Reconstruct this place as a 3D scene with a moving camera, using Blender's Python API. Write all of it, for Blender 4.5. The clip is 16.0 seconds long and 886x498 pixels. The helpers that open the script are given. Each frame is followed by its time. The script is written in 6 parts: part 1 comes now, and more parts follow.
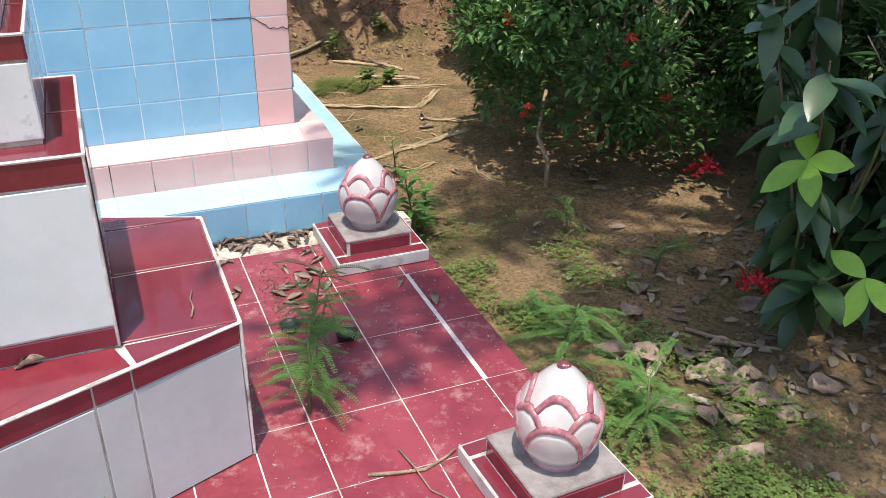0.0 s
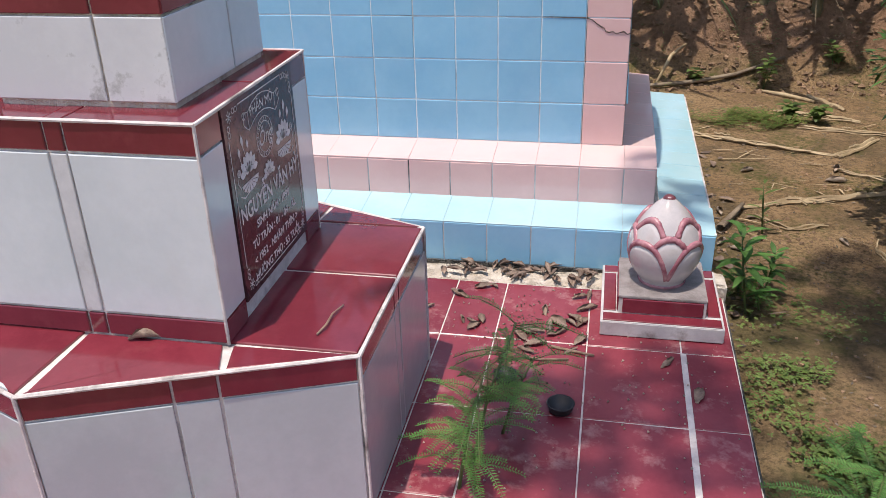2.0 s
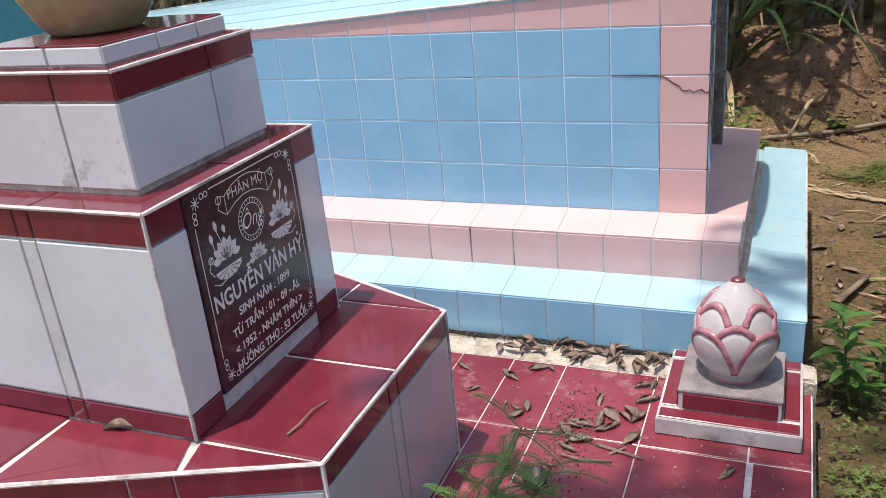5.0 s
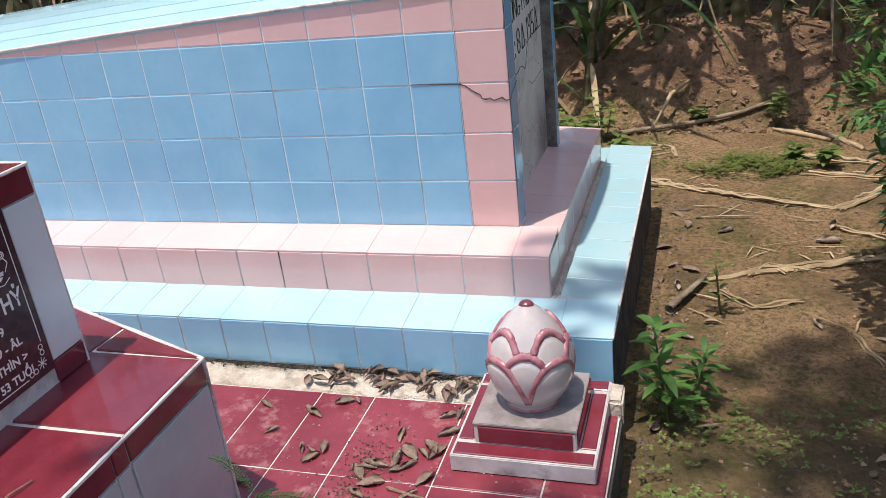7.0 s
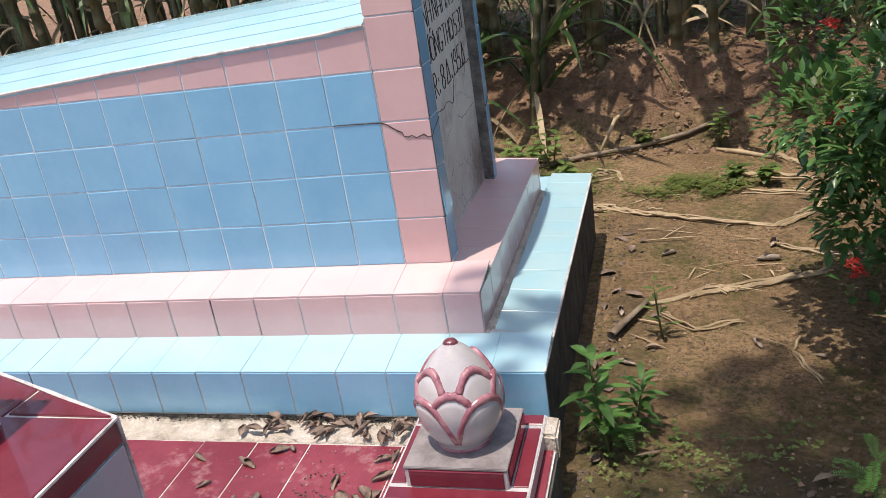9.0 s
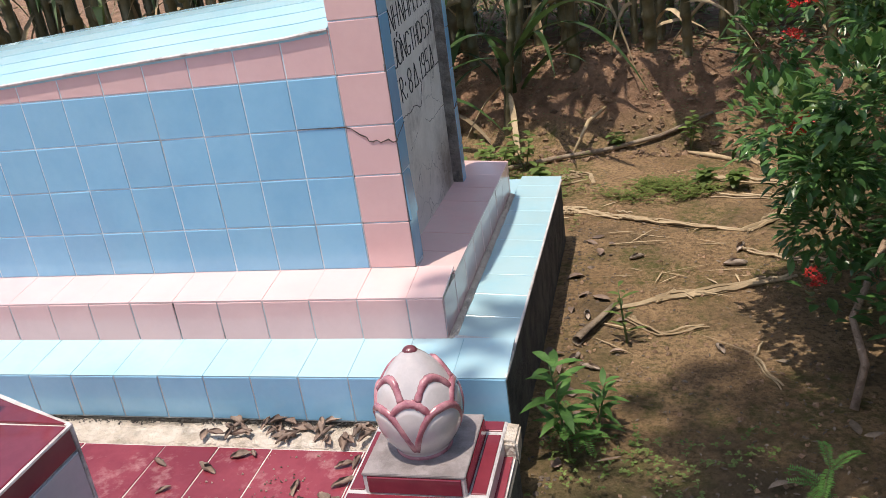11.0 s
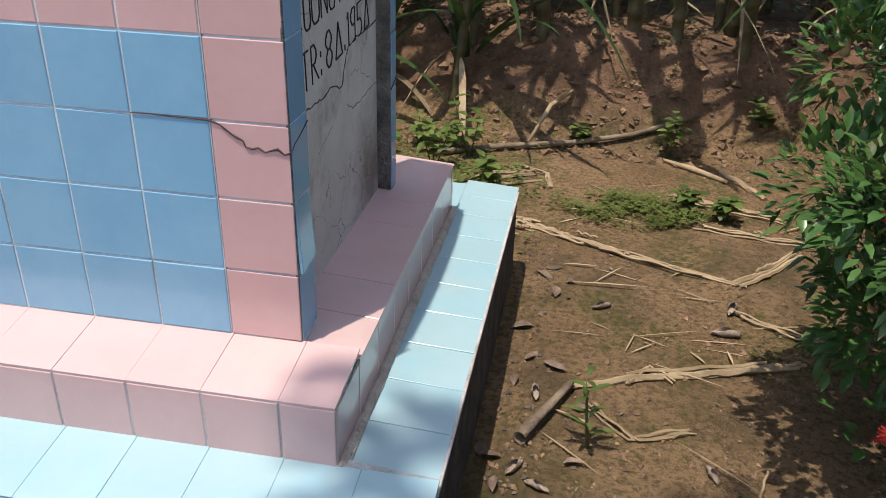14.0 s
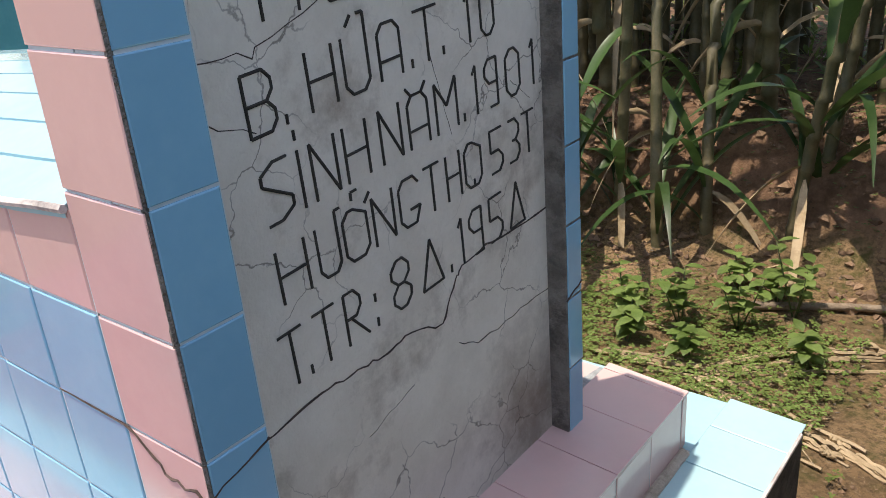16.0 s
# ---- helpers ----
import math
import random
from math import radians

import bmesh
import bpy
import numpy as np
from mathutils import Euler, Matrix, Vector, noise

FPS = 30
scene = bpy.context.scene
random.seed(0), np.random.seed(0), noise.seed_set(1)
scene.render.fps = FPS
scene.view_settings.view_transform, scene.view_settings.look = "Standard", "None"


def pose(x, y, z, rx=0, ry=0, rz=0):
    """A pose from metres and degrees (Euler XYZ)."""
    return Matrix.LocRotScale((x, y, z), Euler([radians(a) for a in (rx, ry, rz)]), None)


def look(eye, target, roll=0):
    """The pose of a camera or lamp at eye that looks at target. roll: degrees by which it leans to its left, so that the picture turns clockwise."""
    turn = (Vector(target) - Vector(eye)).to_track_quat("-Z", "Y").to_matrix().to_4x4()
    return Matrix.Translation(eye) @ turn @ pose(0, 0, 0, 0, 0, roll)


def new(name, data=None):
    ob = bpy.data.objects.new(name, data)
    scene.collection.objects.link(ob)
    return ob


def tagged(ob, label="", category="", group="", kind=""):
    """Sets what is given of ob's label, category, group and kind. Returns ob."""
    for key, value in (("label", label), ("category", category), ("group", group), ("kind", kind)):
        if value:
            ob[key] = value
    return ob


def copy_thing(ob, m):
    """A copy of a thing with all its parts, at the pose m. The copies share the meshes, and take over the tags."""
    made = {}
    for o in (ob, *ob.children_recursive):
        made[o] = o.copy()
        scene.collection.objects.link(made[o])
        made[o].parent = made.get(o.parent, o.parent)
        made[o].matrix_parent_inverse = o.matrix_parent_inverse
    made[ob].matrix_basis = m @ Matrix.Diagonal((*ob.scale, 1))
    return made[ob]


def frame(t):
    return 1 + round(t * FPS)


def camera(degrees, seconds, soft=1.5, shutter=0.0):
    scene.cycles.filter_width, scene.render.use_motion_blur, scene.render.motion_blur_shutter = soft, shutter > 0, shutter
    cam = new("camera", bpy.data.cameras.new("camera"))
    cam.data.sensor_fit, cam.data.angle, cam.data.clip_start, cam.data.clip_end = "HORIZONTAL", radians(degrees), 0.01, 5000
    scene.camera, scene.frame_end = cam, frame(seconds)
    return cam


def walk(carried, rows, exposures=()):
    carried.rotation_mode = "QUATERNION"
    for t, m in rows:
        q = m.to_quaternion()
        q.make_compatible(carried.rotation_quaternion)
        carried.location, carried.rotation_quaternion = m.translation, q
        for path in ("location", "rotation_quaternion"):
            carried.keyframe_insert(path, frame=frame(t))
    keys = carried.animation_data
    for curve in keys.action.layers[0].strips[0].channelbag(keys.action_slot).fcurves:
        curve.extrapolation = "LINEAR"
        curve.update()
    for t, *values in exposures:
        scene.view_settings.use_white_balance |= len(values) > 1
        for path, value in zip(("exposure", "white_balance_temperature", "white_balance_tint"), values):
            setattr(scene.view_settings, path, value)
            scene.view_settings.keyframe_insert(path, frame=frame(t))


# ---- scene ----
cam = camera(55.8, 16.0, 0.8)
PATH = [
    (0, (0.457, 0.302, 1.387), (1.16, 1.92, 0.445), 1.3),
    (0.5, (0.571, 0.351, 1.346), (1.061, 2.035, 0.385), -0.2),
    (1, (0.718, 0.492, 1.278), (0.906, 2.272, 0.387), 0.6),
    (1.5, (0.823, 0.551, 1.272), (0.817, 2.337, 0.372), -1.8),
    (2, (1.04, 0.645, 1.226), (0.675, 2.401, 0.341), -1.7),
    (2.5, (1.267, 0.672, 1.228), (0.489, 2.299, 0.363), -3.1),
    (3, (1.325, 0.694, 1.226), (0.534, 2.321, 0.373), -5.0),
    (3.2, (1.331, 0.703, 1.228), (0.538, 2.336, 0.388), -5.6),
    (5.3, (1.284, 0.926, 1.226), (0.563, 2.625, 0.456), -5.9),
    (5.5, (1.3, 0.949, 1.231), (0.627, 2.662, 0.448), -5.9),
    (6, (1.415, 1.05, 1.227), (0.797, 2.777, 0.429), -5.4),
    (6.5, (1.515, 1.128, 1.214), (0.914, 2.857, 0.408), -5.5),
    (7, (1.551, 1.156, 1.215), (0.953, 2.885, 0.407), -6.7),
    (7.5, (1.586, 1.168, 1.216), (0.991, 2.905, 0.422), -7.4),
    (8, (1.615, 1.18, 1.217), (1.021, 2.923, 0.437), -8.2),
    (8.5, (1.633, 1.192, 1.218), (1.053, 2.949, 0.46), -8.7),
    (9, (1.656, 1.209, 1.21), (1.113, 2.983, 0.462), -8.9),
    (9.2, (1.666, 1.213, 1.21), (1.135, 2.989, 0.46), -8.9),
    (11.3, (1.698, 1.228, 1.237), (1.202, 3.008, 0.472), -7.8),
    (11.5, (1.687, 1.217, 1.25), (1.187, 2.997, 0.487), -7.3),
    (12, (1.664, 1.214, 1.246), (1.156, 2.991, 0.482), -3.9),
    (12.5, (1.607, 1.314, 1.225), (1.138, 3.091, 0.436), -3.0),
    (13, (1.495, 1.514, 1.225), (1.128, 3.298, 0.399), -1.8),
    (13.5, (1.501, 1.613, 1.212), (1.196, 3.395, 0.356), -0.9),
    (14, (1.522, 1.986, 1.156), (1.218, 3.741, 0.247), 1.5),
    (14.5, (1.496, 2.305, 1.112), (1.006, 4.018, 0.204), 0.4),
    (15, (1.5, 2.567, 1.126), (0.732, 4.187, 0.239), -2.5),
    (15.5, (1.599, 2.722, 1.175), (0.576, 4.233, 0.356), -3.0),
    (16, (1.685, 2.766, 1.221), (0.512, 4.184, 0.438), -4.8),
]
walk(cam, [(t, look(eye, target, roll)) for t, eye, target, roll in PATH], ((0, 1.0, 6850, 9), (1, 0.82, 6850, 11), (2, 0.62, 6850, 14), (3, 0.62, 6850, 14), (6, 0.70, 6900, 14), (9, 0.70, 6900, 14), (12, 0.73, 7050, 15), (14, 0.48, 6950, 14), (15, 0.54, 7150, 14), (16, 0.88, 7250, 14)))

# ---------------------------------------------------------------- light
SUN = Vector((-0.125, -0.20, 1.0)).normalized()
world = bpy.data.worlds.new("sky")
scene.world = world
world.use_nodes = True
wn = world.node_tree
sky = wn.nodes.new("ShaderNodeTexSky")
sky.sky_type = "NISHITA"
sky.sun_disc = False
sky.sun_elevation = math.asin(SUN.z)
sky.sun_rotation = math.atan2(SUN.x, SUN.y)
sky.air_density, sky.dust_density = 1.0, 1.6
wn.nodes["Background"].inputs["Strength"].default_value = 0.14
wn.links.new(sky.outputs["Color"], wn.nodes["Background"].inputs["Color"])
sun_data = bpy.data.lights.new("sun", "SUN")
sun_data.energy, sun_data.angle, sun_data.color = 2.75, radians(0.53), (1.0, 0.95, 0.87)
sun = new("sun", sun_data)
sun.matrix_world = look(SUN * 30, (0, 0, 0))


# ---------------------------------------------------------------- materials
def surf(name, c1, c2, scale=8.0, rough=0.5, bump=0.0, bump_scale=60.0, fine=0.25, spread=0.0, gloss=0.5, stain=None, stain_scale=3.0, stain_amount=0.4, coat=0.0, detail=6.0, top_glare=None, thin=0.0):
    """Two colours mixed by coarse and fine noise, a third for stains, relief, and a change of tone from piece to piece."""
    m = bpy.data.materials.new(name)
    m.use_nodes = True
    nt = m.node_tree
    bsdf = nt.nodes["Principled BSDF"]
    def node(kind, **values):
        n = nt.nodes.new(kind)
        for key, value in values.items():
            n.inputs[key].default_value = value
        return n
    link = nt.links.new
    tex = nt.nodes.new("ShaderNodeTexCoord")
    where = nt.nodes.new("ShaderNodeNewGeometry").outputs["Position"]
    coarse = node("ShaderNodeTexNoise", Scale=scale, Detail=detail, Roughness=0.6)
    grain = node("ShaderNodeTexNoise", Scale=scale * 12, Detail=4.0, Roughness=0.7)
    for n in (coarse, grain):
        link(where, n.inputs["Vector"])
    add = nt.nodes.new("ShaderNodeMath")
    add.operation = "MULTIPLY_ADD"
    link(grain.outputs["Fac"], add.inputs[0])
    add.inputs[1].default_value = fine
    link(coarse.outputs["Fac"], add.inputs[2])
    ramp = node("ShaderNodeMapRange")
    ramp.inputs["From Min"].default_value, ramp.inputs["From Max"].default_value = 0.38 + fine * 0.5, 0.62 + fine * 0.5
    link(add.outputs[0], ramp.inputs["Value"])
    mix = nt.nodes.new("ShaderNodeMix")
    mix.data_type = "RGBA"
    mix.inputs["A"].default_value, mix.inputs["B"].default_value = (*c1, 1), (*c2, 1)
    link(ramp.outputs["Result"], mix.inputs["Factor"])
    colour = mix.outputs["Result"]
    if stain:
        blot = node("ShaderNodeTexNoise", Scale=stain_scale, Detail=8.0, Roughness=0.68)
        link(where, blot.inputs["Vector"])
        reach = node("ShaderNodeMapRange")
        reach.inputs["From Min"].default_value, reach.inputs["From Max"].default_value = 0.54, 0.70
        reach.inputs["To Max"].default_value = stain_amount
        link(blot.outputs["Fac"], reach.inputs["Value"])
        over = nt.nodes.new("ShaderNodeMix")
        over.data_type = "RGBA"
        over.inputs["B"].default_value = (*stain, 1)
        link(reach.outputs["Result"], over.inputs["Factor"])
        link(colour, over.inputs["A"])
        colour = over.outputs["Result"]
    if spread:
        info = nt.nodes.new("ShaderNodeObjectInfo")
        geo = nt.nodes.new("ShaderNodeNewGeometry")
        both = nt.nodes.new("ShaderNodeMath")
        both.operation = "ADD"
        link(info.outputs["Random"], both.inputs[0])
        link(geo.outputs["Random Per Island"], both.inputs[1])
        tone = node("ShaderNodeMapRange")
        tone.inputs["From Max"].default_value = 2.0
        tone.inputs["To Min"].default_value, tone.inputs["To Max"].default_value = 1 - spread, 1 + spread
        link(both.outputs[0], tone.inputs["Value"])
        hsv = node("ShaderNodeHueSaturation")
        link(tone.outputs["Result"], hsv.inputs["Value"])
        link(colour, hsv.inputs["Color"])
        colour = hsv.outputs["Color"]
    if top_glare:
        # pale tint on level faces, painting in the sun's glare on tops
        level = nt.nodes.new("ShaderNodeSeparateXYZ")
        link(nt.nodes.new("ShaderNodeNewGeometry").outputs["Normal"], level.inputs[0])
        flat = node("ShaderNodeMapRange")
        flat.inputs["From Min"].default_value, flat.inputs["From Max"].default_value = 0.8, 0.98
        link(level.outputs["Z"], flat.inputs["Value"])
        glare_noise = node("ShaderNodeTexNoise", Scale=7.0, Detail=6.0, Roughness=0.65)
        link(where, glare_noise.inputs["Vector"])
        thick = node("ShaderNodeMapRange")
        thick.inputs["From Min"].default_value, thick.inputs["From Max"].default_value = 0.36, 0.56
        thick.inputs["To Min"].default_value, thick.inputs["To Max"].default_value = top_glare[1] * 0.35, top_glare[1]
        link(glare_noise.outputs["Fac"], thick.inputs["Value"])
        lies = nt.nodes.new("ShaderNodeMath")
        lies.operation = "MULTIPLY"
        link(flat.outputs["Result"], lies.inputs[0])
        link(thick.outputs["Result"], lies.inputs[1])
        glare_mix = nt.nodes.new("ShaderNodeMix")
        glare_mix.data_type = "RGBA"
        glare_mix.inputs["B"].default_value = (*top_glare[0], 1)
        link(lies.outputs[0], glare_mix.inputs["Factor"])
        link(colour, glare_mix.inputs["A"])
        colour = glare_mix.outputs["Result"]
    link(colour, bsdf.inputs["Base Color"])
    bsdf.inputs["Roughness"].default_value = rough
    bsdf.inputs["Specular IOR Level"].default_value = gloss
    bsdf.inputs["Coat Weight"].default_value = coat
    if bump:
        relief = node("ShaderNodeTexNoise", Scale=bump_scale, Detail=5.0, Roughness=0.6)
        link(where, relief.inputs["Vector"])
        b = node("ShaderNodeBump", Strength=min(1.0, bump * 4), Distance=bump * 0.05)
        link(relief.outputs["Fac"], b.inputs["Height"])
        link(b.outputs["Normal"], bsdf.inputs["Normal"])
    if thin:
        sheet = node("ShaderNodeBsdfTranslucent")
        link(colour, sheet.inputs["Color"])
        blend = node("ShaderNodeMixShader")
        blend.inputs["Fac"].default_value = thin
        link(bsdf.outputs["BSDF"], blend.inputs[1])
        link(sheet.outputs["BSDF"], blend.inputs[2])
        link(blend.outputs["Shader"], nt.nodes["Material Output"].inputs["Surface"])
    return m


BLUE = surf("blue_glazed_tile", (0.225, 0.49, 0.69), (0.265, 0.54, 0.725), 5, 0.14, 0.02, 14, spread=0.07, coat=0.3)
# cyan and pink tops carry the pale tint painted for sun glare
CYAN = surf("pale_cyan_glazed_tile", (0.315, 0.575, 0.665), (0.37, 0.615, 0.695), 5, 0.16, 0.02, 14, spread=0.05, coat=0.3, top_glare=((0.44, 0.56, 0.56), 0.45))
PINK = surf("pink_glazed_tile", (0.70, 0.455, 0.44), (0.75, 0.50, 0.48), 5, 0.16, 0.02, 14, spread=0.06, coat=0.3, top_glare=((0.60, 0.515, 0.485), 0.45))
RED = surf("maroon_glazed_tile", (0.145, 0.018, 0.029), (0.19, 0.027, 0.040), 7, 0.16, 0.03, 18, spread=0.10, coat=0.4, stain=(0.36, 0.12, 0.12), stain_scale=9, stain_amount=0.12)
FLOORRED = surf("worn_maroon_floor_tile", (0.185, 0.026, 0.040), (0.245, 0.044, 0.060), 6, 0.27, 0.04, 40, spread=0.12, stain=(0.50, 0.31, 0.29), stain_scale=17, stain_amount=0.42)
WHITE = surf("white_wall_tile", (0.57, 0.615, 0.635), (0.64, 0.68, 0.70), 4, 0.16, 0.02, 10, spread=0.03, coat=0.3, stain=(0.56, 0.55, 0.53), stain_scale=5, stain_amount=0.22)
STAINED = surf("mould_stained_white_tile", (0.58, 0.59, 0.61), (0.66, 0.67, 0.68), 4, 0.2, 0.02, 10, coat=0.2, stain=(0.10, 0.10, 0.085), stain_scale=16, stain_amount=0.75)
PALELEAF = surf("bleached_dry_leaf", (0.30, 0.235, 0.18), (0.44, 0.36, 0.29), 20, 0.7, 0.15, 90, spread=0.25)
SLIVER = surf("white_cut_tile", (0.52, 0.53, 0.54), (0.62, 0.625, 0.63), 9, 0.3, 0.03, 30, spread=0.05, stain=(0.30, 0.27, 0.24), stain_scale=12, stain_amount=0.5)
# grimy plinth tiles, base also darkened to paint in their dimmer light
PLINTHWHITE = surf("grimy_shaded_white_tile", (0.415, 0.445, 0.460), (0.485, 0.515, 0.53), 4, 0.2, 0.02, 10, spread=0.03, coat=0.2, stain=(0.34, 0.33, 0.31), stain_scale=4, stain_amount=0.45)
CHIPPED = surf("chipped_white_tile", (0.44, 0.42, 0.42), (0.56, 0.54, 0.53), 9, 0.35, 0.06, 60, spread=0.05, stain=(0.20, 0.17, 0.15), stain_scale=14, stain_amount=0.75)
GROUT_B = surf("pale_blue_grout", (0.60, 0.71, 0.75), (0.70, 0.77, 0.79), 30, 0.85, 0.08, 150, stain=(0.16, 0.15, 0.14), stain_scale=5, stain_amount=0.7)
GROUT_D = surf("grimy_joint", (0.34, 0.38, 0.40), (0.52, 0.54, 0.54), 22, 0.9, 0.15, 120, stain=(0.05, 0.048, 0.045), stain_scale=3.5, stain_amount=1.0)
GROUT_W = surf("white_grout", (0.52, 0.47, 0.45), (0.70, 0.65, 0.62), 30, 0.85, 0.1, 150, stain=(0.11, 0.09, 0.08), stain_scale=7, stain_amount=0.9)
MORTAR = surf("sandy_mortar", (0.55, 0.47, 0.38), (0.70, 0.63, 0.54), 25, 0.95, 0.3, 90, stain=(0.2, 0.17, 0.12), stain_scale=12, stain_amount=0.7)
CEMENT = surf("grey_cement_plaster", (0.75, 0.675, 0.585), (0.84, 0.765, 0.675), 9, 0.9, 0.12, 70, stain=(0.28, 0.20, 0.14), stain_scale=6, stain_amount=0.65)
ROUGHCEM = surf("rough_grey_mortar", (0.20, 0.18, 0.16), (0.36, 0.33, 0.295), 26, 0.95, 0.45, 120, stain=(0.06, 0.055, 0.05), stain_scale=14, stain_amount=0.8)
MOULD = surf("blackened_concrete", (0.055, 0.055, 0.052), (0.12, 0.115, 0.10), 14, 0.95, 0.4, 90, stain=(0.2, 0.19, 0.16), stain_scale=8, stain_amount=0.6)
GROOVE = surf("dark_carved_groove", (0.03, 0.026, 0.022), (0.055, 0.048, 0.04), 40, 0.95)
CRACK = surf("dark_crack", (0.05, 0.035, 0.03), (0.10, 0.07, 0.06), 60, 0.95)
GRANITE = surf("dark_maroon_polished_stone", (0.050, 0.022, 0.026), (0.085, 0.036, 0.042), 60, 0.14, fine=0.5, gloss=0.35)
ETCH = surf("pale_etching", (0.72, 0.69, 0.68), (0.85, 0.82, 0.80), 80, 0.7)
BUD = surf("white_glazed_ceramic", (0.47, 0.435, 0.43), (0.55, 0.51, 0.50), 16, 0.16, 0.02, 20, coat=0.5, stain=(0.5, 0.36, 0.36), stain_scale=12, stain_amount=0.3)
RIDGE = surf("plum_pink_glaze", (0.27, 0.085, 0.11), (0.46, 0.22, 0.24), 30, 0.2, coat=0.4)
PLUM = surf("dark_plum_glaze", (0.10, 0.022, 0.03), (0.17, 0.05, 0.06), 60, 0.3)
CAPGREY = surf("dusty_grey_cap", (0.18, 0.158, 0.155), (0.29, 0.26, 0.255), 24, 0.5, 0.1, 120, stain=(0.22, 0.17, 0.16), stain_scale=20, stain_amount=0.5)
POT = surf("olive_tan_ceramic", (0.26, 0.24, 0.10), (0.36, 0.30, 0.17), 10, 0.35, 0.05, 40, stain=(0.10, 0.02, 0.02), stain_scale=6, stain_amount=0.5)
POTMARK = surf("dark_red_glaze", (0.10, 0.010, 0.012), (0.14, 0.02, 0.02), 20, 0.25)
BLACKPLASTIC = surf("black_plastic", (0.012, 0.012, 0.014), (0.022, 0.022, 0.024), 20, 0.45, spread=0.1)
TEAL = surf("turquoise_tile", (0.10, 0.38, 0.46), (0.13, 0.44, 0.52), 5, 0.2, spread=0.05)
PALETEAL = surf("pale_turquoise_ledge", (0.45, 0.66, 0.66), (0.55, 0.72, 0.70), 8, 0.35)

LEAF = surf("ixora_leaf", (0.050, 0.122, 0.033), (0.085, 0.180, 0.050), 6, 0.3, spread=0.5, gloss=0.5, thin=0.22)
BROAD = surf("broad_dark_leaf", (0.030, 0.072, 0.027), (0.050, 0.105, 0.040), 9, 0.3, spread=0.35, thin=0.18)
YOUNG = surf("young_bright_leaf", (0.17, 0.36, 0.035), (0.24, 0.45, 0.06), 9, 0.35, spread=0.15, thin=0.4)
WEED = surf("weed_leaf", (0.10, 0.16, 0.035), (0.185, 0.26, 0.075), 12, 0.5, spread=0.4, thin=0.35)
PALEWEED = surf("yellow_green_weed", (0.13, 0.185, 0.04), (0.22, 0.28, 0.075), 12, 0.55, spread=0.35, thin=0.35)
FERN = surf("feathery_leaflet", (0.075, 0.19, 0.04), (0.13, 0.28, 0.065), 20, 0.55, spread=0.4, thin=0.35)
CANELEAF = surf("cane_leaf", (0.068, 0.13, 0.036), (0.125, 0.20, 0.062), 7, 0.42, spread=0.45, thin=0.3)
DARKCANE = surf("dark_cane_leaf", (0.035, 0.08, 0.022), (0.065, 0.125, 0.036), 7, 0.4, spread=0.4, thin=0.25)
CANEYELLOW = surf("yellowing_cane_leaf", (0.30, 0.32, 0.10), (0.42, 0.40, 0.16), 7, 0.5, spread=0.25, thin=0.3)
CANE = surf("cane_stalk", (0.085, 0.082, 0.04), (0.17, 0.14, 0.075), 10, 0.5, spread=0.35, stain=(0.24, 0.2, 0.13), stain_scale=14, stain_amount=0.4)
STRAW = surf("dry_straw", (0.30, 0.22, 0.125), (0.44, 0.34, 0.21), 12, 0.75, 0.15, 60, spread=0.3)
DRYLEAF = surf("dry_brown_leaf", (0.13, 0.088, 0.066), (0.29, 0.21, 0.16), 20, 0.65, 0.15, 90, spread=0.35)
PALELITTER = surf("pale_leaf_litter", (0.13, 0.10, 0.07), (0.28, 0.22, 0.16), 14, 0.8, 0.1, 80, spread=0.55)
DEADCANE = surf("weathered_dead_cane", (0.15, 0.11, 0.075), (0.30, 0.235, 0.165), 14, 0.8, 0.2, 80, spread=0.2, stain=(0.07, 0.055, 0.04), stain_scale=9, stain_amount=0.7)
TWIG = surf("dry_twig", (0.23, 0.15, 0.10), (0.38, 0.27, 0.19), 30, 0.8, 0.2, 120, spread=0.2)
STEM = surf("green_stem", (0.07, 0.12, 0.03), (0.12, 0.14, 0.05), 20, 0.6)
BARK = surf("grey_brown_bark", (0.09, 0.07, 0.05), (0.17, 0.13, 0.10), 18, 0.9, 0.3, 60)
PETAL = surf("red_ixora_petal", (0.62, 0.035, 0.03), (0.75, 0.09, 0.06), 20, 0.5, spread=0.25, thin=0.3)
DEEPPETAL = surf("deep_red_petal", (0.40, 0.008, 0.016), (0.55, 0.02, 0.03), 20, 0.5, spread=0.25, thin=0.3)
CLOD = surf("crumbled_earth", (0.155, 0.098, 0.060), (0.31, 0.20, 0.122), 16, 0.95, 0.2, 90, spread=0.45)
STONE = surf("field_stone", (0.15, 0.12, 0.10), (0.28, 0.23, 0.19), 12, 0.9, 0.3, 50, spread=0.3)


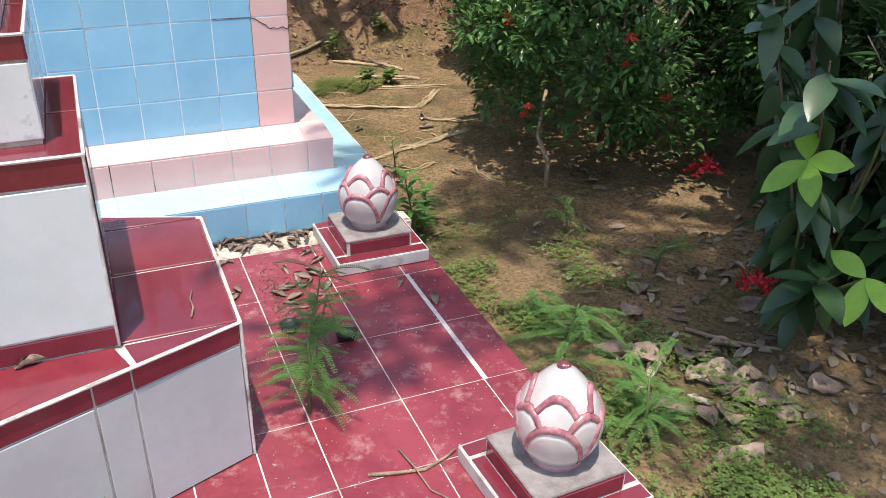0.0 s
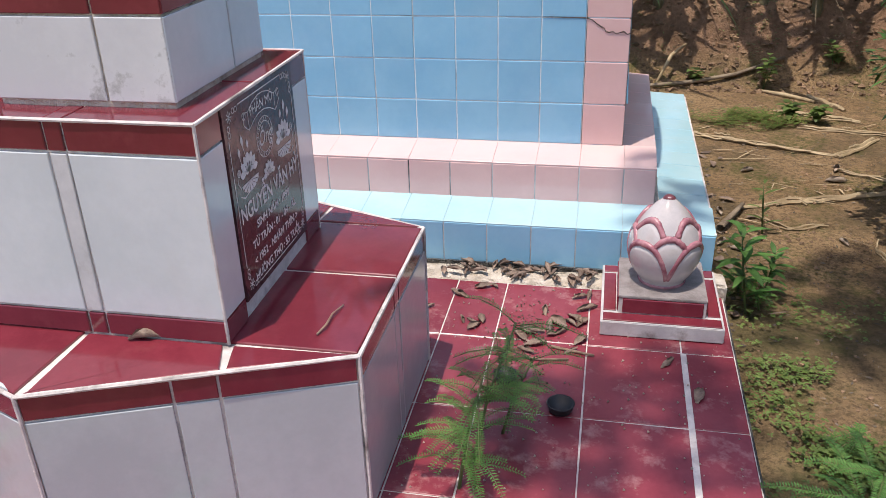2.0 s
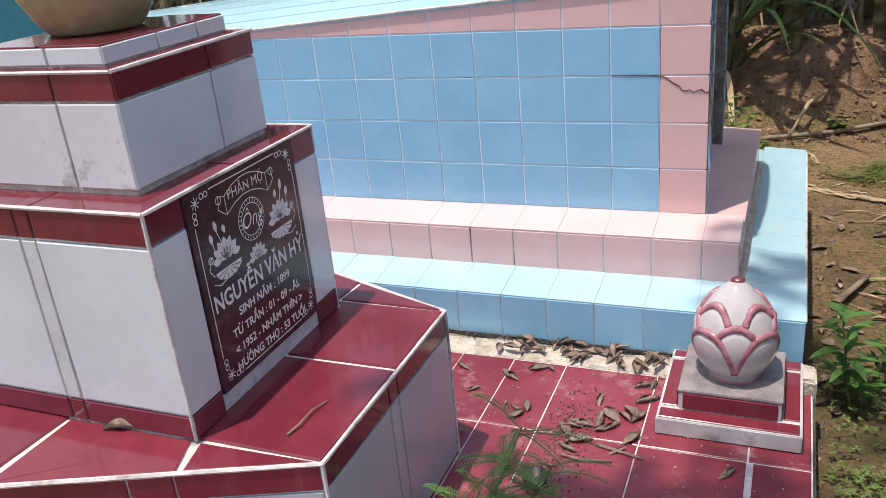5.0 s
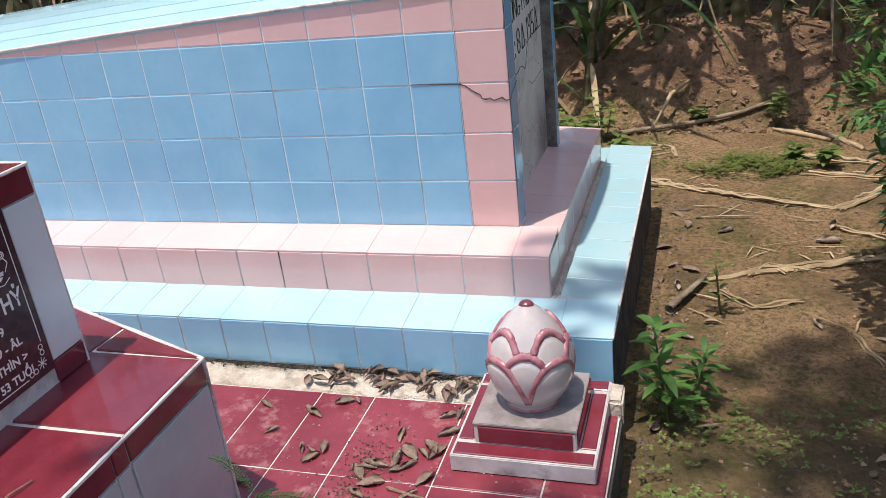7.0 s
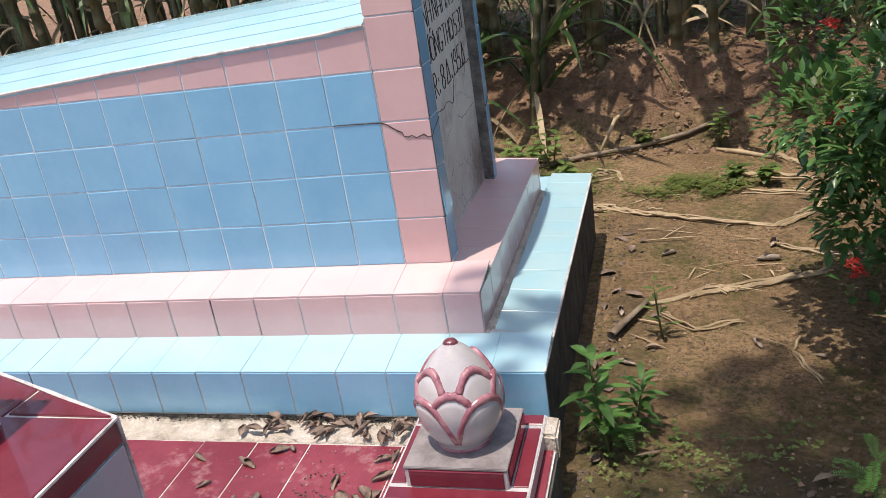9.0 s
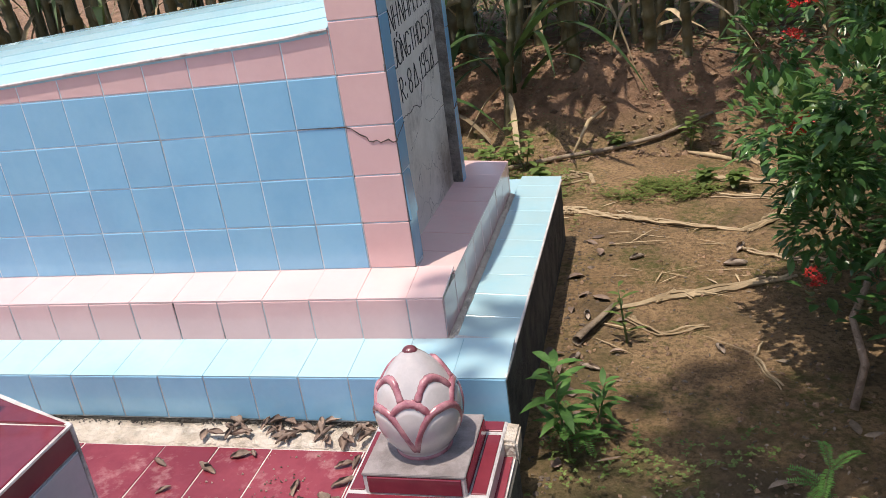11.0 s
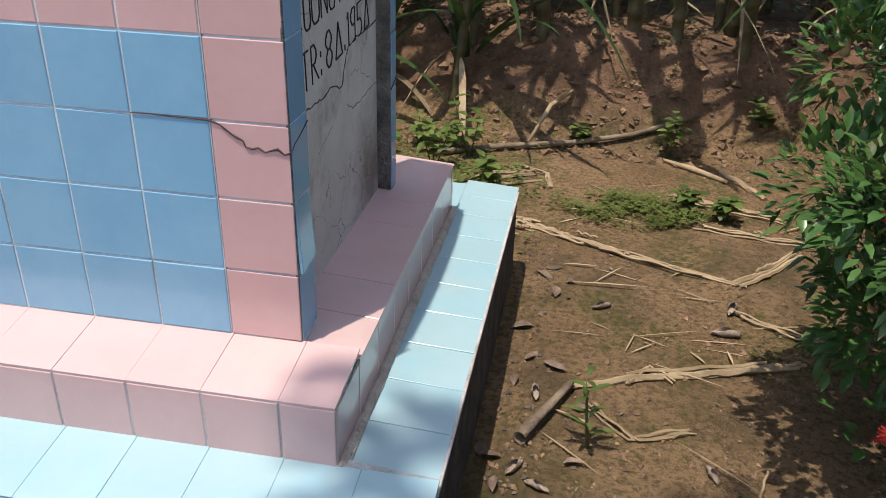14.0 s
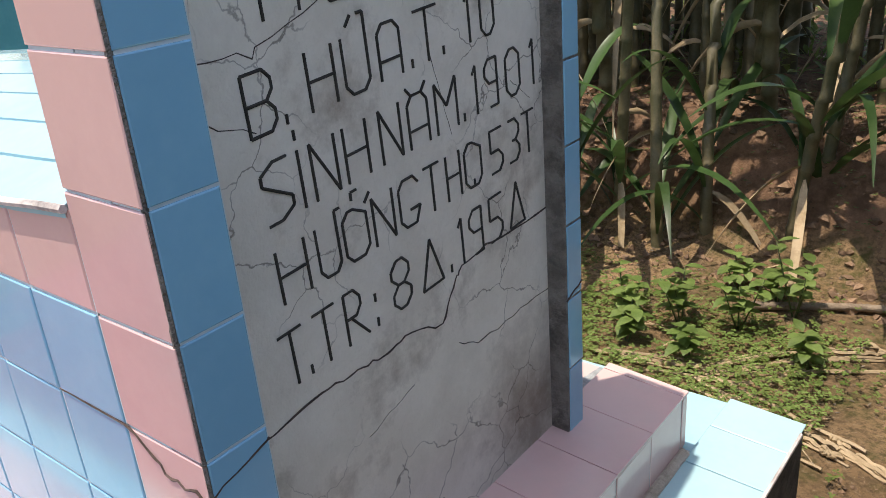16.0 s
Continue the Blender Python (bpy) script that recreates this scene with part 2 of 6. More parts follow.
def ground_material():
    """Ochre clay with moss, dark damp patches and, on the bank, redder broken earth."""
    m = bpy.data.materials.new("clay_ground")
    m.use_nodes = True
    nt = m.node_tree
    link = nt.links.new
    bsdf = nt.nodes["Principled BSDF"]
    pos = nt.nodes.new("ShaderNodeNewGeometry").outputs["Position"]
    def noise_at(scale, detail=8.0, rough=0.62):
        n = nt.nodes.new("ShaderNodeTexNoise")
        n.inputs["Scale"].default_value, n.inputs["Detail"].default_value, n.inputs["Roughness"].default_value = scale, detail, rough
        link(pos, n.inputs["Vector"])
        return n.outputs["Fac"]
    def span(value, lo, hi, top=1.0):
        r = nt.nodes.new("ShaderNodeMapRange")
        r.inputs["From Min"].default_value, r.inputs["From Max"].default_value, r.inputs["To Max"].default_value = lo, hi, top
        link(value, r.inputs["Value"])
        return r.outputs["Result"]
    def blend(factor, a, b):
        n = nt.nodes.new("ShaderNodeMix")
        n.data_type = "RGBA"
        link(factor, n.inputs["Factor"])
        for key, c in (("A", a), ("B", b)):
            if isinstance(c, tuple):
                n.inputs[key].default_value = (*c, 1)
            else:
                link(c, n.inputs[key])
        return n.outputs["Result"]
    clay = blend(span(noise_at(2.2), 0.35, 0.65), (0.29, 0.187, 0.098), (0.44, 0.295, 0.162))
    crust = blend(span(noise_at(13, 9, 0.72), 0.52, 0.64, 0.6), clay, (0.155, 0.104, 0.058))
    pale = blend(span(noise_at(95, 5, 0.7), 0.56, 0.68, 0.8), crust, (0.42, 0.315, 0.205))
    grit = blend(span(noise_at(60, 7, 0.72), 0.47, 0.60, 0.85), pale, (0.155, 0.104, 0.06))
    damp = blend(span(noise_at(1.7), 0.52, 0.64, 0.7), grit, (0.11, 0.085, 0.05))
    sep = nt.nodes.new("ShaderNodeSeparateXYZ")
    link(pos, sep.inputs[0])
    moss_spots = nt.nodes.new("ShaderNodeMath")
    moss_spots.operation = "MULTIPLY"
    link(span(noise_at(3.1, 10, 0.7), 0.48, 0.60, 0.85), moss_spots.inputs[0])
    link(span(noise_at(30, 5), 0.35, 0.6), moss_spots.inputs[1])
    moss = blend(moss_spots.outputs[0], damp, (0.105, 0.112, 0.034))
    red = blend(span(noise_at(9, 10, 0.7), 0.40, 0.62), (0.175, 0.106, 0.066), (0.37, 0.225, 0.142))
    final = blend(span(sep.outputs["Z"], 0.02, 0.12), moss, red)
    link(final, bsdf.inputs["Base Color"])
    bsdf.inputs["Roughness"].default_value = 0.95
    bsdf.inputs["Specular IOR Level"].default_value = 0.2
    b = nt.nodes.new("ShaderNodeBump")
    b.inputs["Strength"].default_value, b.inputs["Distance"].default_value = 1.0, 0.032
    link(noise_at(30, 12, 0.76), b.inputs["Height"])
    link(b.outputs["Normal"], bsdf.inputs["Normal"])
    return m


def damp_shade_patch(m, centre, reach, colour):
    """A ragged patch of colour round one point: brown rising damp on plaster, moss and painted shade on the ground."""
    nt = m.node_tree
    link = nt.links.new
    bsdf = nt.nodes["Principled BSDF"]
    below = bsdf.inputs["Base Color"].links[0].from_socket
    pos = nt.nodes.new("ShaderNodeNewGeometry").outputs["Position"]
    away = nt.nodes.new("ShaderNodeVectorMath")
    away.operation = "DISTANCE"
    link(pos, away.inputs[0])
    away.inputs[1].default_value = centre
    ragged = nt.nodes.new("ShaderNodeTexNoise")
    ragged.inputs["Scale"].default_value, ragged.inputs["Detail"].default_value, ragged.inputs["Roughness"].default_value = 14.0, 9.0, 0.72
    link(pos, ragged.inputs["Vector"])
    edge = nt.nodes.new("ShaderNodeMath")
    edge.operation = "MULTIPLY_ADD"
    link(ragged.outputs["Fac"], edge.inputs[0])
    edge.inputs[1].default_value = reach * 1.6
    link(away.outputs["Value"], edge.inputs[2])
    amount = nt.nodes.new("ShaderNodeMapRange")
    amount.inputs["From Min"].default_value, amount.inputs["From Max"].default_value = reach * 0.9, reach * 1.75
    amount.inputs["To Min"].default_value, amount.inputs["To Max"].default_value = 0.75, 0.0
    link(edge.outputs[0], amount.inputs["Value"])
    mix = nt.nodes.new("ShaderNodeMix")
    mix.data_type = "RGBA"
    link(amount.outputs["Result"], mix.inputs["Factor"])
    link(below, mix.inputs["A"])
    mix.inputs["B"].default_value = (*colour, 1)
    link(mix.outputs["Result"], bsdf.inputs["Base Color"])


def craze(m, scale, colour, amount):
    """Fine wandering cracks, in patches, over a plastered face."""
    nt = m.node_tree
    link = nt.links.new
    bsdf = nt.nodes["Principled BSDF"]
    below = bsdf.inputs["Base Color"].links[0].from_socket
    pos = nt.nodes.new("ShaderNodeNewGeometry").outputs["Position"]
    def noise_at(s, detail):
        n = nt.nodes.new("ShaderNodeTexNoise")
        n.inputs["Scale"].default_value, n.inputs["Detail"].default_value = s, detail
        link(pos, n.inputs["Vector"])
        return n
    bend = nt.nodes.new("ShaderNodeVectorMath")
    bend.operation = "MULTIPLY_ADD"
    link(noise_at(22.0, 5.0).outputs["Color"], bend.inputs[0])
    bend.inputs[1].default_value = (0.05, 0.05, 0.05)
    link(pos, bend.inputs[2])
    cells = nt.nodes.new("ShaderNodeTexVoronoi")
    cells.feature = "DISTANCE_TO_EDGE"
    cells.inputs["Scale"].default_value = scale
    link(bend.outputs["Vector"], cells.inputs["Vector"])
    line = nt.nodes.new("ShaderNodeMapRange")
    line.inputs["From Min"].default_value, line.inputs["From Max"].default_value = 0.003, 0.012
    line.inputs["To Min"].default_value, line.inputs["To Max"].default_value = amount, 0.0
    link(cells.outputs["Distance"], line.inputs["Value"])
    some = nt.nodes.new("ShaderNodeMapRange")
    some.inputs["From Min"].default_value, some.inputs["From Max"].default_value = 0.46, 0.60
    link(noise_at(5.0, 3.0).outputs["Fac"], some.inputs["Value"])
    both = nt.nodes.new("ShaderNodeMath")
    both.operation = "MULTIPLY"
    link(line.outputs["Result"], both.inputs[0])
    link(some.outputs["Result"], both.inputs[1])
    mix = nt.nodes.new("ShaderNodeMix")
    mix.data_type = "RGBA"
    mix.inputs["B"].default_value = (*colour, 1)
    link(both.outputs[0], mix.inputs["Factor"])
    link(below, mix.inputs["A"])
    link(mix.outputs["Result"], bsdf.inputs["Base Color"])


damp_shade_patch(CEMENT, (1.046, 3.76, 0.42), 0.22, (0.22, 0.16, 0.115))
craze(CEMENT, 10.0, (0.16, 0.125, 0.10), 0.75)
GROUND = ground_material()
# dark mossy earth beside the tomb and the court, with yard shade painted in
damp_shade_patch(GROUND, (1.44, 3.30, -0.05), 0.24, (0.115, 0.100, 0.046))
damp_shade_patch(GROUND, (1.50, 2.75, -0.05), 0.26, (0.115, 0.105, 0.045))
damp_shade_patch(GROUND, (1.92, 2.85, -0.05), 0.28, (0.130, 0.100, 0.060))
damp_shade_patch(GROUND, (1.62, 2.15, -0.05), 0.26, (0.120, 0.125, 0.046))
damp_shade_patch(GROUND, (1.72, 1.70, -0.05), 0.28, (0.115, 0.120, 0.044))


# ---------------------------------------------------------------- mesh helpers
def thing(name, label, category, group="", kind="", at=(0, 0, 0)):
    ob = new(name)
    ob.empty_display_size = 0.05
    ob.location = at
    return tagged(ob, label, category, group, kind)


def finish(name, me, material, parent=None, label="", smooth=False):
    if material:
        me.materials.clear()
        me.materials.append(material)
    if smooth:
        me.polygons.foreach_set("use_smooth", [True] * len(me.polygons))
    ob = new(name, me)
    if parent:
        ob.parent = parent
    return tagged(ob, label)


def part(name, bm, material, parent=None, label="", smooth=False):
    me = bpy.data.meshes.new(name)
    bmesh.ops.recalc_face_normals(bm, faces=bm.faces)
    bm.to_mesh(me)
    bm.free()
    return finish(name, me, material, parent, label, smooth)


def sheet(name, verts, faces, material, parent=None, label="", smooth=True):
    me = bpy.data.meshes.new(name)
    me.from_pydata([tuple(v) for v in verts], [], faces)
    me.update()
    return finish(name, me, material, parent, label, smooth)


def box(bm, x0, x1, y0, y1, z0, z1, bevel=0.0):
    geom = bmesh.ops.create_cube(bm, size=1.0, matrix=Matrix.Translation(((x0 + x1) / 2, (y0 + y1) / 2, (z0 + z1) / 2)) @ Matrix.Diagonal((x1 - x0, y1 - y0, z1 - z0, 1)))
    if bevel:
        edges = list({e for v in geom["verts"] for e in v.link_edges})
        bmesh.ops.bevel(bm, geom=edges, offset=bevel, segments=2, affect="EDGES")


def prism(bm, outline, z0, z1):
    """A solid over an outline of (x, y) or of (x, y, z of the top)."""
    low = [bm.verts.new((p[0], p[1], z0)) for p in outline]
    top = [bm.verts.new((p[0], p[1], p[2] if len(p) > 2 else z1)) for p in outline]
    bm.faces.new(top)
    bm.faces.new(low[::-1])
    n = len(outline)
    for i in range(n):
        bm.faces.new((low[i], low[(i + 1) % n], top[(i + 1) % n], top[i]))


def tube(bm, points, radii, sides=6):
    """A tapered tube along points."""
    rings = []
    for i, p in enumerate(points):
        p = Vector(p)
        a, b = Vector(points[max(0, i - 1)]), Vector(points[min(len(points) - 1, i + 1)])
        d = (b - a).normalized()
        s = d.cross(Vector((0.31, 0.17, 0.93))).normalized()
        t = d.cross(s)
        r = radii[i] if isinstance(radii, (list, tuple)) else radii
        rings.append([bm.verts.new(p + r * (math.cos(k * math.tau / sides) * s + math.sin(k * math.tau / sides) * t)) for k in range(sides)])
    for a, b in zip(rings, rings[1:]):
        for k in range(sides):
            bm.faces.new((a[k], a[(k + 1) % sides], b[(k + 1) % sides], b[k]))
    bm.faces.new(rings[0][::-1])
    bm.faces.new(rings[-1])


TILES = {}


def tile_mesh(w, h, th, material, edge=0.0015):
    key = (round(w, 4), round(h, 4), th, material.name, edge)
    if key not in TILES:
        me = bpy.data.meshes.new("tile")
        b = min(edge, w * 0.2, h * 0.2)
        levels = ((0.0, 0.0), (0.0, th - b * 0.7), (b, th))
        verts = [(sx * (w / 2 - i), sy * (h / 2 - i), z) for i, z in levels for sx, sy in ((-1, -1), (1, -1), (1, 1), (-1, 1))]
        faces = [(8, 9, 10, 11)]
        for r in (0, 4):
            faces += [(r + k, r + (k + 1) % 4, r + 4 + (k + 1) % 4, r + 4 + k) for k in range(4)]
        me.from_pydata(verts, [], faces)
        me.update()
        me.materials.append(material)
        TILES[key] = me
    return TILES[key]


def lay(parent, material, corner, u, v, w, h, gap=0.0035, th=0.005, name="tile", wobble=0.25, label="", edge=0.0015):
    """One tile with its lower corner at corner, its sides along u and v, a joint of gap round it."""
    u, v = Vector(u).normalized(), Vector(v).normalized()
    n = u.cross(v).normalized()
    v = n.cross(u)
    ob = new(name, tile_mesh(w - gap, h - gap, th, material, edge))
    c = Vector(corner) + u * w / 2 + v * h / 2
    m = Matrix((u, v, n)).transposed().to_4x4()
    m = Matrix.Translation(c) @ m @ pose(0, 0, random.uniform(-0.0004, 0.0004), random.gauss(0, wobble), random.gauss(0, wobble), random.gauss(0, 0.12))
    ob.matrix_basis = m
    ob.parent = parent
    return tagged(ob, label)


def cut_tile(parent, material, outline, z, th=0.005, gap=0.004, name="tile"):
    """A tile of any straight outline lying level at height z; its joint is taken from its outline. Points may carry their own z."""
    pts = [Vector((p[0], p[1], p[2] if len(p) > 2 else z)) for p in outline]
    c = sum(pts, Vector()) / len(pts)
    n = len(pts)
    if sum((pts[i].x - c.x) * (pts[(i + 1) % n].y - c.y) - (pts[i].y - c.y) * (pts[(i + 1) % n].x - c.x) for i in range(n)) < 0:
        pts.reverse()
    def inset(d):
        out = []
        for i in range(n):
            a, b, e = pts[i - 1], pts[i], pts[(i + 1) % n]
            d1, d2 = (b - a).normalized(), (e - b).normalized()
            n1, n2 = Vector((-d1.y, d1.x, 0)), Vector((-d2.y, d2.x, 0))
            k = (n1 + n2)
            out.append(b + k * (d / max(0.25, 1 + n1.dot(n2))))
        return out
    a, b = inset(gap / 2), inset(gap / 2 + 0.002)
    verts = [p - c for p in a] + [p - c + Vector((0, 0, th - 0.0015)) for p in a] + [p - c + Vector((0, 0, th)) for p in b]
    faces = [tuple(range(2 * n, 3 * n))] + [(r + k, r + (k + 1) % n, r + n + (k + 1) % n, r + n + k) for r in (0, n) for k in range(n)]
    ob = sheet(name, verts, faces, material, parent, smooth=False)
    ob.location = c
    return ob


class Foliage:
    """Collects bent blades into one mesh."""
    def __init__(self):
        self.verts, self.faces = [], []

    def blade(self, base, way, up, length, width, droop=0.3, fold=0.25, steps=3, peak=0.45, tip=1.0, curl=0.0):
        base, way = Vector(base), Vector(way).normalized()
        up = Vector(up)
        side = way.cross(up)
        side = side.normalized() if side.length > 1e-4 else Vector((1, 0, 0))
        nor = side.cross(way)
        start = len(self.verts)
        for k in range(steps + 1):
            s = k / steps
            mid = base + way * (length * s) + Vector((0, 0, -droop * length * s * s)) + nor * (curl * length * s * s)
            w = width * 0.5 * (math.sin(math.pi * min(1.0, s / peak * 0.5 if s < peak else 0.5 + 0.5 * (s - peak) / (1 - peak))) ** 0.8 if 0 < s < 1 else 0.04)
            self.verts += [mid - side * w + nor * (fold * w), mid, mid + side * w + nor * (fold * w)]
        for k in range(steps):
            a = start + 3 * k
            self.faces += [(a, a + 1, a + 4, a + 3), (a + 1, a + 2, a + 5, a + 4)]

    def make(self, name, material, parent=None, label=""):
        return sheet(name, self.verts, self.faces, material, parent, label, smooth=True)


def aim(rng, tilt_lo=-0.2, tilt_hi=0.8):
    a = rng.uniform(0, math.tau)
    t = rng.uniform(tilt_lo, tilt_hi)
    return Vector((math.cos(a) * math.cos(t), math.sin(a) * math.cos(t), math.sin(t)))


# ---------------------------------------------------------------- ground
def bank_line(x):
    return 5.32 + 0.10 * math.sin(x * 0.9 + 0.6) + 0.05 * math.sin(x * 2.7)


def height(x, y):
    """The lie of the land: a flat yard, a low earth bank behind, a field beyond."""
    z = -0.05 + 0.018 * noise.noise((x * 1.3, y * 1.3, 0.0)) + 0.008 * noise.noise((x * 5, y * 5, 3.0))
    s = (y - bank_line(x)) / 0.46
    s = max(0.0, min(1.0, s))
    s = s * s * (3 - 2 * s)
    rough = 0.07 * noise.noise((x * 4, y * 4, 8.0)) + 0.045 * noise.noise((x * 11, y * 11, 2.0))
    return z + s * (0.43 + 0.05 * noise.noise((x * 0.8, y * 0.8, 5.0))) + (0.25 + 0.75 * (1 - abs(2 * s - 1))) * rough * min(1.0, s * 4)


def build_ground():
    near_x = np.arange(-4.0, 5.0001, 0.045)
    near_y = np.arange(-1.5, 7.5001, 0.045)
    far = [1.0, 3.0, 8.0, 20.0, 60.0, 200.0, 800.0]
    xs = sorted([-4.0 - f for f in far] + [float(v) for v in near_x] + [5.0 + f for f in far])
    ys = sorted([-1.5 - f for f in far] + [float(v) for v in near_y] + [7.5 + f for f in far])
    verts = [(x, y, height(x, y)) for y in ys for x in xs]
    w = len(xs)
    faces = [(j * w + i, j * w + i + 1, (j + 1) * w + i + 1, (j + 1) * w + i) for j in range(len(ys) - 1) for i in range(w - 1)]
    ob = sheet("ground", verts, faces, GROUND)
    tagged(ob, "bare ochre clay yard with moss and an earth bank", "ground", kind="structure")


build_ground()

# ---------------------------------------------------------------- tiled forecourt
COURT_Z = 0.085
court = thing("floor", "worn maroon tiled forecourt with white joints", "floor", kind="structure")
bm = bmesh.new()
box(bm, -1.15, 1.378, 1.20, 2.722, -0.12, COURT_Z, 0.004)
part("slab", bm, GROUT_W, court, "white mortar bed of the court")
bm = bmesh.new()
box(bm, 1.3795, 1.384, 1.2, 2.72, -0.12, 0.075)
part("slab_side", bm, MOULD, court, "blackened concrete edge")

# the strip of bare mortar between court and tomb
bm = bmesh.new()
n = 60
rows = []
for j in range(6):
    rows.append([bm.verts.new((-1.12 + 2.48 * i / n, 2.722 + 0.098 * j / 5, 0.083 + 0.010 * noise.noise((i * 0.7, j * 0.9, 1.5)) + (0.006 if 0 < j < 5 else 0))) for i in range(n + 1)])
for a, b in zip(rows, rows[1:]):
    for i in range(n):
        bm.faces.new((a[i], a[i + 1], b[i + 1], b[i]))
skirt = bmesh.ops.extrude_edge_only(bm, edges=[e for e in bm.edges if e.is_boundary])
for v in [g for g in skirt["geom"] if isinstance(g, bmesh.types.BMVert)]:
    v.co.z = -0.12
strip = part("mortar_strip", bm, MORTAR, court, "crumbling sandy mortar strip", True)

# ---------------------------------------------------------------- the blue and pink tomb
T = 0.1262
FX, FY = 1.093, 3.108
BASE_X, BASE_Y0, BASE_Y1 = 1.356, 2.818, 4.222
STEP_X, STEP_Y0, STEP_Y1 = 1.191, 2.970, 4.025
BACK_Y = 3.844
LEFT = -0.95
tomb = thing("tiled_tomb", "pale blue and pink tiled tomb on two tiled steps", "tomb")


def roof_edge(x):
    """Height of the sloping eave above the long face."""
    s = (0.967 - x) / 1.352
    return 0.981 - 0.055 * s - 0.028 * s ** 1.6 + 0.006 * math.exp(-((x - 0.95) / 0.06) ** 2) if s >= 0 else 0.981


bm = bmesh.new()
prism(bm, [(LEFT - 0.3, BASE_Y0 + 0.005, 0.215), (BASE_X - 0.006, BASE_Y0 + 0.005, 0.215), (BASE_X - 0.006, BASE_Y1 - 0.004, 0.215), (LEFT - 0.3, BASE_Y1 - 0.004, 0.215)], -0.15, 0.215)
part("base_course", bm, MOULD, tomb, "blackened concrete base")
bm = bmesh.new()
box(bm, LEFT - 0.29, BASE_X - 0.004, BASE_Y0 + 0.0016, BASE_Y0 + 0.02, 0.094, 0.2185)
box(bm, LEFT - 0.29, BASE_X - 0.010, BASE_Y0 + 0.006, BASE_Y1 - 0.008, 0.2, 0.2205)
prism(bm, [(LEFT - 0.28, BASE_Y0 + 0.002, 0.2208), (BASE_X - 0.004, BASE_Y0 + 0.002, 0.2208), (BASE_X - 0.004, STEP_Y0 + 0.02, 0.2245), (STEP_X, STEP_Y0 + 0.02, 0.240), (LEFT - 0.28, STEP_Y0 + 0.02, 0.240)], 0.2, 0.22)
part("base_bed", bm, GROUT_D, tomb)
bm = bmesh.new()
prism(bm, [(LEFT - 0.15, STEP_Y0 + 0.0018, 0.3505), (STEP_X - 0.0018, STEP_Y0 + 0.0018, 0.3505), (STEP_X - 0.0018, FY + 0.01, 0.3535), (STEP_X - 0.0018, STEP_Y1 - 0.005, 0.3535), (LEFT - 0.15, STEP_Y1 - 0.005, 0.3505)], 0.2, 0.35)
box(bm, LEFT - 0.1, FX - 0.05, STEP_Y0 + 0.09, FY + 0.05, 0.3, 0.3625)
part("step_core", bm, GROUT_D, tomb)
bm = bmesh.new()
outline = [(LEFT, 0.34), (0.967, 0.34), (0.967, roof_edge(0.967) - 0.006)]
outline += [(0.967 - 0.05 * i, roof_edge(0.967 - 0.05 * i) - 0.006) for i in range(1, 38)] + [(LEFT, roof_edge(LEFT) - 0.006)]
front = [bm.verts.new((x, FY + 0.0018, z)) for x, z in outline]
back = [bm.verts.new((x, BACK_Y - 0.005, z)) for x, z in outline]
bm.faces.new(front)
bm.faces.new(back[::-1])
for i in range(len(front)):
    j = (i + 1) % len(front)
    bm.faces.new((front[i], back[i], back[j], front[j]))
part("body_core", bm, GROUT_B, tomb, "pale jointed core of the long body")

# headstone block with a low arched top, recessed panel on its end
HS_X0, PANEL_X, RAIL_IN, RAIL_OUT = 0.967, 1.046, 3.186, 3.792


def arch_top(y):
    u = (y - (FY + BACK_Y) / 2) / ((BACK_Y - FY) / 2)
    return 1.19 + 0.235 * math.sqrt(max(0.0, 1 - u * u))


def upright(name, x0, x1, y0, y1, material, label, z0=0.34, lower=0.0):
    bm = bmesh.new()
    ys = [y0 + (y1 - y0) * i / 14 for i in range(15)]
    fr = [bm.verts.new((x1, y0, z0)), bm.verts.new((x1, y1, z0))] + [bm.verts.new((x1, y, arch_top(y) - lower)) for y in reversed(ys)]
    bk = [bm.verts.new((x0, v.co.y, v.co.z)) for v in fr]
    bm.faces.new(fr)
    bm.faces.new(bk[::-1])
    for i in range(len(fr)):
        j = (i + 1) % len(fr)
        bm.faces.new((fr[i], bk[i], bk[j], fr[j]))
    return part(name, bm, material, tomb, label)


upright("headstone_core", HS_X0 + 0.004, PANEL_X - 0.004, FY + 0.0018, BACK_Y - 0.004, GROUT_B, "")
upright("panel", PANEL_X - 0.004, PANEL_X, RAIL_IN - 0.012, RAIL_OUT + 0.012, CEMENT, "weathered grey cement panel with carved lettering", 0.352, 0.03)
upright("rail", PANEL_X - 0.004, FX - 0.0018, FY + 0.003, RAIL_IN, GROUT_B, "rough mortar edge behind blue tiles")
upright("rail", PANEL_X - 0.004, FX - 0.0148, RAIL_OUT, BACK_Y - 0.004, ROUGHCEM, "rough mortar edge behind blue tiles")

# the arched head of the frame, which closes the panel at its top
bm = bmesh.new()
ys = [RAIL_IN - 0.004 + (RAIL_OUT - RAIL_IN + 0.008) * i / 16 for i in range(17)]
ring = [(y, arch_top(y)) for y in ys] + [(y, arch_top(y) - 0.085) for y in reversed(ys)]
front = [bm.verts.new((FX - 0.003, y, z)) for y, z in ring]
back = [bm.verts.new((PANEL_X - 0.004, y, z)) for y, z in ring]
for i in range(16):
    for side, flip in ((front, 1), (back, -1)):
        bm.faces.new([side[k] for k in (i, i + 1, 32 - i, 33 - i)][::flip])
for i in range(34):
    j = (i + 1) % 34
    bm.faces.new((front[i], back[i], back[j], front[j]))
